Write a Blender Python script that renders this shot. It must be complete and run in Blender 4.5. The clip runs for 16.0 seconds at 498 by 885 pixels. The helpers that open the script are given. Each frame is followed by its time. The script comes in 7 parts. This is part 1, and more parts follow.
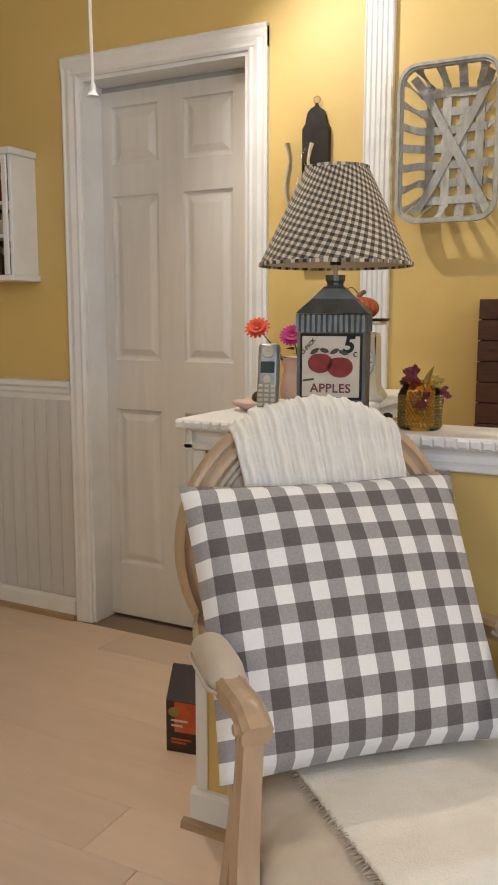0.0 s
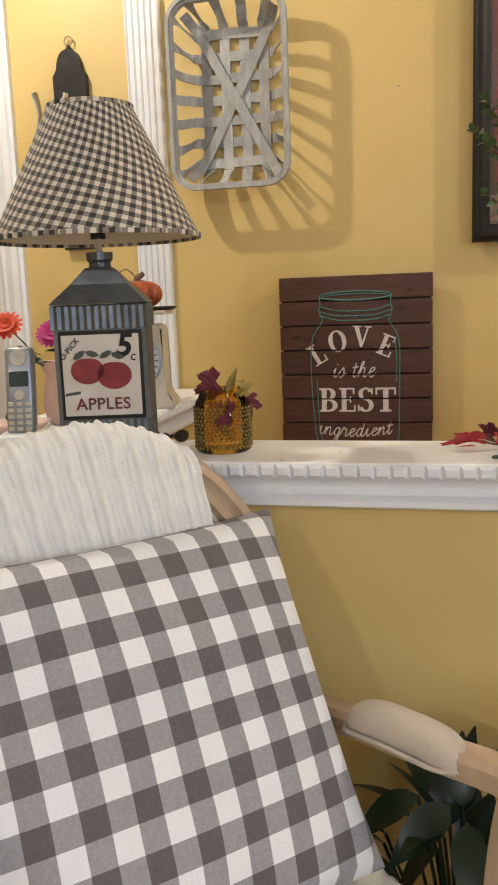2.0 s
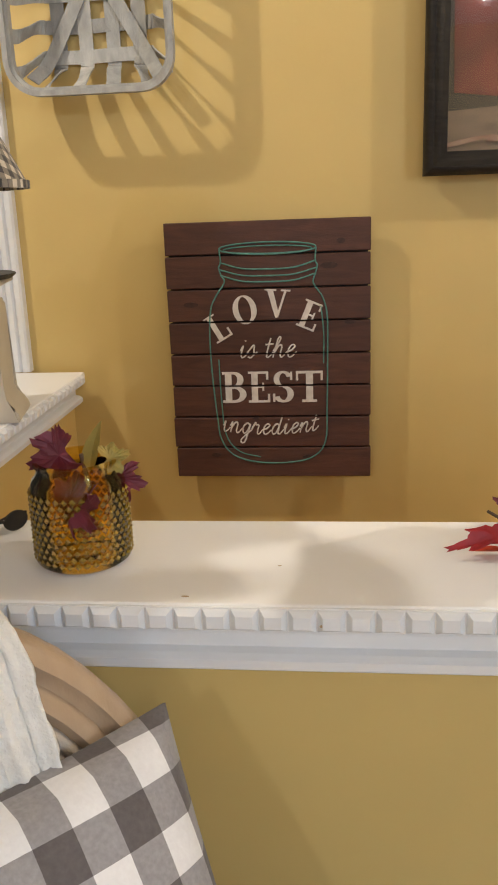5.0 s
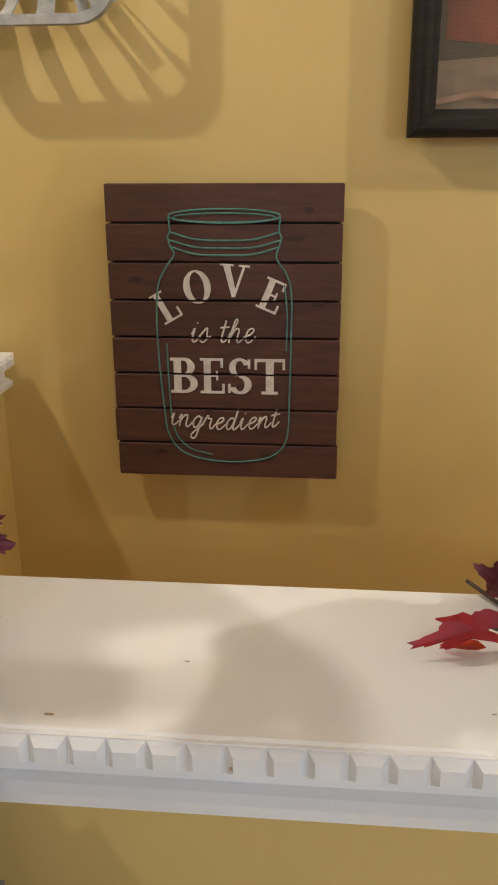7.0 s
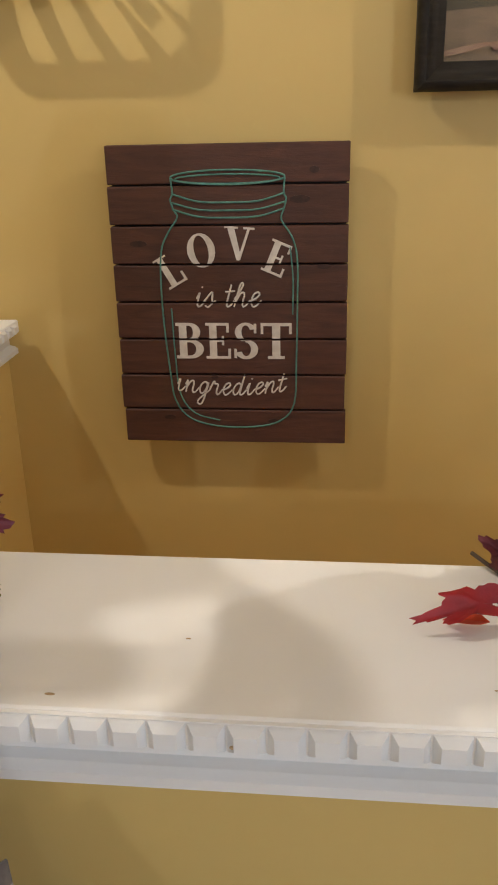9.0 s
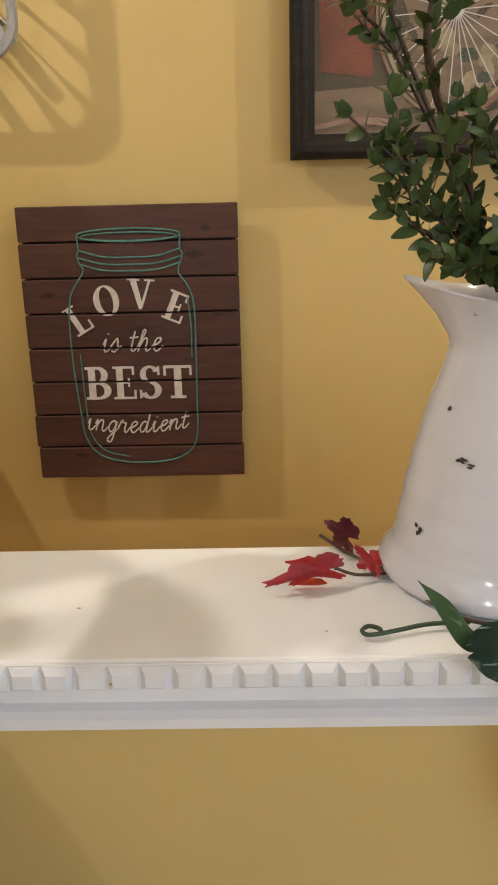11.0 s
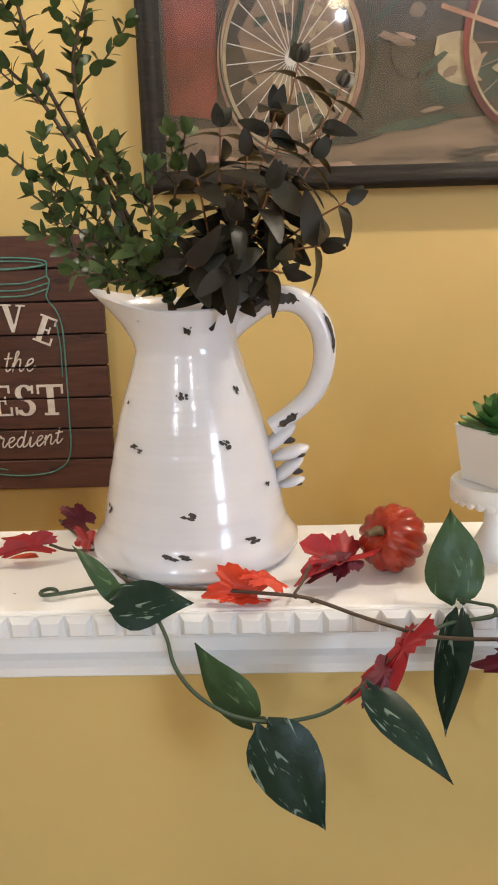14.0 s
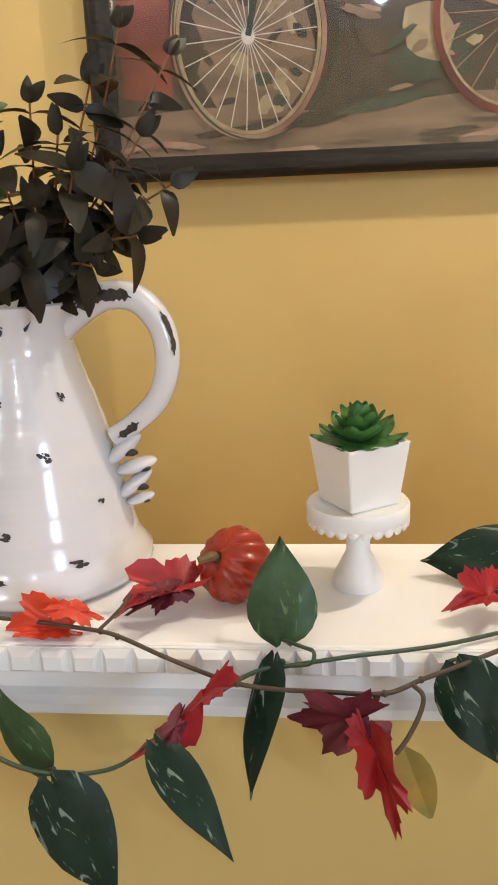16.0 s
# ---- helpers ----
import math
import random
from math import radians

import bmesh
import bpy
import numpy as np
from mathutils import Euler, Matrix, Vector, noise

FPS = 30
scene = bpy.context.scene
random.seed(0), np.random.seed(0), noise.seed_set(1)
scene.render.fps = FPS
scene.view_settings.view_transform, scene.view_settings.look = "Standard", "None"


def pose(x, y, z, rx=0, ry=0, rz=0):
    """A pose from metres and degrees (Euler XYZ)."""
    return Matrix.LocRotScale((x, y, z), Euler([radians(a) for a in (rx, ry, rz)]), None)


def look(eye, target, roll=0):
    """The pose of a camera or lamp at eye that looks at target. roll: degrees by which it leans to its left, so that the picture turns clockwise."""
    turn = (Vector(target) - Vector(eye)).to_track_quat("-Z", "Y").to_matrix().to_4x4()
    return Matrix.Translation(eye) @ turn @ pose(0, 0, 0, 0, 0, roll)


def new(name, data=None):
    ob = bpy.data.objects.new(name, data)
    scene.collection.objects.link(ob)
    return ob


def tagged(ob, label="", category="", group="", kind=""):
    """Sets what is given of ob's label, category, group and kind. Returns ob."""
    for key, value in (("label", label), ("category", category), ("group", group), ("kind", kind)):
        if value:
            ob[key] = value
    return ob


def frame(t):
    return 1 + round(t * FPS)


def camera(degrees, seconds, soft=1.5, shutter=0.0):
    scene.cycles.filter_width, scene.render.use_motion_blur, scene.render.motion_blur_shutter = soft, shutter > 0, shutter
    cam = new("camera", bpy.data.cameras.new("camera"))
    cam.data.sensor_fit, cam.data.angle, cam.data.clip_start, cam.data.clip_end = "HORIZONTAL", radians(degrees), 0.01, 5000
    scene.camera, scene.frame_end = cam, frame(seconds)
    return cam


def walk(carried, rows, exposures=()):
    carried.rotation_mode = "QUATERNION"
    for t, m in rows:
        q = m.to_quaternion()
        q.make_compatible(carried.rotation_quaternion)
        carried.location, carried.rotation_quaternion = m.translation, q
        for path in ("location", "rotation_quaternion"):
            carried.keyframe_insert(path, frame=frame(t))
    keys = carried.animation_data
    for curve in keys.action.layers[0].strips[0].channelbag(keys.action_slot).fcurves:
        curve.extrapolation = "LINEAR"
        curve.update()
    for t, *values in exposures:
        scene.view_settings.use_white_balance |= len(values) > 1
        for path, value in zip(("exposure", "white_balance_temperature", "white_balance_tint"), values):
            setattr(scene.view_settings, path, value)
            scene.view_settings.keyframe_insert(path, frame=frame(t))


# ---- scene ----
cam = camera(32.9, 16.0, soft=1.9)
PATH = [
    (0, (0.213, 0.095, 1.211), (-0.711, 1.844, 0.914), 0.1),
    (0.5, (0.227, 0.144, 1.214), (-0.605, 1.935, 0.897), 0.2),
    (0.8, (0.22, 0.204, 1.222), (-0.526, 2.032, 0.902), 0.2),
    (1, (0.196, 0.259, 1.224), (-0.48, 2.114, 0.908), -0.5),
    (1.5, (0.104, 0.388, 1.223), (-0.423, 2.292, 0.91), -1.5),
    (2, (0.08, 0.515, 1.218), (-0.403, 2.426, 0.878), -2.2),
    (2.5, (0.061, 0.627, 1.223), (-0.377, 2.542, 0.848), -1.6),
    (3, (0.028, 0.721, 1.218), (-0.35, 2.638, 0.792), -1.7),
    (3.5, (-0.017, 0.828, 1.226), (-0.31, 2.757, 0.784), -2.4),
    (4, (-0.044, 0.905, 1.226), (-0.267, 2.84, 0.771), -2.5),
    (4.2, (-0.046, 0.93, 1.24), (-0.254, 2.859, 0.755), -2.7),
    (6.3, (-0.015, 1.211, 1.323), (-0.256, 3.106, 0.731), -0.9),
    (6.5, (-0.014, 1.218, 1.322), (-0.232, 3.112, 0.716), -0.7),
    (7, (-0.006, 1.264, 1.303), (-0.181, 3.148, 0.656), -0.3),
    (7.5, (-0.015, 1.274, 1.302), (-0.142, 3.142, 0.601), 0.1),
    (8, (-0.021, 1.279, 1.3), (-0.198, 3.128, 0.557), -1.1),
    (8.2, (-0.018, 1.281, 1.303), (-0.223, 3.124, 0.555), -1.4),
    (10.3, (0.033, 1.221, 1.312), (-0.15, 3.096, 0.641), -1.4),
    (10.5, (0.037, 1.201, 1.31), (-0.106, 3.086, 0.655), -1.4),
    (11, (0.057, 1.149, 1.31), (0.019, 3.053, 0.697), -1.4),
    (11.5, (0.07, 1.085, 1.307), (0.085, 3.0, 0.732), -1.6),
    (12, (0.081, 1.013, 1.296), (0.144, 2.933, 0.741), -1.2),
    (12.5, (0.112, 0.989, 1.289), (0.193, 2.91, 0.739), -0.9),
    (13, (0.176, 1.009, 1.294), (0.233, 2.93, 0.741), -0.6),
    (13.5, (0.242, 1.025, 1.29), (0.244, 2.949, 0.744), -1.2),
    (14, (0.321, 1.043, 1.297), (0.272, 2.97, 0.762), -1.7),
    (14.5, (0.398, 1.068, 1.296), (0.33, 2.993, 0.757), -1.8),
    (15, (0.436, 1.087, 1.282), (0.345, 3.005, 0.722), -2.5),
    (15.5, (0.471, 1.108, 1.285), (0.348, 3.028, 0.739), -2.8),
    (16, (0.506, 1.135, 1.286), (0.302, 3.048, 0.737), -2.4),
]
walk(cam, [(t, look(eye, target, roll)) for t, eye, target, roll in PATH],
     exposures=[(0, -0.28), (0.5, -0.17), (1.0, -0.20), (2.0, -0.18), (4.0, -0.04), (6.3, -0.33), (8.2, -0.32), (10.5, -0.26), (11.2, -0.14), (12.2, 0.08), (16.0, 0.06)])

# ---- light ----
WARM, SOFT, COOL = (1.0, 0.915, 0.80), (0.80, 0.87, 1.0), (0.60, 0.76, 1.0)
world = bpy.data.worlds.new("night_outside")
scene.world = world
world.use_nodes = True
world.node_tree.nodes["Background"].inputs[0].default_value = (0.02, 0.025, 0.04, 1)
world.node_tree.nodes["Background"].inputs[1].default_value = 0.3


def bulb(x, y, z, watts, colour=WARM, radius=0.022):
    lamp = bpy.data.lights.new("bulb", "POINT")
    lamp.energy, lamp.color, lamp.shadow_soft_size = watts, colour, radius
    ob = new("bulb", lamp)
    ob.location = (x, y, z)
    return ob


KITS = [(-1.10, 1.95, 2.49, 27.0), (1.30, 1.95, 2.49, 36.0), (0.79, -1.17, 2.49, 22.0), (-0.95, -1.5, 2.49, 44.0)]
for kx, ky, kz, kw in KITS[1:]:
    bulb(kx, ky, kz - 0.13, kw, WARM if ky > 0 else SOFT)

# added spot in place of the door light's bulb, keeps the door wall dimmer
tilted = bpy.data.lights.new("bulb", "SPOT")
tilted.energy, tilted.color, tilted.shadow_soft_size, tilted.spot_size, tilted.spot_blend = 42.0, WARM, 0.022, radians(125), 0.6
new("bulb", tilted).matrix_world = look((-1.10, 1.98, 2.36), (-0.30, 2.50, 1.30))


# evening daylight through the window behind the walk
sky_lamp = bpy.data.lights.new("window_daylight", "AREA")
sky_lamp.shape, sky_lamp.size, sky_lamp.size_y, sky_lamp.energy, sky_lamp.color = "RECTANGLE", 1.15, 1.3, 80.0, COOL
window_light = new("window_daylight", sky_lamp)
window_light.matrix_world = pose(2.96, -1.6, 1.55, 90, 0, 90)


# ---- materials ----
def material(name, colour, rough=0.5, metal=0.0, second=None, scale=8.0, amount=0.5, bump=0.0, bump_scale=60.0, spread=0.0,
             sheen=0.0, coat=0.0, alpha_trans=0.0, stretch=(1, 1, 1), distort=0.0, thin=0.0):
    m = bpy.data.materials.new(name)
    m.use_nodes = True
    nt = m.node_tree
    n, l = nt.nodes, nt.links
    b = n["Principled BSDF"]
    b.inputs["Roughness"].default_value = rough
    b.inputs["Metallic"].default_value = metal
    b.inputs["Coat Weight"].default_value = coat
    b.inputs["Coat Roughness"].default_value = 0.08
    b.inputs["Sheen Weight"].default_value = sheen
    b.inputs["Transmission Weight"].default_value = alpha_trans
    tex = n.new("ShaderNodeTexCoord")
    mp = n.new("ShaderNodeMapping")
    mp.inputs["Scale"].default_value = stretch
    l.new(tex.outputs["Object"], mp.inputs["Vector"])
    second = second or tuple(c * 0.86 for c in colour)
    noise_a = n.new("ShaderNodeTexNoise")
    noise_a.inputs["Scale"].default_value = scale
    noise_a.inputs["Detail"].default_value = 6
    noise_a.inputs["Distortion"].default_value = distort
    l.new(mp.outputs[0], noise_a.inputs["Vector"])
    ramp = n.new("ShaderNodeValToRGB")
    ramp.color_ramp.elements[0].position = 0.5 - 0.5 * (1 - amount) * 0.6 - 0.05
    ramp.color_ramp.elements[1].position = 0.5 + 0.5 * (1 - amount) * 0.6 + 0.05
    ramp.color_ramp.elements[0].color = (*second, 1)
    ramp.color_ramp.elements[1].color = (*colour, 1)
    l.new(noise_a.outputs["Fac"], ramp.inputs["Fac"])
    out = ramp.outputs["Color"]
    if spread:
        info = n.new("ShaderNodeObjectInfo")
        mul = n.new("ShaderNodeMath")
        mul.operation = "MULTIPLY_ADD"
        mul.inputs[1].default_value, mul.inputs[2].default_value = spread, 1 - spread / 2
        l.new(info.outputs["Random"], mul.inputs[0])
        hsv = n.new("ShaderNodeHueSaturation")
        l.new(mul.outputs[0], hsv.inputs["Value"])
        l.new(out, hsv.inputs["Color"])
        out = hsv.outputs["Color"]
    l.new(out, b.inputs["Base Color"])
    fine = n.new("ShaderNodeTexNoise")
    fine.inputs["Scale"].default_value = bump_scale
    fine.inputs["Detail"].default_value = 4
    l.new(mp.outputs[0], fine.inputs["Vector"])
    rr = n.new("ShaderNodeMapRange")
    rr.inputs["To Min"].default_value, rr.inputs["To Max"].default_value = max(0.02, rough - 0.07), min(1, rough + 0.09)
    l.new(fine.outputs["Fac"], rr.inputs["Value"])
    l.new(rr.outputs[0], b.inputs["Roughness"])
    if bump:
        bp = n.new("ShaderNodeBump")
        bp.inputs["Strength"].default_value = bump
        bp.inputs["Distance"].default_value = 0.004
        l.new(fine.outputs["Fac"], bp.inputs["Height"])
        l.new(bp.outputs[0], b.inputs["Normal"])
    return m


def check_material(name, colours, sizes, axes=(0, 2), rough=0.85, fine=260.0, use_uv=False, shifts=(0.0, 0.0)):
    """A woven check: two crossing bands of the given widths, the crossing dark, the rest half and light."""
    m = bpy.data.materials.new(name)
    m.use_nodes = True
    nt = m.node_tree
    n, l = nt.nodes, nt.links
    b = n["Principled BSDF"]
    b.inputs["Roughness"].default_value = rough
    b.inputs["Sheen Weight"].default_value = 0.15
    tex = n.new("ShaderNodeTexCoord")
    sep = n.new("ShaderNodeSeparateXYZ")
    l.new(tex.outputs["UV" if use_uv else "Object"], sep.inputs[0])
    bands = []
    for k, size, shift in zip(axes, sizes, shifts):
        f = n.new("ShaderNodeMath")
        f.operation = "MULTIPLY_ADD"
        f.inputs[1].default_value, f.inputs[2].default_value = 0.5 / size, shift * 0.5 / size
        l.new(sep.outputs[k], f.inputs[0])
        g = n.new("ShaderNodeMath")
        g.operation = "FRACT"
        l.new(f.outputs[0], g.inputs[0])
        h = n.new("ShaderNodeMath")
        h.operation = "GREATER_THAN"
        h.inputs[1].default_value = 0.5
        l.new(g.outputs[0], h.inputs[0])
        bands.append(h)
    add = n.new("ShaderNodeMath")
    add.operation = "ADD"
    l.new(bands[0].outputs[0], add.inputs[0])
    l.new(bands[1].outputs[0], add.inputs[1])
    half = n.new("ShaderNodeMath")
    half.operation = "MULTIPLY"
    half.inputs[1].default_value = 0.5
    l.new(add.outputs[0], half.inputs[0])
    ramp = n.new("ShaderNodeValToRGB")
    ramp.color_ramp.interpolation = "CONSTANT"
    ramp.color_ramp.elements.new(0.5)
    for e, (p, c) in zip(ramp.color_ramp.elements, zip((0.0, 0.3, 0.8), colours)):
        e.position, e.color = p, (*c, 1)
    l.new(half.outputs[0], ramp.inputs["Fac"])
    ns = n.new("ShaderNodeTexNoise")
    ns.inputs["Scale"].default_value = fine
    l.new(tex.outputs["Object"], ns.inputs["Vector"])
    mix = n.new("ShaderNodeMixRGB")
    mix.blend_type = "OVERLAY"
    mix.inputs["Fac"].default_value = 0.25
    l.new(ramp.outputs["Color"], mix.inputs[1])
    l.new(ns.outputs["Fac"], mix.inputs[2])
    l.new(mix.outputs[0], b.inputs["Base Color"])
    bp = n.new("ShaderNodeBump")
    bp.inputs["Strength"].default_value = 0.25
    bp.inputs["Distance"].default_value = 0.001
    l.new(ns.outputs["Fac"], bp.inputs["Height"])
    l.new(bp.outputs[0], b.inputs["Normal"])
    return m


def glass_material(name, colour, rough=0.02, clear=0.85, bump=0.0, bump_scale=60.0):
    """Thin glass: what lies behind it tinted, with a Fresnel gloss."""
    m = bpy.data.materials.new(name)
    m.use_nodes = True
    nt = m.node_tree
    n, l = nt.nodes, nt.links
    n.remove(n["Principled BSDF"])
    out = n["Material Output"]
    tr = n.new("ShaderNodeBsdfTransparent")
    tr.inputs[0].default_value = (*colour, 1)
    gl = n.new("ShaderNodeBsdfGlossy")
    gl.inputs["Roughness"].default_value = rough
    fr = n.new("ShaderNodeFresnel")
    fr.inputs[0].default_value = 1.5
    mx = n.new("ShaderNodeMixShader")
    l.new(fr.outputs[0], mx.inputs[0])
    l.new(tr.outputs[0], mx.inputs[1])
    l.new(gl.outputs[0], mx.inputs[2])
    l.new(mx.outputs[0], out.inputs[0])
    return m


def glow_material(name, colour, strength):
    m = bpy.data.materials.new(name)
    m.use_nodes = True
    b = m.node_tree.nodes["Principled BSDF"]
    b.inputs["Base Color"].default_value = (*colour, 1)
    b.inputs["Emission Color"].default_value = (*colour, 1)
    b.inputs["Emission Strength"].default_value = strength
    return m


M_WALL = material("yellow_wall_paint", (0.65, 0.472, 0.174), 0.5, second=(0.597, 0.430, 0.154), scale=2.2, bump=0.03, bump_scale=150)
M_CEIL = material("ceiling_paint", (0.78, 0.75, 0.70), 0.8, scale=3, bump=0.1, bump_scale=120)
M_TRIM = material("white_trim_paint", (0.80, 0.80, 0.80), 0.32, second=(0.74, 0.735, 0.73), scale=9, bump=0.05, bump_scale=90)
M_LEDGE = material("white_ledge_paint", (0.91, 0.90, 0.90), 0.38, second=(0.88, 0.87, 0.86), scale=6, bump=0.04, bump_scale=110)
M_DOOR = material("white_door_paint", (0.70, 0.67, 0.63), 0.4, second=(0.64, 0.61, 0.57), scale=4, bump=0.08, bump_scale=60, stretch=(6, 6, 0.6))
M_WAINS = material("wainscot_paint", (0.62, 0.61, 0.60), 0.5, second=(0.56, 0.55, 0.54), scale=5, bump=0.06, stretch=(5, 5, 0.5), spread=0.05)
M_FLOOR = material("light_laminate", (0.80, 0.62, 0.47), 0.33, second=(0.72, 0.54, 0.39), scale=5, amount=0.3, stretch=(0.35, 3.2, 1), bump=0.05, bump_scale=30, spread=0.14, distort=0.8)
M_JOINT = material("floor_joint", (0.30, 0.21, 0.14), 0.8)
# near-black put in for shade in recesses, also the soil's own colour
M_DARK = material("recess_shade_and_soil", (0.03, 0.028, 0.026), 0.8)
M_OAK = material("shoe_moulding_wood", (0.42, 0.29, 0.17), 0.5, second=(0.30, 0.20, 0.11), scale=12, stretch=(0.5, 4, 4))
M_CHAIRWOOD = material("limed_oak", (0.50, 0.36, 0.23), 0.34, second=(0.40, 0.28, 0.18), scale=9, amount=0.4, stretch=(4, 4, 0.9), bump=0.15, bump_scale=70, coat=0.3)
M_LINEN = material("linen", (0.54, 0.46, 0.37), 0.9, second=(0.49, 0.41, 0.32), scale=30, bump=0.35, bump_scale=420, sheen=0.2)
M_KNIT = material("cream_knit", (0.84, 0.81, 0.75), 0.95, second=(0.79, 0.75, 0.68), scale=40, bump=0.6, bump_scale=330, sheen=0.3)
M_BLANKET = material("cream_woven_blanket", (0.82, 0.78, 0.69), 0.95, second=(0.76, 0.71, 0.62), scale=26, bump=0.6, bump_scale=260, sheen=0.3)
M_CHECK = check_material("grey_buffalo_check", ((0.80, 0.79, 0.79), (0.31, 0.295, 0.30), (0.115, 0.10, 0.10)), (0.0282, 0.0300), axes=(0, 2), shifts=(0.0266, 0.050))
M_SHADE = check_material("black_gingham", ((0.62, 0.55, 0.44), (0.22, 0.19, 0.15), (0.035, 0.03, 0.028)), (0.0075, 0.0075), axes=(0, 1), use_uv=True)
M_BINDING = check_material("gingham_binding", ((0.62, 0.55, 0.44), (0.22, 0.19, 0.15), (0.035, 0.03, 0.028)), (0.0085, 0.0085), axes=(0, 1))
M_SHADEIN = material("shade_lining", (0.70, 0.62, 0.48), 0.8, bump=0.1)
M_ZINC = material("galvanized_zinc", (0.20, 0.22, 0.23), 0.42, metal=0.75, second=(0.09, 0.10, 0.105), scale=22, amount=0.35, bump=0.1, bump_scale=50)
M_TRACK = material("dull_grey_track", (0.42, 0.42, 0.41), 0.5, second=(0.36, 0.36, 0.35), scale=14)
M_BLACK = material("black_paint", (0.018, 0.016, 0.015), 0.45, second=(0.03, 0.026, 0.022), scale=30, bump=0.1)
M_SIGN = material("red_brown_stained_board", (0.100, 0.036, 0.022), 0.6, second=(0.048, 0.017, 0.011), scale=9, amount=0.25, stretch=(1.2, 5, 9), bump=0.2, bump_scale=60, spread=0.25, distort=1.0)
M_CREAMPAINT = material("cream_lettering_paint", (0.72, 0.67, 0.60), 0.7, second=(0.55, 0.48, 0.42), scale=90, amount=0.4)
M_TEAL = material("teal_line_paint", (0.10, 0.27, 0.22), 0.7, second=(0.06, 0.17, 0.14), scale=80)
M_SLAT = material("weathered_grey_slat", (0.45, 0.44, 0.41), 0.75, second=(0.27, 0.265, 0.25), scale=18, amount=0.3, stretch=(3, 3, 1.2), bump=0.35, bump_scale=90, spread=0.35)
M_FRAME = material("black_picture_frame", (0.012, 0.010, 0.009), 0.45, second=(0.024, 0.020, 0.016), scale=25, stretch=(1, 1, 6), bump=0.25, bump_scale=40)
M_CERAMIC = material("white_glazed_ceramic", (0.71, 0.71, 0.75), 0.16, second=(0.65, 0.645, 0.68), scale=7, bump=0.05, bump_scale=22, coat=0.5)
M_CHIP = material("dark_worn_chip", (0.03, 0.022, 0.018), 0.7, second=(0.06, 0.048, 0.04), scale=300, amount=0.6)
M_WHITEPLASTER = material("matt_white_ceramic", (0.86, 0.85, 0.84), 0.4, second=(0.82, 0.81, 0.80), scale=12, bump=0.05)


# ---- mesh helpers ----
def part(name, bm, mat, parent=None, label="", smooth=False, angle=40):
    me = bpy.data.meshes.new(name)
    bmesh.ops.recalc_face_normals(bm, faces=bm.faces)
    if smooth:
        for f in bm.faces:
            f.smooth = True
        lim = radians(angle)
        for e in bm.edges:
            if len(e.link_faces) == 2 and e.calc_face_angle(0) > lim:
                e.smooth = False
    bm.to_mesh(me)
    bm.free()
    me.materials.append(mat)
    ob = new(name, me)
    if parent is not None:
        ob.parent = parent
    if label:
        ob["label"] = label
    return ob


def thing(name, m, label, category, group="", kind=""):
    ob = new(name)
    ob.empty_display_size = 0.05
    ob.matrix_world = m
    return tagged(ob, label, category, group, kind)


def structure(ob, label, category):
    return tagged(ob, label, category, kind="structure")


def box(x0, x1, y0, y1, z0, z1, bevel=0.0, segs=1, bm=None):
    own = bm is None
    bm = bm or bmesh.new()
    vs = [bm.verts.new((x, y, z)) for x in (x0, x1) for y in (y0, y1) for z in (z0, z1)]
    q = [(0, 1, 3, 2), (4, 6, 7, 5), (0, 4, 5, 1), (2, 3, 7, 6), (0, 2, 6, 4), (1, 5, 7, 3)]
    fs = [bm.faces.new([vs[i] for i in f]) for f in q]
    if bevel:
        es = {e for f in fs for e in f.edges}
        bmesh.ops.bevel(bm, geom=list(es), offset=bevel, segments=segs, affect="EDGES", profile=0.5)
    return bm


def lathe(profile, n=32, cx=0.0, cy=0.0, bm=None, wave=None):
    """Turn (r, z) rows round the z axis. wave(angle, row) scales the radius."""
    bm = bm or bmesh.new()
    rings = []
    for k, (r, z) in enumerate(profile):
        if r < 1e-5:
            rings.append([bm.verts.new((cx, cy, z))])
            continue
        ring = []
        for i in range(n):
            a = 2 * math.pi * i / n
            s = r * (wave(a, k) if wave else 1)
            ring.append(bm.verts.new((cx + s * math.cos(a), cy + s * math.sin(a), z)))
        rings.append(ring)
    for a, b in zip(rings, rings[1:]):
        for i in range(n):
            j = (i + 1) % n
            if len(a) == 1 and len(b) > 1:
                bm.faces.new((a[0], b[j], b[i]))
            elif len(b) == 1 and len(a) > 1:
                bm.faces.new((a[i], a[j], b[0]))
            elif len(a) > 1:
                bm.faces.new((a[i], a[j], b[j], b[i]))
    return bm


def smooth_path(points, steps=6):
    """Catmull-Rom through the points."""
    p = [Vector(q) for q in points]
    p = [2 * p[0] - p[1]] + p + [2 * p[-1] - p[-2]]
    out = []
    for i in range(1, len(p) - 2):
        for s in range(steps):
            t = s / steps
            out.append(0.5 * ((2 * p[i]) + (p[i + 1] - p[i - 1]) * t + (2 * p[i - 1] - 5 * p[i] + 4 * p[i + 1] - p[i + 2]) * t * t
                              + (3 * p[i] - p[i - 1] - 3 * p[i + 1] + p[i + 2]) * t ** 3))
    out.append(p[-2].copy())
    return out


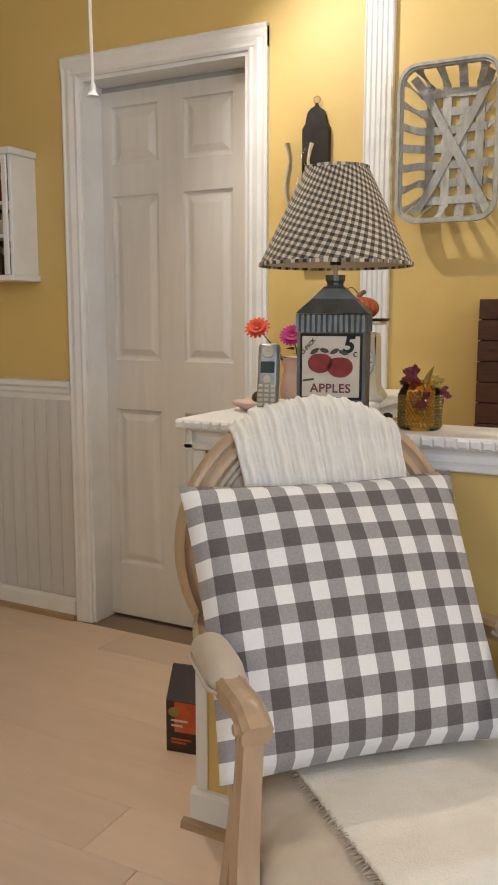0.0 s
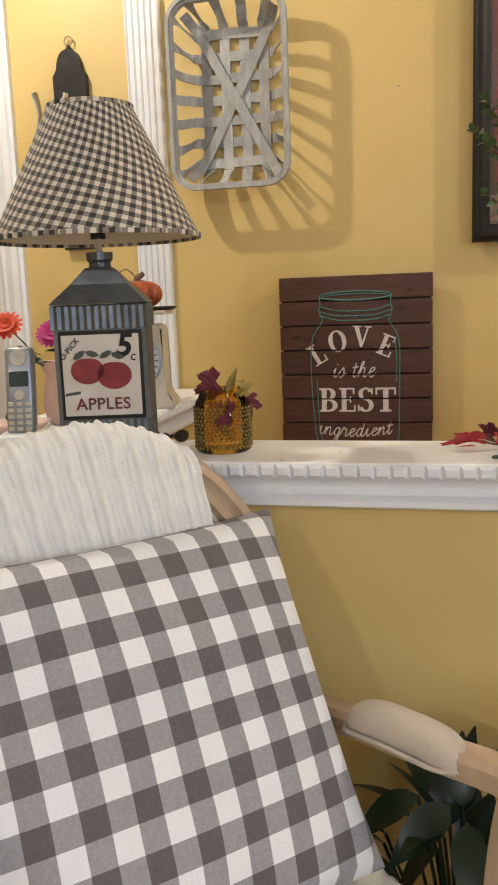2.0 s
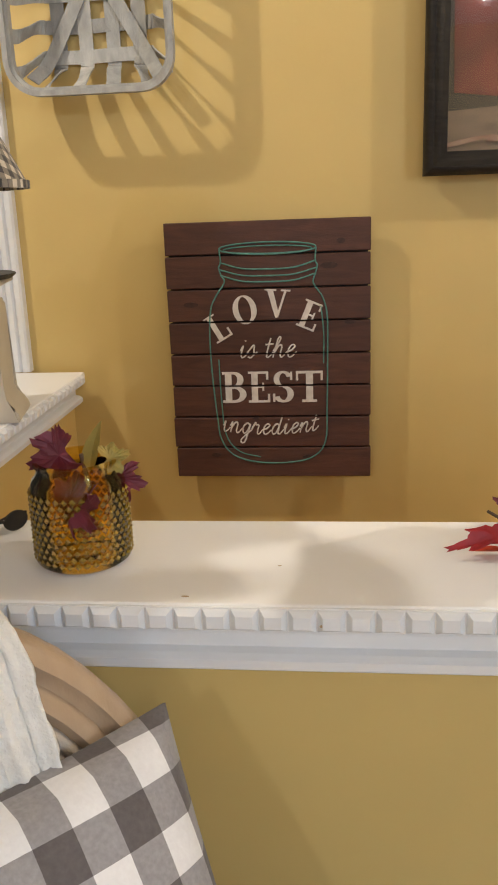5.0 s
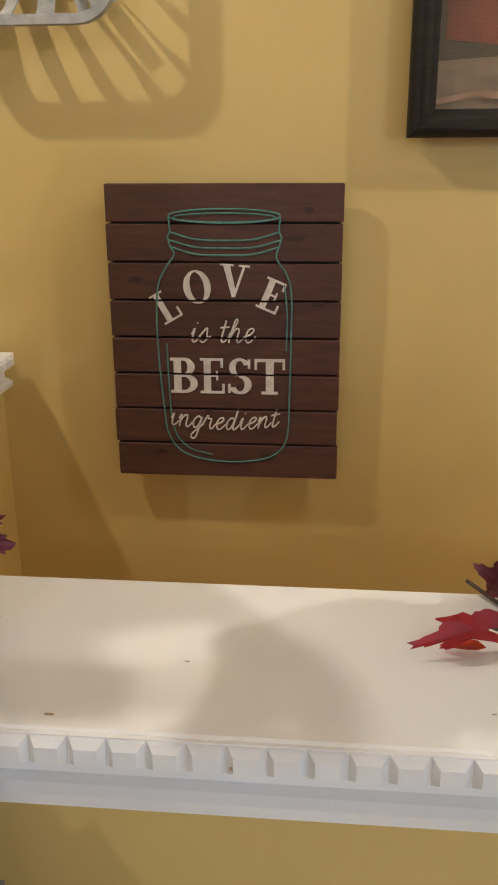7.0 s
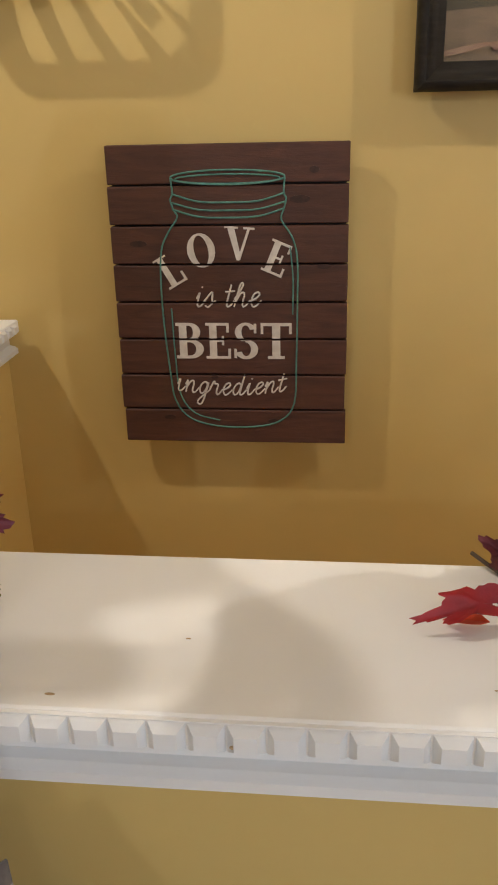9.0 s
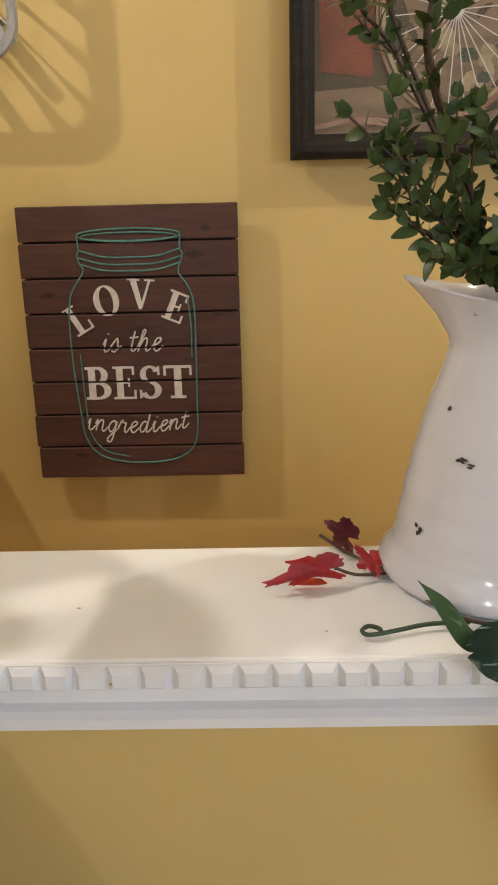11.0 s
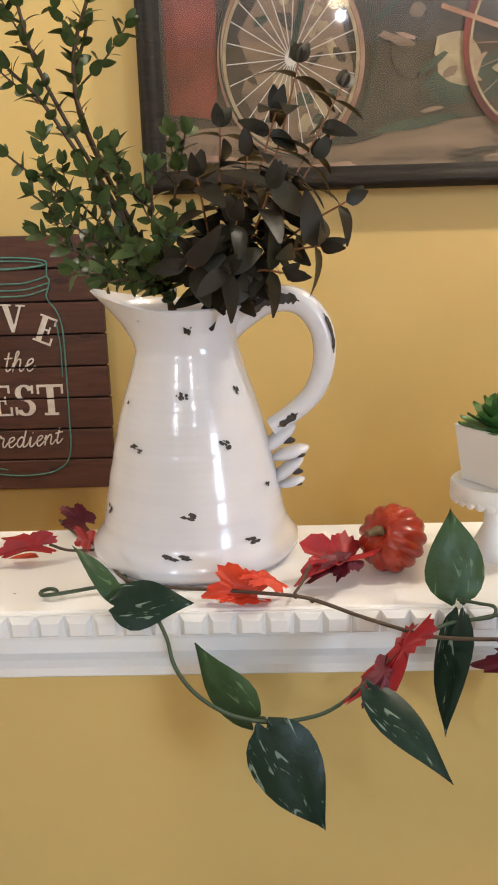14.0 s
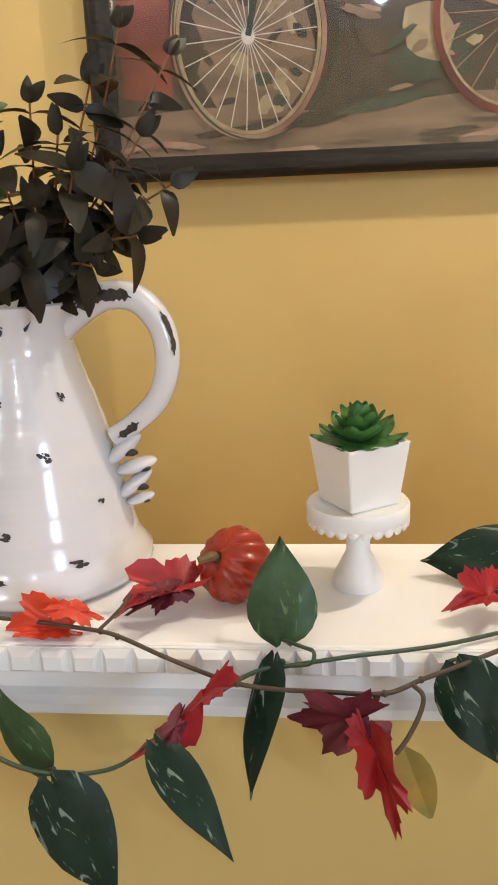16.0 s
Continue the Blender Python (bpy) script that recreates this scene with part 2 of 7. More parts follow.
def sweep(path, section, up=(0, 0, 1), closed=False, scales=None, bm=None, cap=True):
    """Carry a closed section of (u, v) along a path: u to the side, v along the up direction."""
    bm = bm or bmesh.new()
    path = [Vector(p) for p in path]
    n = len(path)
    rings = []
    for i, p in enumerate(path):
        a = path[(i - 1) % n] if closed or i else path[i]
        b = path[(i + 1) % n] if closed or i < n - 1 else path[i]
        t = (b - a).normalized()
        ref = Vector(up(i) if callable(up) else up)
        side = t.cross(ref)
        if side.length < 1e-4:
            side = t.cross(Vector((1, 0.2, 0)))
        side.normalize()
        upv = side.cross(t)
        k = scales[i] if scales else 1.0
        rings.append([bm.verts.new(p + side * u * k + upv * v * k) for u, v in section])
    m = len(section)
    last = n if closed else n - 1
    for i in range(last):
        a, b = rings[i], rings[(i + 1) % n]
        for j in range(m):
            bm.faces.new((a[j], a[(j + 1) % m], b[(j + 1) % m], b[j]))
    if cap and not closed:
        bm.faces.new(rings[0][::-1])
        bm.faces.new(rings[-1])
    return bm


def round_section(r, n=8, squash=1.0):
    return [(r * math.cos(2 * math.pi * i / n), r * squash * math.sin(2 * math.pi * i / n)) for i in range(n)]


def tube(points, r0, r1=None, n=6, steps=5, bm=None, closed=False):
    path = smooth_path(points, steps) if steps > 1 else points
    r1 = r0 if r1 is None else r1
    k = len(path) - 1
    return sweep(path, round_section(1, n), up=(0.13, 0.21, 0.97), scales=[r0 + (r1 - r0) * i / k for i in range(k + 1)], bm=bm, closed=closed)


def prism(outline, axis, a, b):
    """Pull a closed outline of (u, v) along an axis from a to b."""
    bm = bmesh.new()
    place = {"x": lambda u, v, w: (w, u, v), "y": lambda u, v, w: (u, w, v), "z": lambda u, v, w: (u, v, w)}[axis]
    lo = [bm.verts.new(place(u, v, a)) for u, v in outline]
    hi = [bm.verts.new(place(u, v, b)) for u, v in outline]
    k = len(outline)
    for i in range(k):
        bm.faces.new((lo[i], lo[(i + 1) % k], hi[(i + 1) % k], hi[i]))
    bm.faces.new(lo[::-1])
    bm.faces.new(hi)
    return bm


def letters(text, size, depth, shear=0.0, spacing=1.0, bold=0.0):
    """Built-in font as a mesh, centred on x, its baseline at 0, standing upright and facing -y."""
    cu = bpy.data.curves.new("letters", "FONT")
    cu.offset = size * bold
    cu.body, cu.size, cu.extrude, cu.align_x, cu.shear, cu.space_character = text, size, depth, "CENTER", shear, spacing
    cu.resolution_u = 4
    tmp = new("letters", cu)
    dg = bpy.context.evaluated_depsgraph_get()
    me = bpy.data.meshes.new_from_object(tmp.evaluated_get(dg))
    bm = bmesh.new()
    bm.from_mesh(me)
    bpy.data.objects.remove(tmp)
    bpy.data.curves.remove(cu)
    bpy.data.meshes.remove(me)
    bm.transform(Matrix.Rotation(radians(90), 4, "X"))
    return bm


# ---- structure ----
M_SKYGLOW = glow_material("evening_sky", (0.55, 0.75, 1.0), 3.0)

WALL_Y, LEDGE_Z = 2.66, 0.985
X0, X1, Y0, ROOM_H = -3.6, 3.0, -3.6, 2.62
OPEN_L, OPEN_R, OPEN_T = -1.845, -1.140, 2.068

structure(part("wall_north", box(X0, OPEN_L, WALL_Y, 2.86, 0, ROOM_H), M_WALL), "golden yellow painted wall beside a white door", "wall")
structure(part("wall_north_right", box(OPEN_R, X1, WALL_Y, 2.86, 0, ROOM_H), M_WALL), "golden yellow painted wall hung with pictures", "wall")
structure(part("wall_north_over_door", box(OPEN_L, OPEN_R, WALL_Y, 2.86, OPEN_T, ROOM_H), M_WALL), "golden yellow painted wall above the door", "wall")
# added backing closes the opening; pale so the gap above the door isn't black
structure(part("backing_behind_door", box(OPEN_L, OPEN_R, 2.864, 2.95, 0, OPEN_T), M_DOOR), "pale backing panel added behind the sliding door", "wall")
structure(part("wall_west", box(X0 - 0.15, X0, Y0, 2.86, 0, ROOM_H), M_WALL), "plain golden yellow painted wall", "wall")
structure(part("wall_south", box(X0, X1, Y0 - 0.15, Y0, 0, ROOM_H), M_WALL), "plain golden yellow painted wall", "wall")
WY0, WY1, WZ0, WZ1 = -2.2, -1.0, 0.85, 2.25
for nm, bx in (("wall_east", (Y0, WY0, 0, ROOM_H)), ("wall_east_far", (WY1, 2.86, 0, ROOM_H)), ("wall_east_below", (WY0, WY1, 0, WZ0)), ("wall_east_above", (WY0, WY1, WZ1, ROOM_H))):
    structure(part(nm, box(X1, X1 + 0.15, bx[0], bx[1], bx[2], bx[3]), M_WALL), "plain golden yellow painted wall round a window", "wall")
win = thing("window_1", pose(0, 0, 0), "white sash window with evening daylight outside", "window", kind="structure")
for k in range(4):
    yy = WY0 + (WY1 - WY0) * k / 3
    part("window_frame", box(X1 + 0.05, X1 + 0.09, yy - 0.025, yy + 0.025, WZ0, WZ1), M_TRIM, win)
    zz = WZ0 + (WZ1 - WZ0) * k / 3
    part("window_frame", box(X1 + 0.055, X1 + 0.095, WY0, WY1, zz - 0.02, zz + 0.02), M_TRIM, win)
part("daylight", box(X1 + 0.38, X1 + 0.40, WY0 - 0.3, WY1 + 0.3, WZ0 - 0.3, WZ1 + 0.3), M_SKYGLOW, win, "pale blue evening sky")
structure(part("ceiling", box(X0 - 0.15, X1 + 0.15, Y0 - 0.15, 2.95, ROOM_H, ROOM_H + 0.12), M_CEIL), "flat off-white painted ceiling", "ceiling")

# the door casing with its stepped face, the lining of the opening and the sliding door's track
casing = thing("door_casing", pose(0, 0, 0), "white painted moulded casing round a sliding door", "door casing", kind="structure")
CASE = [(0, 0), (0.074, 0), (0.074, 0.016), (0.066, 0.022), (0.056, 0.018), (0.040, 0.020), (0.020, 0.014), (0.010, 0.016), (0, 0.010)]
part("side_casing", prism([(OPEN_L + 0.004 - u, WALL_Y - v) for u, v in CASE], "z", 0, OPEN_T + 0.06), M_TRIM, casing)
part("side_casing", prism([(OPEN_R - 0.004 + u, WALL_Y - v) for u, v in CASE], "z", 0, OPEN_T + 0.06), M_TRIM, casing)
part("head_casing", prism([(WALL_Y - v - 0.002, OPEN_T - 0.004 + u) for u, v in CASE], "x", OPEN_L - 0.07, OPEN_R + 0.07), M_TRIM, casing)
part("lining", box(OPEN_L, OPEN_L + 0.018, WALL_Y - 0.002, 2.86, 0, OPEN_T), M_TRIM, casing)
part("lining", box(OPEN_R - 0.018, OPEN_R, WALL_Y - 0.002, 2.86, 0, OPEN_T), M_TRIM, casing)
part("lining", box(OPEN_L + 0.018, OPEN_R - 0.018, WALL_Y - 0.002, 2.86, OPEN_T - 0.018, OPEN_T), M_TRIM, casing)
# grey face taller than a track, covering the dark gap over the door
part("track", box(OPEN_L + 0.018, OPEN_R - 0.018, 2.772, 2.80, OPEN_T - 0.058, OPEN_T - 0.018), M_TRACK, casing, "grey metal sliding track")
for hx in (-1.60, -1.475):
    part("hanger", box(hx - 0.008, hx + 0.008, 2.776, 2.796, 2.028, OPEN_T - 0.030, 0.002), M_BLACK, casing, "dark metal roller hanger")


def panel_door(name):
    d = thing(name, pose(0, 0, 0), "closed white six-panel sliding door hung from a track", "door", kind="structure")
    x0, x1, z0, z1, y0, y1 = OPEN_L + 0.019, OPEN_R - 0.019, 0.012, 2.030, 2.765, 2.800
    cols = [(-1.785, -1.575), (-1.469, -1.263)]
    rows = [(0.227, 0.851), (1.041, 1.655), (1.770, 1.977)]
    xs = [x0, cols[0][0], cols[0][1], cols[1][0], cols[1][1], x1]
    for a, b in ((0, 1), (2, 3), (4, 5)):
        part("stile", box(xs[a], xs[b], y0, y1, z0, z1), M_DOOR, d)
    zs = [z0, rows[0][0], rows[0][1], rows[1][0], rows[1][1], rows[2][0], rows[2][1], z1]
    for c0, c1 in cols:
        for a in (0, 2, 4, 6):
            part("rail", box(c0, c1, y0 + 0.0004, y1, zs[a], zs[a + 1]), M_DOOR, d)
        for r0, r1 in rows:
            bm = bmesh.new()
            loops = []
            for inset, depth in ((0, 0.001), (0.004, 0.010), (0.012, 0.013), (0.018, 0.013), (0.040, 0.004), (0.044, 0.003)):
                loops.append([bm.verts.new((x, y0 + depth, z)) for x, z in
                              ((c0 + inset, r0 + inset), (c1 - inset, r0 + inset), (c1 - inset, r1 - inset), (c0 + inset, r1 - inset))])
            for p, q in zip(loops, loops[1:]):
                for i in range(4):
                    bm.faces.new((p[i], p[(i + 1) % 4], q[(i + 1) % 4], q[i]))
            bm.faces.new(loops[-1])
            back = [bm.verts.new((x, y1, z)) for x, z in ((c0, r0), (c1, r0), (c1, r1), (c0, r1))]
            bm.faces.new(back)
            for i in range(4):
                bm.faces.new((loops[0][i], loops[0][(i + 1) % 4], back[(i + 1) % 4], back[i]))
            part("panel", bm, M_DOOR, d)


panel_door("door_1")

# the fluted white trim that rises from the end of the half wall
flutes = [(-0.745, WALL_Y)]
for i in range(5):
    c = -0.745 + 0.014 + i * 0.0165
    flutes += [(c - 0.006, WALL_Y - 0.022), (c - 0.004, WALL_Y - 0.022), (c, WALL_Y - 0.016), (c + 0.004, WALL_Y - 0.022)]
flutes += [(-0.652, WALL_Y - 0.022), (-0.648, WALL_Y - 0.018), (-0.648, WALL_Y)]
structure(part("trim", prism(flutes, "z", LEDGE_Z, ROOM_H), M_TRIM), "white fluted upright trim on a yellow wall", "trim")

# wainscot on the left of the door
wains = thing("wainscot", pose(0, 0, 0), "off-white beadboard wainscot below a chair rail", "wainscot", kind="structure")
WX = OPEN_L - 0.072
part("backing", box(X0, WX, WALL_Y - 0.008, WALL_Y, 0.06, 0.89), M_WAINS, wains)
RAIL = [(0, 0.0), (0.012, 0.0), (0.014, 0.020), (0.022, 0.030), (0.022, 0.044), (0.032, 0.054), (0.032, 0.072), (0.0, 0.076)]
part("chair_rail", prism([(WALL_Y - u, 0.886 + v) for u, v in RAIL], "x", X0, WX), M_TRIM, wains)
part("base_moulding", prism([(WALL_Y, 0.022), (WALL_Y - 0.022, 0.022), (WALL_Y - 0.022, 0.075), (WALL_Y - 0.012, 0.09), (WALL_Y, 0.092)], "x", X0, WX), M_TRIM, wains)
part("shoe_moulding", prism([(WALL_Y, 0.0), (WALL_Y - 0.036, 0.0), (WALL_Y - 0.034, 0.014), (WALL_Y - 0.022, 0.022), (WALL_Y, 0.022)], "x", X0, WX), M_OAK, wains, "bare wood shoe moulding")
me_board = None
for i in range(26):
    bx = WX - 0.0015 - i * 0.062
    if me_board is None:
        first = part("board", box(-0.0605, 0, -0.014, -0.008, 0.092, 0.886, 0.002), M_WAINS, wains)
        me_board = first.data
        ob = first
    else:
        ob = new("board", me_board)
        ob.parent = wains
    ob.location = (bx, WALL_Y, 0)

# the L-shaped half wall with its cap
CAP_F, CAP_B, CAP_L, CAP_RR = 1.66, 1.85, -0.80, -0.532
WF, WL, WRR = 1.695, -0.765, -0.572
half = structure(part("half_wall", box(WL, X1, WF, 1.815, 0, 0.963), M_WALL), "golden yellow half wall under a white ledge", "half wall")
structure(part("half_wall_return", box(WL, WRR, 1.815, WALL_Y, 0, 0.963), M_WALL), "golden yellow return of the half wall", "half wall")
ledge = thing("ledge", pose(0, 0, 0), "white painted ledge with beaded edge on the half wall", "ledge", kind="structure")
part("cap", box(CAP_L, X1, CAP_F + 0.004, CAP_B, 0.963, LEDGE_Z, 0.003, 2), M_LEDGE, ledge)
part("cap", box(CAP_L + 0.004, CAP_RR - 0.004, CAP_B + 0.0005, WALL_Y - 0.024, 0.963, LEDGE_Z, 0.003, 2), M_LEDGE, ledge)
CROWN = [(0, 0.917), (0.016, 0.917), (0.020, 0.920), (0.020, 0.928), (0.014, 0.932), (0.006, 0.934), (0.006, 0.946), (0.010, 0.957), (0.020, 0.9605), (0.022, 0.9628), (0, 0.9628)]
part("moulding", prism([(WF - u, v) for u, v in CROWN], "x", CAP_L + 0.012, X1), M_TRIM, ledge)
part("moulding", prism([(WRR + u, v) for u, v in CROWN], "y", 1.8155, WALL_Y - 0.001), M_TRIM, ledge)
part("moulding", prism([(WL - u, v) for u, v in CROWN], "y", WF - 0.02, WALL_Y - 0.001), M_TRIM, ledge)


def bead_mesh():
    bm = bmesh.new()
    w, h, d = 0.0110, 0.0096, 0.006
    rows = [(w, h, 0.0), (w * 0.9, h * 0.9, -0.0018), (w * 0.62, h * 0.55, -d)]
    loops = [[bm.verts.new((x, y, z)) for x, z in ((-a, -b), (a, -b), (a, b), (-a, b))] for a, b, y in rows]
    for p, q in zip(loops, loops[1:]):
        for i in range(4):
            bm.faces.new((p[i], p[(i + 1) % 4], q[(i + 1) % 4], q[i]))
    bm.faces.new(loops[-1])
    bm.faces.new(loops[0][::-1])
    return bm


part("bead_strip", box(CAP_L + 0.001, X1, CAP_F + 0.0015, CAP_F + 0.0045, 0.9635, 0.9838), M_LEDGE, ledge)
bead0 = part("bead", bead_mesh(), M_TRIM, ledge)
bead_me = bead0.data
bead0.location = (CAP_L + 0.012, CAP_F + 0.0012, 0.9735)
beads = [(CAP_L + 0.012 + 0.0232 * i, CAP_F + 0.0012, 0) for i in range(1, 90)]
beads += [(CAP_RR - 0.0036, CAP_B + 0.012 + 0.0232 * i, 90) for i in range(33)]
beads += [(CAP_L + 0.0036, CAP_F + 0.016 + 0.0232 * i, -90) for i in range(41)]
for bx, by, turn in beads:
    ob = new("bead", bead_me)
    ob.parent = ledge
    ob.matrix_basis = pose(bx, by, 0.9735, 0, 0, turn)

# base and corner trim of the half wall
skirt = thing("baseboard", pose(0, 0, 0), "white baseboard and corner strip of the half wall", "baseboard", kind="structure")
part("board", prism([(WF, 0), (WF - 0.016, 0), (WF - 0.016, 0.085), (WF - 0.008, 0.095), (WF, 0.097)], "x", WL - 0.016, X1), M_TRIM, skirt)
part("board", prism([(WL, 0), (WL - 0.016, 0), (WL - 0.016, 0.085), (WL - 0.008, 0.095), (WL, 0.097)], "y", WF, WALL_Y), M_TRIM, skirt)
part("shoe_moulding", prism([(WF - 0.016, 0), (WF - 0.034, 0), (WF - 0.030, 0.016), (WF - 0.016, 0.022)], "x", WL - 0.034, X1), M_OAK, skirt, "bare wood shoe moulding")
part("corner_strip", box(WL - 0.006, WL + 0.026, WF - 0.006, WF, 0.097, 0.922, 0.002), M_TRIM, skirt)
part("corner_strip", box(WL - 0.006, WL, WF + 0.0005, WF + 0.026, 0.097, 0.922, 0.002), M_TRIM, skirt)


# ---- the armchair and what lies on it ----
CH = pose(-0.375, 1.465, 0, 0, 0, 46)


def back_point(a, z_half, ang, extra=0.0):
    """A point on the tilted oval of the chair's back."""
    z = 0.806 + z_half * math.sin(ang)
    y = -0.05 + (z - 0.53) * 0.13 + extra
    return Matrix.Rotation(radians(-8), 3, "Z") @ Vector((a * math.cos(ang), y, z))


def armchair():
    c = thing("armchair", CH, "limed oak armchair with oval back and beige linen upholstery", "armchair")
    ring = [back_point(0.229, 0.228, 2 * math.pi * i / 64) for i in range(64)]
    tilt = Matrix.Rotation(radians(-8), 3, "Z") @ Vector((0, -1, 0.13)).normalized()
    sec = [(-0.026, -0.018), (0.026, -0.018), (0.026, 0.010), (0.020, 0.018), (0.012, 0.020), (0.007, 0.014), (0.001, 0.013), (-0.004, 0.019), (-0.012, 0.020), (-0.018, 0.013), (-0.026, 0.008)]
    part("back_frame", sweep(ring, sec, up=tuple(tilt), closed=True), M_CHAIRWOOD, c, "carved limed oak oval frame", True, 50)
    for r, zz, rad in ((0.207, 0.205, 0.0055), (0.197, 0.195, 0.005)):
        loop = [back_point(r, zz, 2 * math.pi * i / 56, -0.014) for i in range(56)]
        part("piping", sweep(loop, round_section(rad, 6), up=tuple(tilt), closed=True), M_LINEN, c, smooth=True, angle=80)
    bm = bmesh.new()
    rows = []
    for k in range(9):
        f = k / 8
        rows.append([bm.verts.new(back_point(0.211 * f, 0.210 * f, 2 * math.pi * i / 48, -0.010 - 0.016 * (1 - f * f))) for i in range(48)] if k else
                    [bm.verts.new(back_point(0, 0, 0, -0.026))])
    for i in range(48):
        bm.faces.new((rows[0][0], rows[1][i], rows[1][(i + 1) % 48]))
    for p, q in zip(rows[1:], rows[2:]):
        for i in range(48):
            bm.faces.new((p[i], p[(i + 1) % 48], q[(i + 1) % 48], q[i]))
    part("backrest", bm, M_LINEN, c, "beige linen back upholstery", True, 80)
    bm = bmesh.new()
    vs = [bm.verts.new(back_point(0.207, 0.212, 2 * math.pi * i / 48, 0.012)) for i in range(48)]
    bm.faces.new(vs)
    part("back_panel", bm, M_LINEN, c)
    # seat
    out = [(-0.150, 0.0), (-0.195, -0.20), (-0.250, -0.42), (-0.245, -0.49), (-0.14, -0.535), (0.0, -0.545), (0.14, -0.535), (0.27, -0.50), (0.295, -0.44), (0.27, -0.20), (0.235, 0.0)]
    bm = bmesh.new()
    cen = Vector((0, -0.27, 0))
    prev = None
    for inset, z in ((0.02, 0.40), (0.0, 0.405), (0.0, 0.465), (0.03, 0.487), (0.14, 0.502), (0.4, 0.510), (0.8, 0.512)):
        ringv = []
        for x, y in out:
            p = Vector((x, y, 0)).lerp(cen, inset)
            ringv.append(bm.verts.new((p.x, p.y, z)))
        if prev:
            for i in range(len(out)):
                j = (i + 1) % len(out)
                bm.faces.new((prev[i], prev[j], ringv[j], ringv[i]))
        prev = ringv
    bm.faces.new(prev)
    part("seat", bm, M_LINEN, c, "beige linen seat", True, 60)
    path = smooth_path([(x, y, 0.375) for x, y in out], 4)
    part("seat_rail", sweep(path, [(-0.016, -0.03), (0.016, -0.03), (0.018, 0.0), (0.014, 0.026), (-0.016, 0.026)], up=(0, 0, 1)), M_CHAIRWOOD, c, smooth=True, angle=40)
    # arms: root at the back oval, level run with a scrolled knuckle, curved post down to the rail
    for s in (-1, 1):
        inw, low, fwd = (-0.018, 0.0, 0.0) if s < 0 else (-0.026, 0.022, 0.022)
        run = smooth_path([(s * 0.215, -0.02, 0.690 - low), (s * 0.235, -0.09, 0.699 - low), (s * 0.255, -0.20, 0.708 - low), (s * 0.272 - inw * 0.5, -0.33, 0.713 - low), (s * 0.280 - inw, -0.410, 0.713 - low), (s * 0.280 - inw, -0.450, 0.698 - low)], 7)
        n = len(run)
        arm = part("arm", sweep(run, [(-0.019, -0.021), (0.019, -0.021), (0.023, -0.008), (0.023, 0.010), (0.014, 0.018), (0.010, 0.0155), (-0.010, 0.0155), (-0.014, 0.018), (-0.023, 0.010), (-0.023, -0.008)], up=(0, -0.35, 1), scales=[0.66 + 0.22 * min(1, i / (n * 0.55)) for i in range(n)]), M_CHAIRWOOD, c, smooth=True, angle=45)
        scroll = bmesh.new()
        for k in range(2):
            bmesh.ops.create_cone(scroll, cap_ends=True, segments=20, radius1=0.017 - k * 0.007, radius2=0.013 - k * 0.006, depth=0.006,
                                  matrix=pose(s * 0.280 - inw + s * (0.018 + k * 0.004), -0.428, 0.698 - low, 0, 90 * s, 0))
        part("scroll", scroll, M_CHAIRWOOD, arm, smooth=True, angle=40)
        post = smooth_path([(s * 0.280 - inw, -0.425, 0.700 - low), (s * 0.281 - inw, -0.412, 0.60), (s * 0.282 - inw, -0.405, 0.51), (s * 0.284 - inw, -0.412, 0.45), (s * 0.284 - inw, -0.425, 0.37)], 6)
        m = len(post)
        part("arm_post", sweep(post, [(-0.018, -0.02), (0.018, -0.02), (0.021, -0.006), (0.014, 0.0), (0.021, 0.006), (0.018, 0.02), (-0.018, 0.02), (-0.021, 0.0)], up=(0, 1, 0.2), scales=[0.74 + 0.22 * (i / m) for i in range(m)]), M_CHAIRWOOD, c, smooth=True, angle=45)
        bm = bmesh.new()
        rings = []
        run2 = smooth_path([(s * 0.255, -0.185 - fwd, 0.717 - low), (s * 0.262 - inw * 0.1, -0.235 - fwd, 0.722 - low), (s * 0.268 - inw * 0.3, -0.295 - fwd, 0.722 - low), (s * 0.274 - inw * 0.5, -0.345 - fwd, 0.717 - low)], 8)
        k = len(run2)
        for i, p in enumerate(run2):
            f = i / (k - 1)
            w = 0.029 * max(0.12, (1 - (2 * f - 1) ** 6)) ** 0.5
            h = 0.026 * max(0.1, (1 - (2 * f - 1) ** 4)) ** 0.5
            t = (run2[min(i + 1, k - 1)] - run2[max(i - 1, 0)]).normalized()
            side = t.cross(Vector((0, 0, 1))).normalized()
            rings.append([bm.verts.new(p + side * w * math.cos(a) + Vector((0, 0, 1)) * (h * math.sin(a) if math.sin(a) > 0 else 0.022 * math.sin(a))) for a in [2 * math.pi * j / 14 for j in range(14)]])
        for p, q in zip(rings, rings[1:]):
            for j in range(14):
                bm.faces.new((p[j], p[(j + 1) % 14], q[(j + 1) % 14], q[j]))
        bm.faces.new(rings[0][::-1])
        bm.faces.new(rings[-1])
        pad = part("arm_pad", bm, M_LINEN, c, "beige linen arm pad", True, 70)
        edge = []
        for f, sgn in [(i / 12, 1) for i in range(13)] + [(1 - i / 12, -1) for i in range(13)]:
            i = min(k - 1, int(round(f * (k - 1))))
            w = 0.0303 * max(0.12, (1 - (2 * f - 1) ** 6)) ** 0.5
            edge.append(run2[i] + Vector((sgn * w, 0, -0.010)))
        part("piping", tube(edge, 0.0032, steps=2), M_LINEN, pad, smooth=True, angle=80)
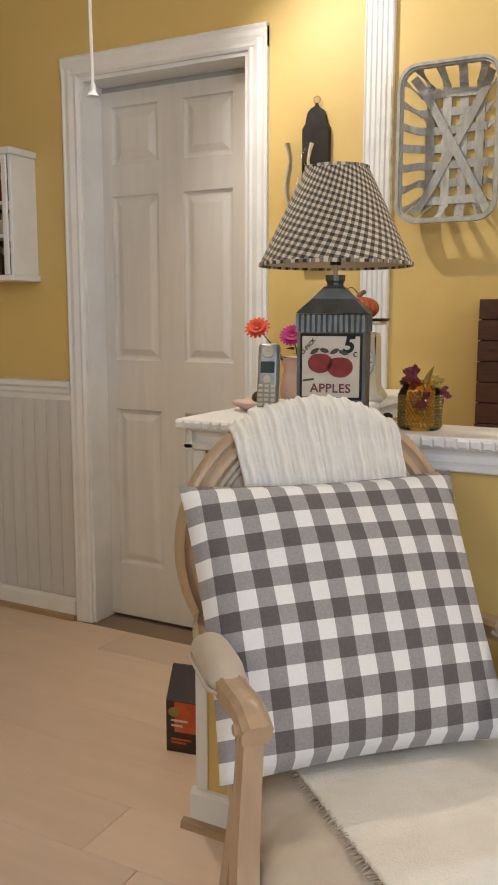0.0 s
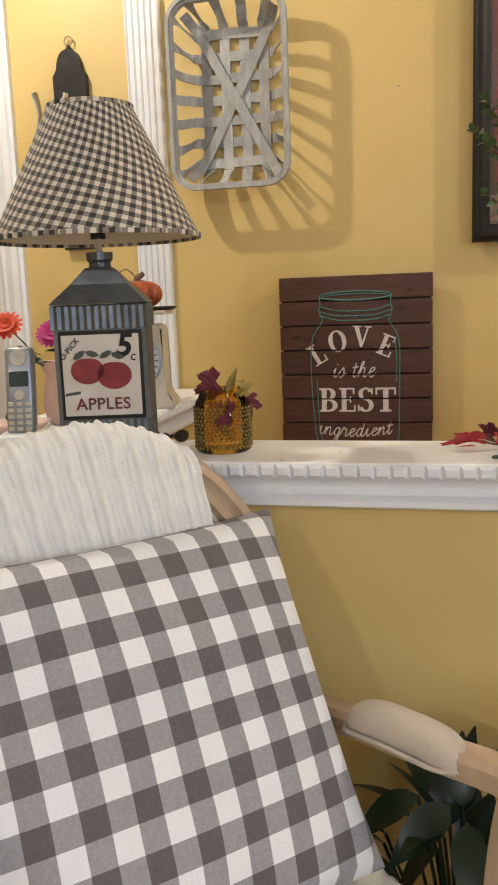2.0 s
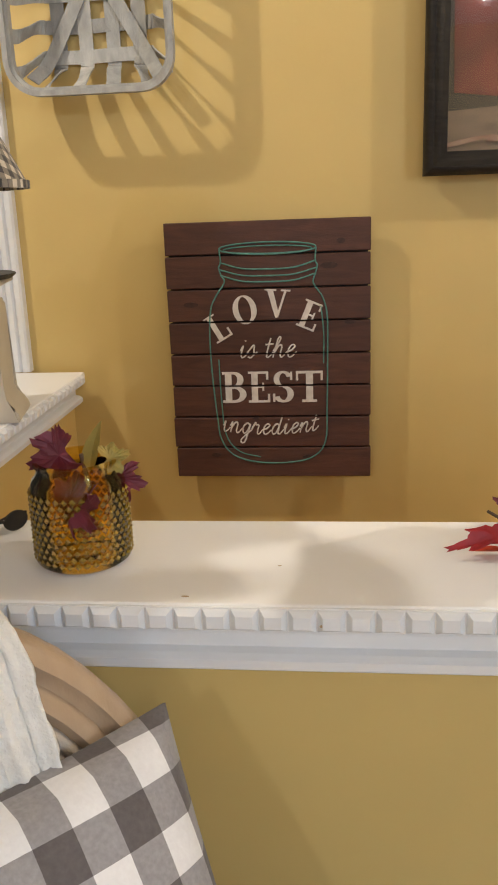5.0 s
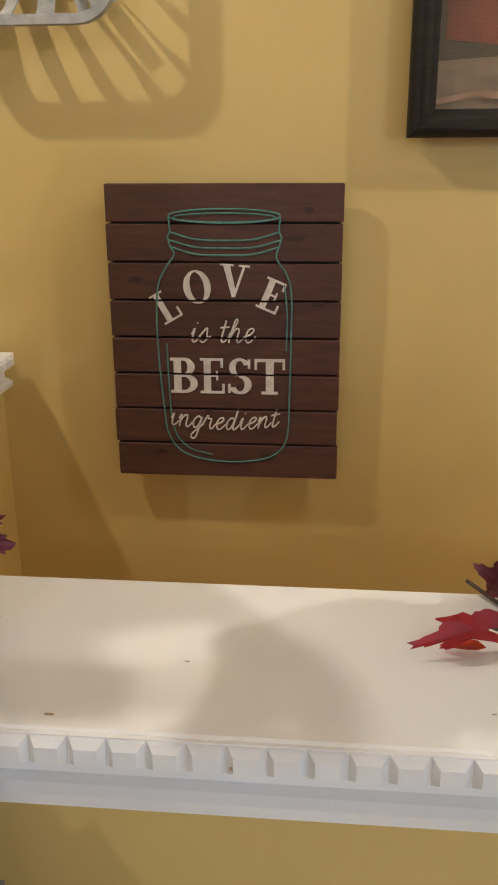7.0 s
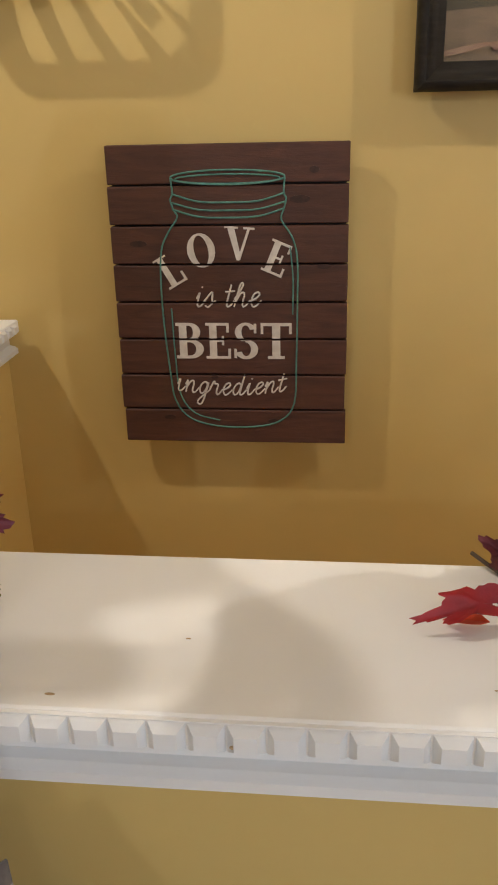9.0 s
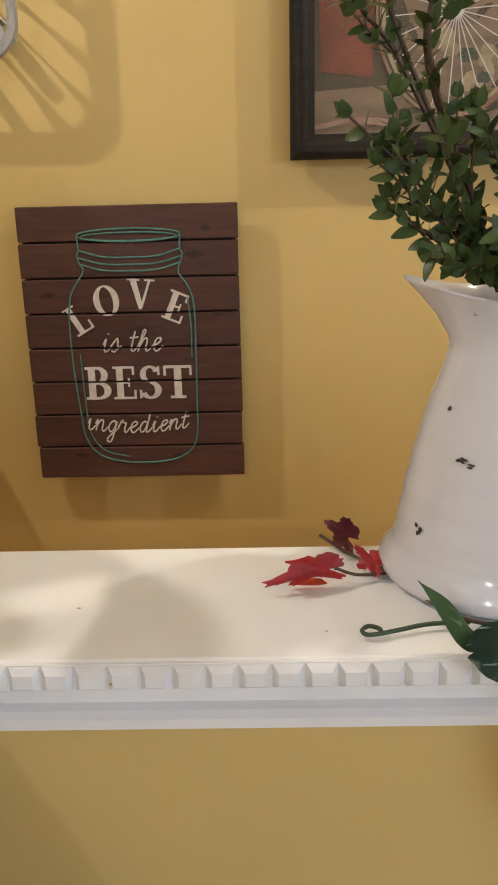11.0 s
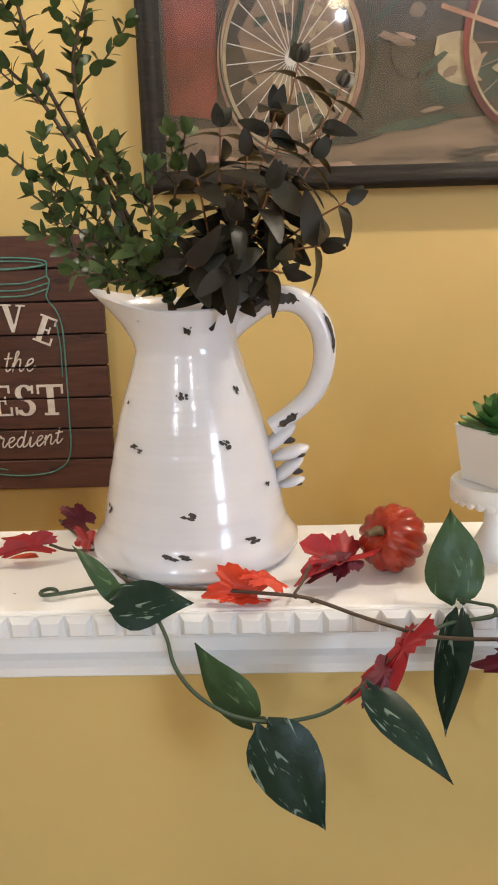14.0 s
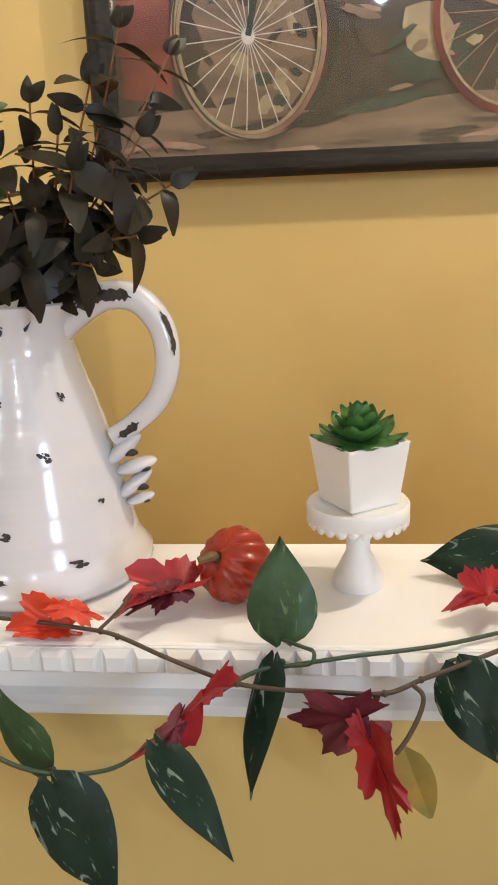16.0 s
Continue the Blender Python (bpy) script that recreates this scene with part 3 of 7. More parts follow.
    for s in (-1, 1):
        prof = [(0.001, 0.0), (0.013, 0.0), (0.015, 0.02), (0.020, 0.16), (0.026, 0.31), (0.028, 0.325), (0.023, 0.335), (0.030, 0.345), (0.030, 0.37), (0.001, 0.372)]
        part("leg", lathe(prof, 18, s * 0.262, -0.475, wave=lambda a, k: 1 - 0.06 * (0.5 + 0.5 * math.cos(9 * a)) * (2 < k < 5)), M_CHAIRWOOD, c, smooth=True, angle=40)
        part("leg", sweep(smooth_path([(s * 0.150, 0.075, 0.0), (s * 0.148, 0.035, 0.16), (s * 0.146, -0.015, 0.34), (s * 0.150, -0.045, 0.62)], 5), [(-0.016, -0.018), (0.016, -0.018), (0.016, 0.018), (-0.016, 0.018)], up=(0, 1, 0)), M_CHAIRWOOD, c)
    return c


armchair()


def cushion():
    bm = bmesh.new()
    n, half, tall = 28, 0.252, 0.232
    rnd = random.Random(3)
    sheets = []
    for side in (-1, 1):
        grid = []
        for i in range(n + 1):
            row = []
            for j in range(n + 1):
                u, v = 2 * i / n - 1, 2 * j / n - 1
                pinch_u = 1 - 0.045 * (1 - v * v)
                pinch_v = 1 - 0.045 * (1 - u * u)
                th = 0.075 * (max(0, 1 - u * u) ** 0.42) * (max(0, 1 - v * v) ** 0.42)
                wob = 0.006 * noise.noise(Vector((u * 2.2, v * 2.2, side * 3.0))) * (1 - max(abs(u), abs(v)) ** 8)
                if v < -0.55:
                    wob += 0.010 * math.sin(u * 5 + 1) * (-0.55 - v)
                taper = 1 - 0.006 * (1 - v)
                row.append(bm.verts.new((u * half * pinch_u * taper, side * (th + 0.002) + wob, v * tall * pinch_v)))
            grid.append(row)
        for i in range(n):
            for j in range(n):
                bm.faces.new((grid[i][j], grid[i + 1][j], grid[i + 1][j + 1], grid[i][j + 1]))
        sheets.append(grid)
    bmesh.ops.remove_doubles(bm, verts=bm.verts, dist=0.0005)
    a, b = sheets
    rim = [(i, 0) for i in range(n)] + [(n, j) for j in range(n)] + [(i, n) for i in range(n, 0, -1)] + [(0, j) for j in range(n, 0, -1)]
    for p, q in zip(rim, rim[1:] + rim[:1]):
        vs = [a[p[0]][p[1]], a[q[0]][q[1]], b[q[0]][q[1]], b[p[0]][p[1]]]
        if all(v.is_valid for v in vs) and len(set(vs)) == 4:
            bm.faces.new(vs)
    cu = part("cushion", bm, M_CHECK, None, smooth=True, angle=75)
    cu.matrix_world = pose(-0.264, 1.342, 0.733, 0, 0, 45.6) @ pose(0, 0, 0, -30.6, 0, 0)
    tagged(cu, "grey and white buffalo check square cushion leaning on the armchair", "cushion")


cushion()


def knit_throw():
    bm = bmesh.new()
    nu, nv = 120, 110
    grid = []
    for j in range(nv + 1):
        s = -0.30 + 0.66 * j / nv
        row = []
        for i in range(nu + 1):
            x = -0.158 + 0.300 * i / nu
            f = max(-1.0, min(1.0, x / 0.252))
            top = 0.806 + 0.247 * math.sqrt(1 - f * f) + 0.012
            lean = (top - 0.53) * 0.13 - 0.05
            r = 0.034
            if abs(s) < r * 1.57:
                a = s / r
                y, z, ny, nz = lean - r * math.sin(a), top - r + r * math.cos(a), -math.sin(a), math.cos(a)
            else:
                d = abs(s) - r * 1.57
                sg = 1 if s > 0 else -1
                y, z, ny, nz = lean - sg * r - 0.14 * d, top - r - d, -sg, 0
                if s > 0:
                    y -= 0.003 * min(1, d / 0.05)
            xx = x + 0.012 * s * (x - 0.05) / 0.16 + 0.10 * max(0.0, s) * max(0.0, 0.142 - x) / 0.300 + 0.12 * max(0.0, s)
            col = ((x + 0.158) / 0.0285) % 1.0
            cab = 0.5 - abs(col - 0.5)
            twist = math.sin(2 * math.pi * (s / 0.055 + (0.5 if int((x + 0.158) / 0.0285) % 2 else 0)))
            relief = 0.0080 * min(1, cab * 7) * (0.65 + 0.35 * math.cos(2 * math.pi * (col - 0.5) * 2 + 0.45 * twist)) + 0.0009 * math.sin(s * 1500) * math.sin(x * 900)
            relief += 0.003 * noise.noise(Vector((x * 9, s * 6, 0.3)))
            row.append(bm.verts.new((xx, y + ny * relief, z + nz * relief)))
        grid.append(row)
    for j in range(nv):
        for i in range(nu):
            bm.faces.new((grid[j][i], grid[j][i + 1], grid[j + 1][i + 1], grid[j + 1][i]))
    th = part("knit_throw", bm, M_KNIT, None, smooth=True, angle=90)
    th.matrix_world = CH @ pose(0, 0, 0, 0, 0, -8)
    so = th.modifiers.new("thickness", "SOLIDIFY")
    so.thickness, so.offset = 0.005, -1
    tagged(th, "cream cable-knit throw hung over the armchair's back", "throw")


knit_throw()


def seat_blanket():
    b = thing("seat_blanket", CH, "cream woven blanket with a frayed edge on the armchair seat", "blanket")
    bm = bmesh.new()
    nu, nv = 60, 70
    grid = []
    for j in range(nv + 1):
        s = 0.68 * j / nv
        row = []
        for i in range(nu + 1):
            x = -0.135 + 0.39 * i / nu + 0.03 * s
            y = -0.10 - s
            z = 0.516 - 0.02 * max(0, abs(x) / 0.27) ** 4
            if y < -0.53:
                over = -0.53 - y
                y, z = -0.545 - 0.02 * min(1, over / 0.03), z - over
            z += 0.0018 * math.sin(s * 330 + 2.0 * noise.noise(Vector((x * 8, s * 4, 0)))) + 0.005 * noise.noise(Vector((x * 7, s * 9, 1.7)))
            row.append(bm.verts.new((x, y, z)))
        grid.append(row)
    for j in range(nv):
        for i in range(nu):
            bm.faces.new((grid[j][i], grid[j][i + 1], grid[j + 1][i + 1], grid[j + 1][i]))
    cl = part("cloth", bm, M_BLANKET, b, smooth=True, angle=90)
    so = cl.modifiers.new("thickness", "SOLIDIFY")
    so.thickness, so.offset = 0.005, 1
    bm = bmesh.new()
    rnd = random.Random(8)
    for k in range(70):
        s = 0.01 + 0.42 * k / 70
        x, y = -0.135 + 0.03 * s, -0.10 - s
        tube([(x + 0.004, y, 0.518), (x - 0.004, y + rnd.uniform(-0.003, 0.003), 0.517), (x - 0.009 - rnd.random() * 0.004, y + rnd.uniform(-0.005, 0.005), 0.514)], 0.0012, 0.0007, n=4, steps=2, bm=bm)
    part("fringe", bm, M_LINEN, b, "tan frayed fringe")


seat_blanket()


# ---- things on the ledge by the corner ----
M_LABEL = material("cream_label_paint", (0.66, 0.60, 0.52), 0.6, second=(0.56, 0.49, 0.41), scale=20, amount=0.4)
M_APPLE = material("painted_apple_red", (0.30, 0.030, 0.035), 0.55, second=(0.15, 0.012, 0.016), scale=40, amount=0.3)
M_REDLET = material("dark_red_lettering", (0.16, 0.03, 0.03), 0.6)
M_LEAFPAINT = material("painted_leaf_grey", (0.07, 0.075, 0.06), 0.6)
M_AMBER = glass_material("amber_glass", (0.94, 0.77, 0.30), 0.06)
M_CLEAR = glass_material("clear_glass", (0.97, 0.97, 0.96), 0.02)
M_SILVER = material("silver_plastic", (0.34, 0.35, 0.36), 0.35, metal=0.4, second=(0.28, 0.29, 0.30), scale=20)
M_SCREEN = material("phone_screen", (0.02, 0.045, 0.045), 0.15)
M_PINK = material("pale_pink_china", (0.76, 0.55, 0.48), 0.2, second=(0.72, 0.50, 0.44), scale=14, coat=0.3)
M_FLORAL = material("floral_china", (0.78, 0.70, 0.62), 0.25, second=(0.55, 0.12, 0.20), scale=28, amount=0.6, coat=0.3)
M_ORANGE = material("orange_petal", (0.75, 0.10, 0.03), 0.6, second=(0.60, 0.05, 0.02), scale=60)
M_MAGENTA = material("magenta_petal", (0.55, 0.02, 0.22), 0.6, second=(0.38, 0.01, 0.15), scale=60)
M_DKLEAF = material("dark_green_leaf", (0.015, 0.035, 0.014), 0.5, second=(0.03, 0.06, 0.022), scale=40, spread=0.4)
M_BROWNBALL = material("dark_brown_glaze", (0.06, 0.035, 0.025), 0.12, coat=0.5)
M_PUMPKIN = material("glazed_orange_pumpkin", (0.42, 0.085, 0.022), 0.18, second=(0.30, 0.045, 0.013), scale=18, coat=0.5)
M_CREAMMETAL = material("cream_enamel", (0.62, 0.55, 0.43), 0.4, second=(0.50, 0.43, 0.32), scale=12, amount=0.3, bump=0.05)
M_DIAL = material("white_dial", (0.72, 0.70, 0.66), 0.3)
M_STEM = material("brown_stem", (0.16, 0.085, 0.04), 0.6, second=(0.10, 0.05, 0.025), scale=50)


def table_lamp():
    L = thing("table_lamp", pose(-0.480, 1.800, LEDGE_Z, 0, 0, 14), "zinc canister table lamp painted with apples, under a black gingham shade", "table lamp")
    w, d = 0.146, 0.092

    def tier(rows, name, wave=0.0, label=""):
        bm = bmesh.new()
        prev = None
        for hw, hd, z in rows:
            ring = []
            nseg = 26
            pts = []
            for a, b in (((-1, -1), (1, -1)), ((1, -1), (1, 1)), ((1, 1), (-1, 1)), ((-1, 1), (-1, -1))):
                for i in range(nseg):
                    f = i / nseg
                    x, y = a[0] + (b[0] - a[0]) * f, a[1] + (b[1] - a[1]) * f
                    k = wave * (i % 2) * (1 if 0 < i < nseg else 0)
                    pts.append((x * (hw - (k if abs(x) == 1 and a[0] == b[0] else 0)), y * (hd - (k if a[1] == b[1] else 0))))
            ring = [bm.verts.new((x, y, z)) for x, y in pts]
            if prev:
                for i in range(len(ring)):
                    j = (i + 1) % len(ring)
                    bm.faces.new((prev[i], prev[j], ring[j], ring[i]))
            else:
                bm.faces.new(ring[::-1])
            prev = ring
        bm.faces.new(prev)
        return part(name, bm, M_ZINC, L, label)

    body = tier([(w / 2, d / 2, 0.048), (w / 2, d / 2, 0.192)], "canister_body")
    tier([(w / 2 + 0.004, d / 2 + 0.004, 0.0), (w / 2 + 0.004, d / 2 + 0.004, 0.008), (w / 2, d / 2, 0.012), (w / 2, d / 2, 0.0475)], "foot_band", 0.003, "corrugated zinc foot band")
    tier([(w / 2 + 0.003, d / 2 + 0.003, 0.1925), (w / 2 + 0.003, d / 2 + 0.003, 0.228), (w / 2 + 0.001, d / 2 + 0.001, 0.231)], "upper_band", 0.003, "corrugated zinc band")
    tier([(w / 2 + 0.004, d / 2 + 0.004, 0.2315), (w / 2 * 0.62, d / 2 * 0.66, 0.262), (0.024, 0.024, 0.284), (0.020, 0.020, 0.288)], "shoulder")
    part("neck", lathe([(0.019, 0.286), (0.018, 0.290), (0.0175, 0.296), (0.021, 0.300), (0.0215, 0.312), (0.001, 0.313)], 24, wave=lambda a, k: 1 - 0.05 * (round(a * 24 / 6.2832) % 2) * (k > 1)), M_ZINC, L, "corrugated zinc neck")
    part("stem", lathe([(0.005, 0.312), (0.005, 0.345), (0.001, 0.346)], 12), M_CREAMMETAL, L)
    part("socket", lathe([(0.001, 0.333), (0.012, 0.333), (0.012, 0.372), (0.016, 0.376), (0.014, 0.40), (0.001, 0.401)], 16), M_BLACK, L, "black bulb socket")
    part("bulb_glass", lathe([(0.012, 0.40), (0.026, 0.43), (0.029, 0.45), (0.022, 0.475), (0.001, 0.486)], 16), M_WHITEPLASTER, L, "unlit white bulb", True, 80)
    # label panel, its dark border, fruit and lettering
    y = -d / 2
    part("label_border", box(-0.066, 0.066, y - 0.0025, y - 0.0002, 0.050, 0.190, 0.001), M_BLACK, L, "dark blue-black label border")
    lab = part("label", box(-0.061, 0.061, y - 0.0045, y - 0.0027, 0.056, 0.184, 0.001), M_LABEL, L, "cream label painted with two red apples")
    for ax, az, r in ((-0.022, 0.128, 0.0235), (0.020, 0.120, 0.0245)):
        bm = bmesh.new()
        ringv = []
        for i in range(26):
            a = 2 * math.pi * i / 26
            q = r * (1 + 0.05 * math.cos(2 * a) - 0.10 * max(0, math.sin(a)) ** 6)
            ringv.append((ax + q * math.cos(a) * 1.06, az + q * math.sin(a) * 0.96))
        bm = prism(ringv, "y", y - 0.0062, y - 0.0046)
        part("apple", bm, M_APPLE, lab)
    for lx, lz, rot in ((-0.034, 0.152, 30), (-0.014, 0.154, -20), (0.008, 0.152, 25), (0.026, 0.150, -25)):
        pts = [(-0.011, 0), (-0.004, 0.005), (0.006, 0.005), (0.012, 0.001), (0.004, -0.004), (-0.005, -0.004)]
        c, s = math.cos(radians(rot)), math.sin(radians(rot))
        part("painted_leaf", prism([(lx + u * c - v * s, lz + u * s + v * c) for u, v in pts], "y", y - 0.0068, y - 0.0048), M_LEAFPAINT, lab)
    bm = letters("APPLES", 0.0265, 0.0006, 0, 1.05, 0.012)
    bm.transform(pose(0, y - 0.0055, 0.066))
    part("lettering", bm, M_REDLET, lab, "dark red lettering APPLES")
    bm = letters("5", 0.050, 0.0006, 0.2, 1.0, 0.03)
    bm.transform(pose(0.036, y - 0.0055, 0.150))
    part("lettering", bm, M_BLACK, lab, "black painted figure 5")
    bm = letters("c", 0.022, 0.0006, 0.1)
    bm.transform(pose(0.051, y - 0.0055, 0.142))
    part("lettering", bm, M_BLACK, lab, "black painted cent sign")
    bm = letters("U-PICK", 0.0125, 0.0006, 0, 1.05, 0.006)
    bm.transform(pose(-0.045, y - 0.0055, 0.160, 0, -48, 0))
    part("lettering", bm, M_BLACK, lab, "small black lettering U-PICK")
    for k, (bx, bz, br) in enumerate(((-0.047, 0.092, 8),)):
        bm = box(-0.012, 0.012, y - 0.0056, y - 0.0047, -0.0022, 0.0022)
        bm.transform(pose(bx, 0, bz, 0, -br, 0))
        part("lettering_bar", bm, M_LEAFPAINT, lab)
    # shade
    bm = bmesh.new()
    uvl = bm.loops.layers.uv.new("UVMap")
    nseg, rows = 72, 10
    z0, z1, r0, r1 = 0.333, 0.530, 0.163, 0.067
    grid = [[bm.verts.new(((r0 + (r1 - r0) * k / rows) * math.cos(2 * math.pi * i / nseg), (r0 + (r1 - r0) * k / rows) * math.sin(2 * math.pi * i / nseg), z0 + (z1 - z0) * k / rows)) for i in range(nseg)] for k in range(rows + 1)]
    for k in range(rows):
        for i in range(nseg):
            f = bm.faces.new((grid[k][i], grid[k][(i + 1) % nseg], grid[k + 1][(i + 1) % nseg], grid[k + 1][i]))
            for lp, (ii, kk) in zip(f.loops, ((i, k), (i + 1, k), (i + 1, k + 1), (i, k + 1))):
                lp[uvl].uv = (ii / nseg * 0.764 - kk / rows * 0.066, kk / rows * 0.214 + ii / nseg * 0.236)
    sh = part("shade", bm, M_SHADE, L, "black and cream gingham cone shade", True, 80)
    bm = lathe([(r0 - 0.002, z0 + 0.0005), (r1 - 0.002, z1 - 0.0005)], 72)
    part("lining", bm, M_SHADEIN, sh, "cream shade lining", True, 80)
    for r, z in ((r0, z0), (r1, z1)):
        bm = lathe([(r - 0.003, z - 0.003), (r + 0.001, z - 0.003), (r + 0.001, z + 0.004), (r - 0.003, z + 0.004), (r - 0.003, z - 0.003)], 72)
        part("binding", bm, M_BINDING, sh, "gingham edge binding")
    for a in range(3):
        an = a * 2.094
        part("harp_wire", tube([(0.0, 0.0, z1 - 0.03), (r1 * 0.5 * math.cos(an), r1 * 0.5 * math.sin(an), z1 - 0.012), (r1 * 0.97 * math.cos(an), r1 * 0.97 * math.sin(an), z1 - 0.004)], 0.0014, n=5), M_BLACK, sh)


table_lamp()


def telephone():
    p = thing("telephone", pose(-0.637, 1.79, LEDGE_Z, 0, 0, 14), "silver cordless telephone standing in its cradle", "telephone")
    cr = part("cradle", box(-0.038, 0.038, -0.040, 0.035, 0.0, 0.022, 0.008, 3), M_WHITEPLASTER, p, "white charging cradle", True, 50)
    bm = box(-0.0245, 0.0245, -0.013, 0.013, 0.0, 0.150, 0.009, 3)
    tilt = pose(0, 0.004, 0.016, -9, 0, 0)
    bm.transform(tilt)
    h = part("handset", bm, M_SILVER, p, "silver grey handset", True, 50)
    bm = box(-0.016, 0.016, -0.0145, -0.0128, 0.082, 0.108, 0.001)
    bm.transform(tilt)
    part("screen", bm, M_SCREEN, h, "dark green screen")
    bm = lathe([(0.001, 0.0), (0.015, 0.0), (0.013, 0.003), (0.001, 0.002)], 18)
    bm.transform(tilt @ pose(0, -0.0125, 0.130, 90, 0, 0))
    part("earpiece", bm, M_CREAMMETAL, h)
    bm = lathe([(0.001, 0.0), (0.009, 0.0), (0.008, 0.003), (0.001, 0.003)], 16)
    bm.transform(tilt @ pose(0, -0.0125, 0.068, 90, 0, 0))
    part("pad_key", bm, M_CREAMMETAL, h)
    for r in range(5):
        for c in range(3):
            bm = box(-0.0052, 0.0052, -0.0155, -0.0126, -0.0034, 0.0034, 0.0012)
            bm.transform(tilt @ pose((c - 1) * 0.0145, 0, 0.053 - r * 0.0105))
            part("key", bm, M_CREAMMETAL, h)


telephone()


def petal_flower(name, at, stem_from, mat, label, n=16, size=0.033):
    f = thing(name, pose(0, 0, 0), label, "flower")
    a, b = Vector(stem_from), Vector(at)
    part("stem", tube([a, a.lerp(b, 0.5) + Vector((0.006, 0, 0.004)), b], 0.0016), M_DKLEAF, f)
    bm = bmesh.new()
    for ringk, (rr, lift) in enumerate(((1.0, 0.1), (0.75, 0.5), (0.45, 0.9))):
        for i in range(n):
            an = 2 * math.pi * i / n + ringk * 0.2
            d = Vector((math.cos(an), math.sin(an), lift)).normalized()
            s = Vector((-math.sin(an), math.cos(an), 0))
            L = size * rr
            v = [bm.verts.new(b + q) for q in (d * 0.002, d * L * 0.6 + s * L * 0.2, d * L + s * L * 0.08 + Vector((0, 0, -0.1 * L)), d * L - s * L * 0.08 + Vector((0, 0, -0.1 * L)), d * L * 0.6 - s * L * 0.2)]
            bm.faces.new(v)
    bm.transform(Matrix.Translation(b) @ pose(0, 0, 0, 52, 0, 12) @ Matrix.Translation(-b))
    part("petals", bm, mat, f)
    rnd = random.Random(int(abs(at[0]) * 1000))
    for k in range(4):
        bm = bmesh.new()
        an = rnd.random() * 6.3
        c = a.lerp(b, 0.35 + 0.1 * k)
        leaf_into(bm, Matrix.Translation(c) @ pose(0, 0, 0, rnd.uniform(-30, 30), rnd.uniform(-40, 20), math.degrees(an)), 0.030, 0.018)
        part("leaf", bm, M_DKLEAF, f)
    return f


def leaf_into(bm, m, length, width, bend=0.25, fold=0.25, segs=5, tip=1.0):
    """One leaf along +x from the stalk, folded along its midrib and drooping."""
    rows = []
    for i in range(segs + 1):
        t = i / segs
        w = width * 0.5 * (math.sin(math.pi * min(1, t ** 0.75 * 0.96 + 0.02)) ** tip)
        x, z = length * t, -bend * length * t * t
        rows.append((Vector((x, 0, z)), Vector((x - 0.1 * w, w, z + fold * w)), Vector((x - 0.1 * w, -w, z + fold * w))))
    vs = [[bm.verts.new(m @ p) for p in r] for r in rows]
    for a, b in zip(vs, vs[1:]):
        bm.faces.new((a[0], b[0], b[1], a[1]))
        bm.faces.new((a[2], b[2], b[0], a[0]))
    return bm


dish = part("pink_dish", lathe([(0.001, 0.004), (0.030, 0.004), (0.034, 0.0), (0.038, 0.0), (0.062, 0.018), (0.066, 0.022), (0.063, 0.022), (0.036, 0.007), (0.001, 0.007)], 30, wave=lambda a, k: 1 + 0.05 * math.cos(8 * a) * (3 < k < 7)), M_PINK, None, smooth=True)
dish.location = (-0.715, 1.905, LEDGE_Z)
tagged(dish, "pale pink scalloped china dish on the white ledge", "dish")
vase = thing("pink_vase", pose(-0.680, 2.03, LEDGE_Z), "pale pink ruffled china vase holding flowers", "vase")
part("body", lathe([(0.001, 0.0), (0.024, 0.0), (0.030, 0.01), (0.036, 0.04), (0.032, 0.075), (0.026, 0.095), (0.034, 0.118), (0.040, 0.124), (0.031, 0.116), (0.022, 0.095), (0.001, 0.09)], 32, wave=lambda a, k: 1 + 0.07 * math.cos(7 * a) * (5 < k < 9)), M_PINK, vase, smooth=True)
sug = thing("floral_bowl", pose(-0.600, 1.965, LEDGE_Z), "small white floral china bowl with lid", "china bowl")
part("body", lathe([(0.001, 0.0), (0.022, 0.0), (0.035, 0.018), (0.036, 0.032), (0.028, 0.045), (0.001, 0.046)], 28), M_FLORAL, sug, smooth=True)
part("lid", lathe([(0.030, 0.0455), (0.028, 0.055), (0.014, 0.064), (0.006, 0.068), (0.001, 0.074)], 24), M_FLORAL, sug, smooth=True)
ball = part("brown_ball", lathe([(0.001, 0.0)] + [(0.021 * math.sin(math.pi * k / 10), 0.021 - 0.021 * math.cos(math.pi * k / 10)) for k in range(1, 10)] + [(0.001, 0.042)], 22), M_BROWNBALL, None, smooth=True, angle=80)
ball.location = (-0.745, 1.965, LEDGE_Z)
tagged(ball, "glossy dark brown glazed ball ornament beside the vase", "ornament")
petal_flower("orange_flower", (-0.765, 1.99, 1.182), (-0.690, 2.03, 1.06), M_ORANGE, "orange-red artificial flower in the pink vase")
petal_flower("magenta_flower", (-0.668, 1.99, 1.165), (-0.672, 2.03, 1.06), M_MAGENTA, "magenta artificial flower in the pink vase", 20)


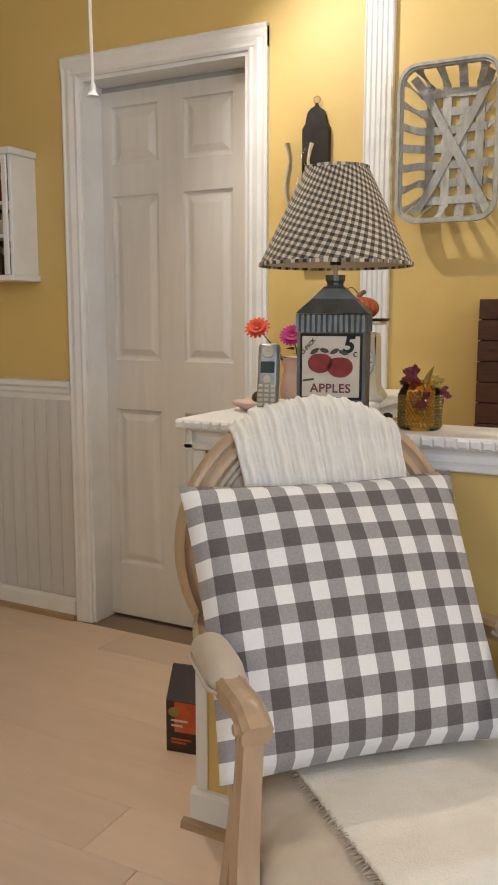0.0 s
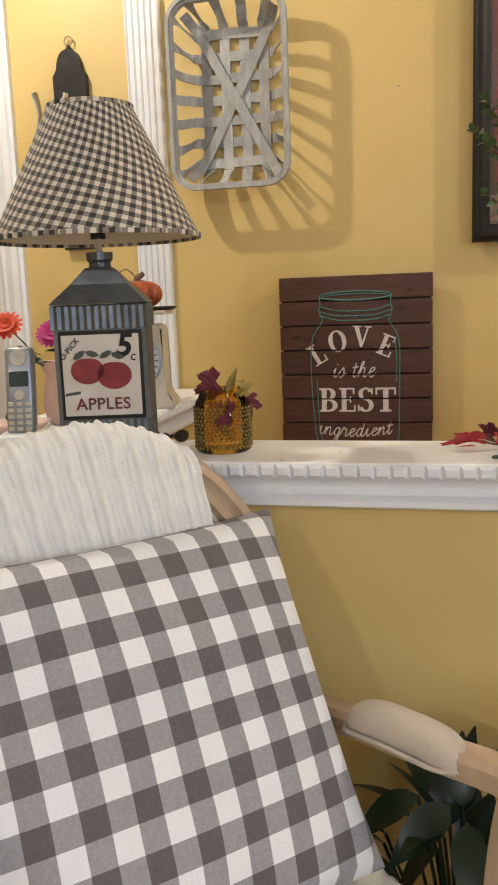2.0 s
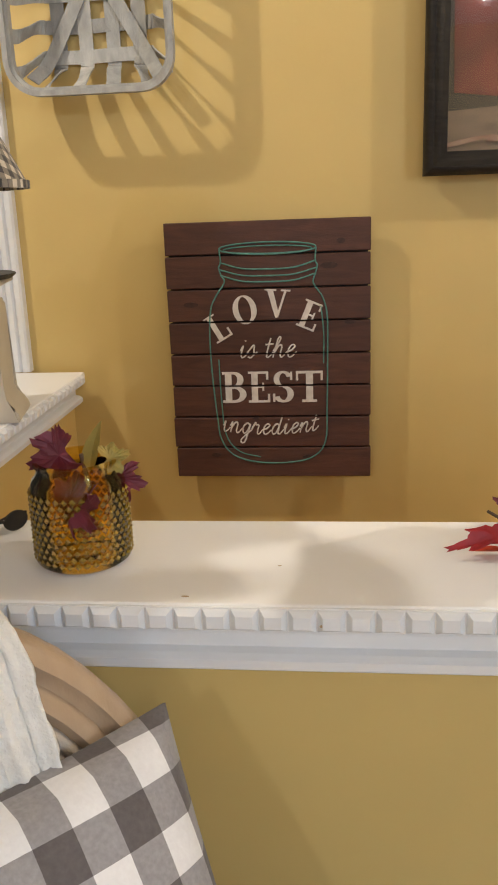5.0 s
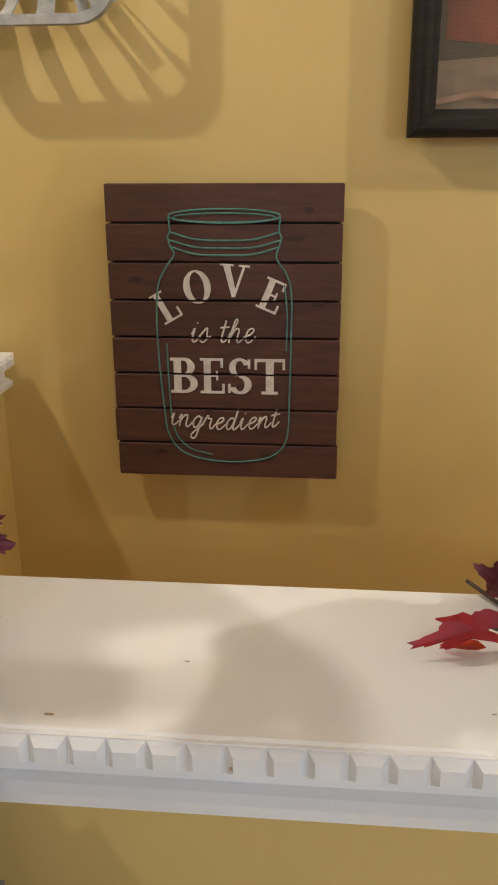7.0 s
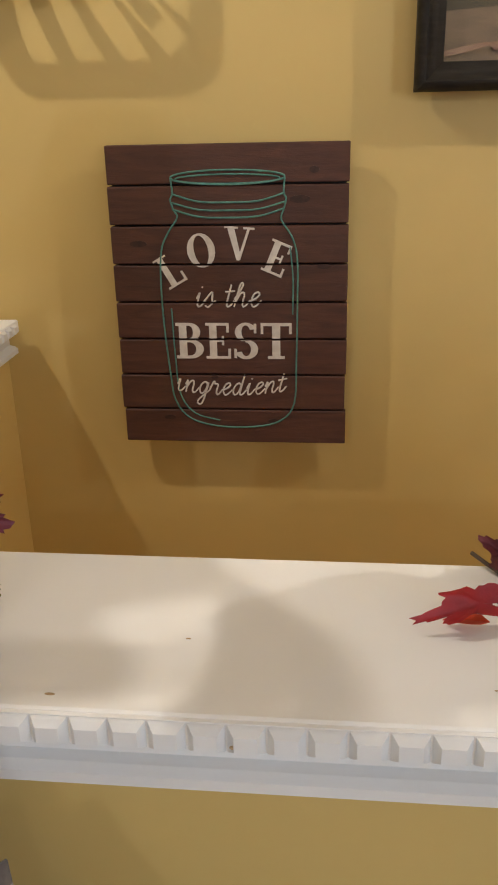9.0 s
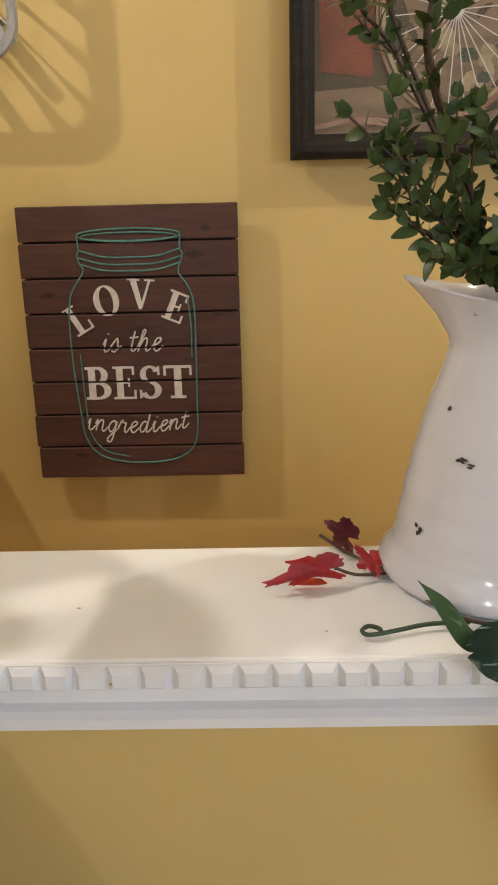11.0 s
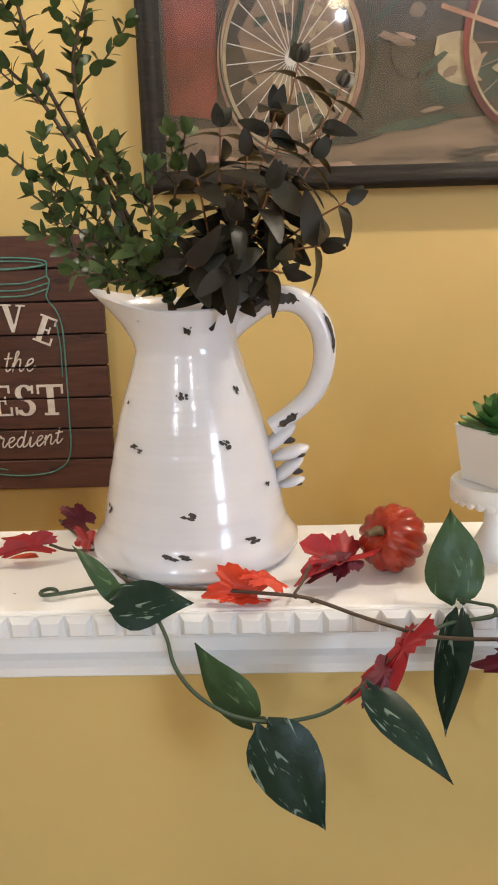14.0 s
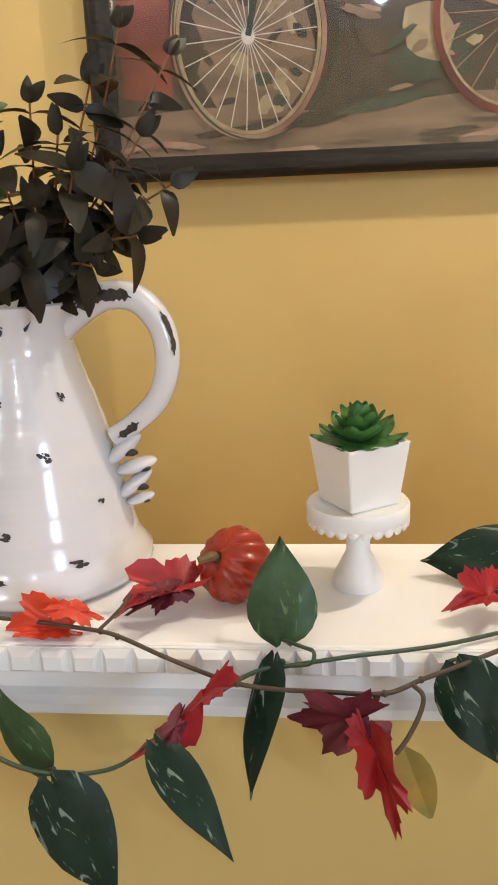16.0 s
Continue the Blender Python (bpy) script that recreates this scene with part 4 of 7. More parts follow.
def amber_jar():
    j = thing("amber_jar", pose(-0.273, 1.754, LEDGE_Z) @ Matrix.Diagonal((0.94, 0.94, 0.96, 1)), "amber hobnail glass jar topped with autumn leaves", "glass jar")
    bm = lathe([(0.001, 0.002), (0.040, 0.0), (0.0455, 0.004), (0.0465, 0.015), (0.0465, 0.070), (0.044, 0.082), (0.039, 0.088), (0.038, 0.094), (0.041, 0.097), (0.041, 0.101), (0.037, 0.101), (0.036, 0.094), (0.042, 0.080), (0.0445, 0.070), (0.0445, 0.010), (0.001, 0.006)], 40)
    g = part("jar_body", bm, M_AMBER, j, "amber pressed glass", True, 60)
    bm = bmesh.new()
    for r in range(11):
        z = 0.010 + r * 0.0062
        for i in range(36):
            a = 2 * math.pi * (i + 0.5 * (r % 2)) / 36
            o = Vector((math.cos(a), math.sin(a), 0))
            s = Vector((-math.sin(a), math.cos(a), 0))
            c = o * 0.0464 + Vector((0, 0, z))
            top = bm.verts.new(c + o * 0.0022)
            q = [bm.verts.new(c + s * 0.0036), bm.verts.new(c + Vector((0, 0, 0.0034))), bm.verts.new(c - s * 0.0036), bm.verts.new(c - Vector((0, 0, 0.0034)))]
            for k in range(4):
                bm.faces.new((q[k], q[(k + 1) % 4], top))
    part("hobnail_pattern", bm, M_AMBERNUB, j, "rows of amber glass hobnails")


M_AMBERNUB = material("amber_hobnail", (0.50, 0.33, 0.045), 0.12, second=(0.36, 0.22, 0.02), scale=60, alpha_trans=0.55, coat=0.3)
amber_jar()


def maple_outline(r, seed=0, n=60):
    """The rim of a five-lobed toothed leaf, its stalk at the origin side -x."""
    rnd = random.Random(seed)
    pts = []
    for i in range(n):
        a = -math.pi + 2 * math.pi * i / n
        lobe = max(math.exp(-((a - c) / w) ** 2) * h for c, w, h in ((0, 0.42, 1.0), (1.0, 0.40, 0.82), (-1.0, 0.40, 0.82), (1.95, 0.38, 0.52), (-1.95, 0.38, 0.52)))
        rr = r * (0.50 + 0.50 * lobe) * (1 + 0.05 * (1 if i % 2 else -1)) * (1 + rnd.uniform(-0.08, 0.08))
        if abs(a) > 2.75:
            rr = r * 0.18
        pts.append((rr * math.cos(a), rr * math.sin(a)))
    return pts


def maple_leaf(bm, m, r, seed=0, curl=0.35):
    pts = maple_outline(r, seed)
    rnd = random.Random(seed + 50)
    ph = rnd.uniform(0, 6)

    def shape(x, y):
        z = curl * r * (0.5 * math.sin(3 * x / r + ph) + 0.9 * math.sin(2.6 * y / r + ph * 2) * 0.8 + 0.25 * math.sin(7 * (x + y) / r + ph)) - 0.5 * curl * (x * x + y * y) / r + 0.25 * abs(y)
        return Vector((x, y, z))
    c = bm.verts.new(m @ shape(0, 0))
    inner = [bm.verts.new(m @ shape(x * 0.5, y * 0.5)) for x, y in pts]
    outer = [bm.verts.new(m @ shape(x, y)) for x, y in pts]
    k = len(pts)
    for i in range(k):
        j = (i + 1) % k
        bm.faces.new((c, inner[i], inner[j]))
        bm.faces.new((inner[i], outer[i], outer[j], inner[j]))
    return bm


M_MAROON = material("maroon_leaf", (0.16, 0.014, 0.030), 0.55, second=(0.09, 0.01, 0.02), scale=60, bump=0.2, bump_scale=150)
M_RED = material("red_leaf", (0.42, 0.010, 0.014), 0.5, second=(0.24, 0.008, 0.014), scale=45, amount=0.35, bump=0.2, bump_scale=150)
M_ORANGELEAF = material("orange_red_leaf", (0.72, 0.075, 0.020), 0.5, second=(0.52, 0.028, 0.015), scale=35, bump=0.2, bump_scale=150)
M_YELLOWLEAF = material("yellow_green_leaf", (0.42, 0.26, 0.05), 0.55, second=(0.22, 0.20, 0.05), scale=40, bump=0.2)

pick = thing("autumn_leaf_pick", pose(-0.268, 1.768, LEDGE_Z), "maroon and green autumn leaves stuffed in the amber jar", "artificial leaves")
for k, (x, y, z, rx, ry, rz, r, mt) in enumerate(((-0.014, -0.030, 0.105, 50, 10, 160, 0.030, M_MAROON), (0.014, -0.050, 0.062, 80, 20, -80, 0.030, M_MAROON), (-0.012, -0.010, 0.060, 20, 30, 60, 0.030, M_MAROON),
                                                  (0.028, -0.022, 0.098, 60, -10, 30, 0.018, M_YELLOWLEAF), (0.0, -0.02, 0.045, 70, 0, 100, 0.030, M_MAROON), (0.03, 0.0, 0.07, 60, 10, 0, 0.024, M_MAROON))):
    part("leaf", maple_leaf(bmesh.new(), pose(x, y, z, rx, ry, rz), r, k, 0.4), mt, pick)
part("leaf", leaf_into(bmesh.new(), pose(0.008, -0.018, 0.085, 0, -80, 60), 0.045, 0.020), M_YELLOWLEAF, pick, "pale yellow-green leaf")
part("stem", tube([(0, 0, 0.015), (0.004, -0.008, 0.06), (0.0, -0.014, 0.1)], 0.002), M_STEM, pick)


def kitchen_scale():
    s = thing("kitchen_scale", pose(-0.612, 2.28, LEDGE_Z, 0, 0, 12), "cream enamel kitchen scale with round dial, on the white ledge", "kitchen scale")
    out = [(-0.085, 0.0), (0.085, 0.0), (0.080, 0.018), (0.062, 0.035), (0.062, 0.175), (0.056, 0.182), (-0.056, 0.182), (-0.062, 0.175), (-0.062, 0.035), (-0.080, 0.018)]
    b = prism(out, "y", -0.055, 0.055)
    bmesh.ops.bevel(b, geom=b.edges[:], offset=0.004, segments=2, affect="EDGES")
    part("body", b, M_CREAMMETAL, s, smooth=True, angle=50)
    bm = lathe([(0.001, 0.0), (0.056, 0.0), (0.056, 0.004), (0.001, 0.004)], 36)
    bm.transform(pose(0, -0.055, 0.105, 90, 0, 0))
    dial = part("dial", bm, M_DIAL, s, "white round dial")
    bm = lathe([(0.055, 0.0), (0.060, 0.0), (0.060, 0.007), (0.056, 0.008), (0.055, 0.0)], 36)
    bm.transform(pose(0, -0.0555, 0.105, 90, 0, 0))
    part("bezel", bm, M_SILVER, dial)
    for k in range(24):
        a = 2 * math.pi * k / 24
        bm = box(-0.001, 0.001, -0.0005, 0.0005, 0.044, 0.052 if k % 2 else 0.054)
        bm.transform(pose(0, -0.0597, 0.105) @ Matrix.Rotation(a, 4, "Y"))
        part("tick", bm, M_BLACK, dial)
    for k in range(10):
        a = 2 * math.pi * k / 10
        bm = letters(str(k if k else 10), 0.011, 0.0004)
        bm.transform(pose(0.036 * math.sin(a), -0.0596, 0.1015 + 0.036 * math.cos(a)))
        part("number", bm, M_BLACK, dial)
    bm = box(-0.0012, 0.0012, -0.001, 0.001, -0.010, 0.040)
    bm.transform(pose(0, -0.061, 0.105, 0, 25, 0))
    part("needle", bm, M_REDLET, dial)
    part("post", lathe([(0.012, 0.181), (0.012, 0.205), (0.001, 0.206)], 14), M_SILVER, s)
    part("platform", box(-0.075, 0.075, -0.075, 0.075, 0.203, 0.212, 0.003, 2), M_CREAMMETAL, s)
    part("tray", lathe([(0.001, 0.2125), (0.085, 0.2125), (0.092, 0.218), (0.090, 0.220), (0.001, 0.216)], 36), M_BLACK, s, "dark round tray")


kitchen_scale()


def pumpkin(name, m, r, h, mat, stem_mat, label, ribs=10, bend=0.3):
    p = thing(name, m, label, "pumpkin")
    rows = [(0.05, 0.10)] + [(math.sin(math.pi * (0.08 + 0.86 * k / 12)) ** 0.8, 0.5 - 0.5 * math.cos(math.pi * (0.08 + 0.86 * k / 12))) for k in range(13)] + [(0.05, 0.90)]
    part("body", lathe([(r * a, h * b) for a, b in rows], 60, wave=lambda a, k: 1 - 0.20 * (1 - abs(math.sin(a * ribs / 2)) ** 0.55)), mat, p, smooth=True, angle=80)
    part("stem", tube([(0, 0, h * 0.88), (0.02 * r, 0, h * 1.05), (bend * r * 0.6, 0, h * 1.16), (bend * r, 0, h * 1.22)], r * 0.14, r * 0.10, n=7), stem_mat, p, "dried brown stem", True)
    return p


scale_pumpkin = pumpkin("pumpkin", pose(-0.605, 2.28, LEDGE_Z + 0.2165, 0, 0, 40), 0.055, 0.062, M_PUMPKIN, M_STEM, "glossy orange ceramic pumpkin on the kitchen scale")
part("tendril", tube([(0, 0, 0.066), (-0.02, 0.0, 0.085), (-0.035, 0.005, 0.080), (-0.036, 0.01, 0.068), (-0.026, 0.01, 0.070)], 0.0014), M_STEM, scale_pumpkin)

lighter = thing("sunglasses", pose(-0.372, 1.80, LEDGE_Z, 0, 0, 60) @ Matrix.Diagonal((0.6, 0.6, 0.6, 1)), "folded dark sunglasses on the white ledge by the lamp", "sunglasses")
for s in (-1, 1):
    part("lens", prism([(s * 0.032 + 0.024 * math.cos(a), 0.020 + 0.017 * math.sin(a)) for a in [2 * math.pi * i / 20 for i in range(20)]], "y", -0.002, 0.002), M_BLACK, lighter)
    part("temple", tube([(s * 0.056, 0, 0.028), (s * 0.03, 0.012, 0.026), (-s * 0.04, 0.02, 0.012)], 0.0022), M_BLACK, lighter)
part("bridge", tube([(-0.010, 0, 0.024), (0, 0, 0.028), (0.010, 0, 0.024)], 0.002), M_BLACK, lighter)

# small marks on the ledge
M_SPOT = material("brown_wear_spot", (0.46, 0.32, 0.18), 0.7)
mark = thing("wear_marks", pose(0, 0, 0), "small brown wear marks on the white ledge", "wear mark")
part("mark", prism([(-0.050 + 0.005 * math.cos(a), 0.9715 + 0.0016 * math.sin(a)) for a in [2 * math.pi * i / 12 for i in range(12)]], "y", 1.6555, 1.6562), M_SPOT, mark)
for x, y, r in ((-0.092, 1.740, 0.0010), (-0.166, 1.678, 0.0018), (0.10, 1.70, 0.0008)):
    part("mark", prism([(x + 1.8 * r * math.cos(a), y + 0.6 * r * math.sin(a)) for a in [2 * math.pi * i / 10 for i in range(10)]], "z", LEDGE_Z - 0.0003, LEDGE_Z + 0.0003), M_SPOT, mark)


# ---- things on the walls ----
def sconce():
    s = thing("wall_sconce", pose(-0.897, WALL_Y, 0), "black wooden wall sconce with a clear glass hurricane", "wall sconce")
    out = [(-0.045, 1.36), (0.045, 1.36), (0.045, 1.795), (0.038, 1.806), (0.034, 1.812), (0.032, 1.826)]
    out += [(0.030 * math.cos(a), 1.830 + 0.030 * math.sin(a)) for a in [math.pi * k / 10 for k in range(1, 10)]]
    out += [(-0.032, 1.826), (-0.034, 1.812), (-0.038, 1.806), (-0.045, 1.795)]
    b = prism(out, "y", -0.022, -0.001)
    part("backboard", b, M_BLACK, s)
    part("knob", lathe([(0.001, 1.858), (0.010, 1.860), (0.006, 1.866), (0.004, 1.872), (0.001, 1.873)], 14, 0, -0.011), M_BLACK, s)
    ring = [(0.011 * math.cos(2 * math.pi * i / 18), -0.011, 1.882 + 0.011 * math.sin(2 * math.pi * i / 18)) for i in range(18)]
    part("ring", sweep(ring, round_section(0.0022, 6), up=(0, 1, 0), closed=True), M_OAK, s, "brass hanging ring")
    part("arm", tube([(0.0, -0.02, 1.50), (-0.01, -0.05, 1.47), (-0.02, -0.09, 1.49), (-0.022, -0.09, 1.53)], 0.005), M_BLACK, s)
    part("cup", lathe([(0.001, 1.53), (0.036, 1.53), (0.040, 1.538), (0.001, 1.539)], 24, -0.022, -0.09), M_BLACK, s)
    g = part("hurricane", lathe([(0.030, 1.540), (0.044, 1.575), (0.048, 1.61), (0.040, 1.655), (0.034, 1.685), (0.040, 1.715), (0.048, 1.735)], 32, -0.022, -0.09), M_CLEAR, s, "clear glass hurricane shade", True, 80)
    part("candle", lathe([(0.001, 1.539), (0.020, 1.539), (0.020, 1.60), (0.001, 1.601)], 18, -0.022, -0.09), M_LABEL, s)


sconce()


def tobacco_basket():
    b = thing("tobacco_basket", pose(-0.458, WALL_Y - 0.004, 1.702), "weathered grey woven tobacco basket on the yellow wall", "basket")
    W, H, D, w, h = 0.143, 0.218, 0.088, 0.098, 0.168

    def rounded(hw, hh, r, y, n=8):
        pts = []
        for cx, cz, a0 in ((hw - r, hh - r, 0), (-hw + r, hh - r, 90), (-hw + r, -hh + r, 180), (hw - r, -hh + r, 270)):
            for k in range(n + 1):
                a = radians(a0 + 90 * k / n)
                pts.append(Vector((cx + r * math.cos(a), y, cz + r * math.sin(a))))
        return pts
    part("rim", sweep(rounded(W, H, 0.055, -D), [(-0.0045, -0.009), (0.0045, -0.009), (0.0055, 0), (0.0045, 0.009), (-0.0045, 0.009)], up=(0, 1, 0), closed=True), M_SLAT, b, "bent grey rim hoop", True, 60)
    part("inner_rim", sweep(rounded(W - 0.007, H - 0.007, 0.050, -D + 0.006), [(-0.003, -0.008), (0.003, -0.008), (0.003, 0.008), (-0.003, 0.008)], up=(0, 1, 0), closed=True), M_SLAT, b, smooth=True, angle=60)

    def slat(pts, width, normal_out):
        path = smooth_path(pts, 4)
        return sweep(path, [(-width / 2, -0.0012), (width / 2, -0.0012), (width / 2, 0.0012), (-width / 2, 0.0012)], up=normal_out)
    rnd = random.Random(4)
    for k in range(7):
        z = -0.150 + 0.050 * k
        zz = z * 1.22
        off = -0.004 if k % 2 else -0.009
        q = rnd.uniform(-0.003, 0.003)
        part("slat", slat([(-W + 0.003, -D + 0.004, zz), (-W + 0.012, -D * 0.6, zz * 0.96 + q), (-w - 0.008, -0.022, z * 1.02), (-w + 0.012, off, z), (-0.03, off - 0.003 * (k % 2), z + q), (0.03, off, z), (w - 0.012, off, z), (w + 0.008, -0.022, z * 1.02), (W - 0.012, -D * 0.6, zz * 0.96), (W - 0.003, -D + 0.004, zz)], 0.023, lambda i: (0, -1, 0.001) if 10 < i < 26 else (0.9 if i > 20 else -0.9, -0.45, 0)), M_SLAT, b)
    for k in range(4):
        x = -0.073 + 0.0487 * k
        xx = x * 1.30
        off = -0.008 if k % 2 else -0.0045
        part("slat", slat([(xx, -D + 0.004, -H + 0.003), (xx * 0.97, -D * 0.6, -H + 0.014), (x * 1.03, -0.022, -h - 0.010), (x, off, -h + 0.014), (x, off - 0.002, -0.05), (x, off, 0.05), (x, off, h - 0.014), (x * 1.03, -0.022, h + 0.010), (xx * 0.97, -D * 0.6, H - 0.014), (xx, -D + 0.004, H - 0.003)], 0.025, lambda i: (0.001, -1, 0) if 10 < i < 26 else (0, -0.45, 0.9 if i > 20 else -0.9)), M_SLAT, b)
    for s in (-1, 1):
        part("brace", slat([(s * 0.112, -0.055, -0.192), (s * 0.085, -0.018, -0.150), (s * 0.0, -0.0145 - 0.002 * s, 0.0), (-s * 0.085, -0.018, 0.150), (-s * 0.112, -0.055, 0.192)], 0.024, (0, -1, 0)), M_SLAT, b, "crossing diagonal brace")


tobacco_basket()


M_KNOT = material("dark_wood_knot", (0.022, 0.009, 0.006), 0.6, second=(0.05, 0.018, 0.012), scale=120)


def wall_sign():
    x0, x1, z0, z1 = -0.359, 0.017, 0.774, 1.262
    s = thing("wall_sign", pose(0, 0, 0), "red-brown plank wall sign painted with a mason jar and lettering", "wall sign")
    yf, yb = 2.616, 2.634
    rnd = random.Random(2)
    n = 8
    hgt = (z1 - z0) / n
    for k in range(n):
        e = rnd.uniform(-0.0012, 0.0012)
        part("plank", box(x0 + e, x1 + e, yf + rnd.uniform(0, 0.0006), yb, z0 + k * hgt + 0.0016, z0 + (k + 1) * hgt - 0.0016, 0.0014), M_SIGN, s)
    # added sheet, its black stands in for shade in the gaps between planks
    part("backing", box(x0 + 0.004, x1 - 0.004, yb + 0.0002, yb + 0.003, z0 + 0.004, z1 - 0.004), M_DARK, s, "near-black sheet added to darken the plank gaps")
    for bx in (x0 + 0.05, x1 - 0.08):
        part("batten", box(bx, bx + 0.03, yb + 0.0032, WALL_Y, z0 + 0.02, z1 - 0.02), M_SIGN, s)
    for kx, kz, rx, rz in ((-0.036, 1.221, 0.008, 0.005), (-0.058, 1.178, 0.016, 0.006), (-0.315, 1.112, 0.014, 0.005), (-0.20, 0.892, 0.006, 0.004), (-0.02, 1.075, 0.011, 0.004), (-0.28, 0.82, 0.010, 0.004), (-0.10, 0.815, 0.012, 0.004)):
        part("wood_knot", prism([(kx + rx * math.cos(a), kz + rz * math.sin(a)) for a in [2 * math.pi * i / 14 for i in range(14)]], "y", yf - 0.0003, yf + 0.004), M_KNOT, s)
    y = yf - 0.0008
    W, H = x1 - x0, z1 - z0

    def at(u, v):
        return x0 + u * W, z1 - v * H

    def put(bm, u, v, turn=0):
        x, z = at(u, v)
        bm.transform(pose(x, y, z) @ Matrix.Rotation(radians(turn), 4, "Y"))
        return bm

    def gapped(bm):
        """No paint in the joints between the planks."""
        for k in range(1, n):
            z = z0 + k * hgt
            for dz in (-0.0016, 0.0016):
                bmesh.ops.bisect_plane(bm, geom=bm.verts[:] + bm.edges[:] + bm.faces[:], plane_co=(0, 0, z + dz), plane_no=(0, 0, 1))
            gone = [f for f in bm.faces if abs(f.calc_center_median().z - z) < 0.0015]
            bmesh.ops.delete(bm, geom=gone, context="FACES")
        return bm

    def ring(cx, cz, ox, oz, ix, iz, a0=0, a1=360, k=24):
        """The quads of a bowl between two ellipses."""
        out = []
        for i in range(k):
            t, u = radians(a0 + (a1 - a0) * i / k), radians(a0 + (a1 - a0) * (i + 1) / k)
            out.append([(cx + ox * math.cos(t), cz + oz * math.sin(t)), (cx + ox * math.cos(u), cz + oz * math.sin(u)), (cx + ix * math.cos(u), cz + iz * math.sin(u)), (cx + ix * math.cos(t), cz + iz * math.sin(t))])
        return out

    def rect(a, b, c, d):
        return [(a, b), (c, b), (c, d), (a, d)]
    slab = {
        "L": (0.66, [rect(0.12, 0.07, 0.31, 0.94), rect(0, 0.94, 0.44, 1), rect(0, 0, 0.66, 0.07), rect(0.59, 0.07, 0.66, 0.32)]),
        "O": (0.86, ring(0.43, 0.5, 0.43, 0.52, 0.22, 0.46)),
        "V": (0.92, [[(0.10, 0.94), (0.31, 0.94), (0.54, 0.14), (0.50, 0), (0.42, 0)], [(0.70, 0.94), (0.78, 0.94), (0.52, 0.0), (0.49, 0.18)], rect(0, 0.94, 0.42, 1), rect(0.58, 0.94, 0.92, 1)]),
        "E": (0.68, [rect(0.10, 0.07, 0.30, 0.93), rect(0, 0.93, 0.64, 1), rect(0, 0, 0.68, 0.07), rect(0.57, 0.74, 0.64, 0.93), rect(0.61, 0.07, 0.68, 0.28), rect(0.30, 0.48, 0.44, 0.54), rect(0.44, 0.38, 0.50, 0.64)]),
        "B": (0.76, [rect(0.09, 0.08, 0.30, 0.92), rect(0, 0.92, 0.38, 1), rect(0, 0, 0.38, 0.08)] + ring(0.38, 0.745, 0.30, 0.255, 0.10, 0.175, -90, 90, 12) + ring(0.38, 0.27, 0.38, 0.27, 0.17, 0.19, -90, 90, 12) + [rect(0.30, 0.46, 0.38, 0.56)]),
        "S": (0.66, ring(0.33, 0.745, 0.30, 0.265, 0.12, 0.195, 20, 250, 18) + ring(0.33, 0.265, 0.33, 0.275, 0.13, 0.195, -160, 95, 18) + [[(0.10, 0.62), (0.24, 0.52), (0.58, 0.42), (0.44, 0.52)], rect(0.55, 0.72, 0.62, 0.98), rect(0.0, 0.02, 0.07, 0.28)]),
        "T": (0.84, [rect(0.31, 0.08, 0.53, 0.92), rect(0, 0.92, 0.84, 1), rect(0, 0.70, 0.07, 0.92), rect(0.77, 0.70, 0.84, 0.92), rect(0.19, 0, 0.65, 0.08)]),
    }

    def slab_letter(ch, cap, wide=1.0):
        width, polys = slab[ch]
        bm = bmesh.new()
        for i, poly in enumerate(polys):
            d = 0.0004 + 0.00001 * (i % 7)
            front = [bm.verts.new(((px - width / 2) * cap * wide, -d, pz * cap)) for px, pz in poly]
            back = [bm.verts.new(((px - width / 2) * cap * wide, 0.0008, pz * cap)) for px, pz in poly]
            bm.faces.new(front)
            for a in range(len(poly)):
                b = (a + 1) % len(poly)
                bm.faces.new((front[a], back[a], back[b], front[b]))
        return bm

    for ch, u, v, turn in (("L", 0.282, 0.440, -30), ("O", 0.398, 0.382, -11), ("V", 0.540, 0.362, 4), ("E", 0.678, 0.405, 23)):
        part("letter", gapped(put(slab_letter(ch, 0.052), u, v, turn)), M_CREAMPAINT, s, "cream serif letter " + ch)
    for ch, u in (("B", 0.318), ("E", 0.444), ("S", 0.566), ("T", 0.698)):
        part("letter", gapped(put(slab_letter(ch, 0.060), u, 0.692)), M_CREAMPAINT, s, "cream slab letter " + ch)
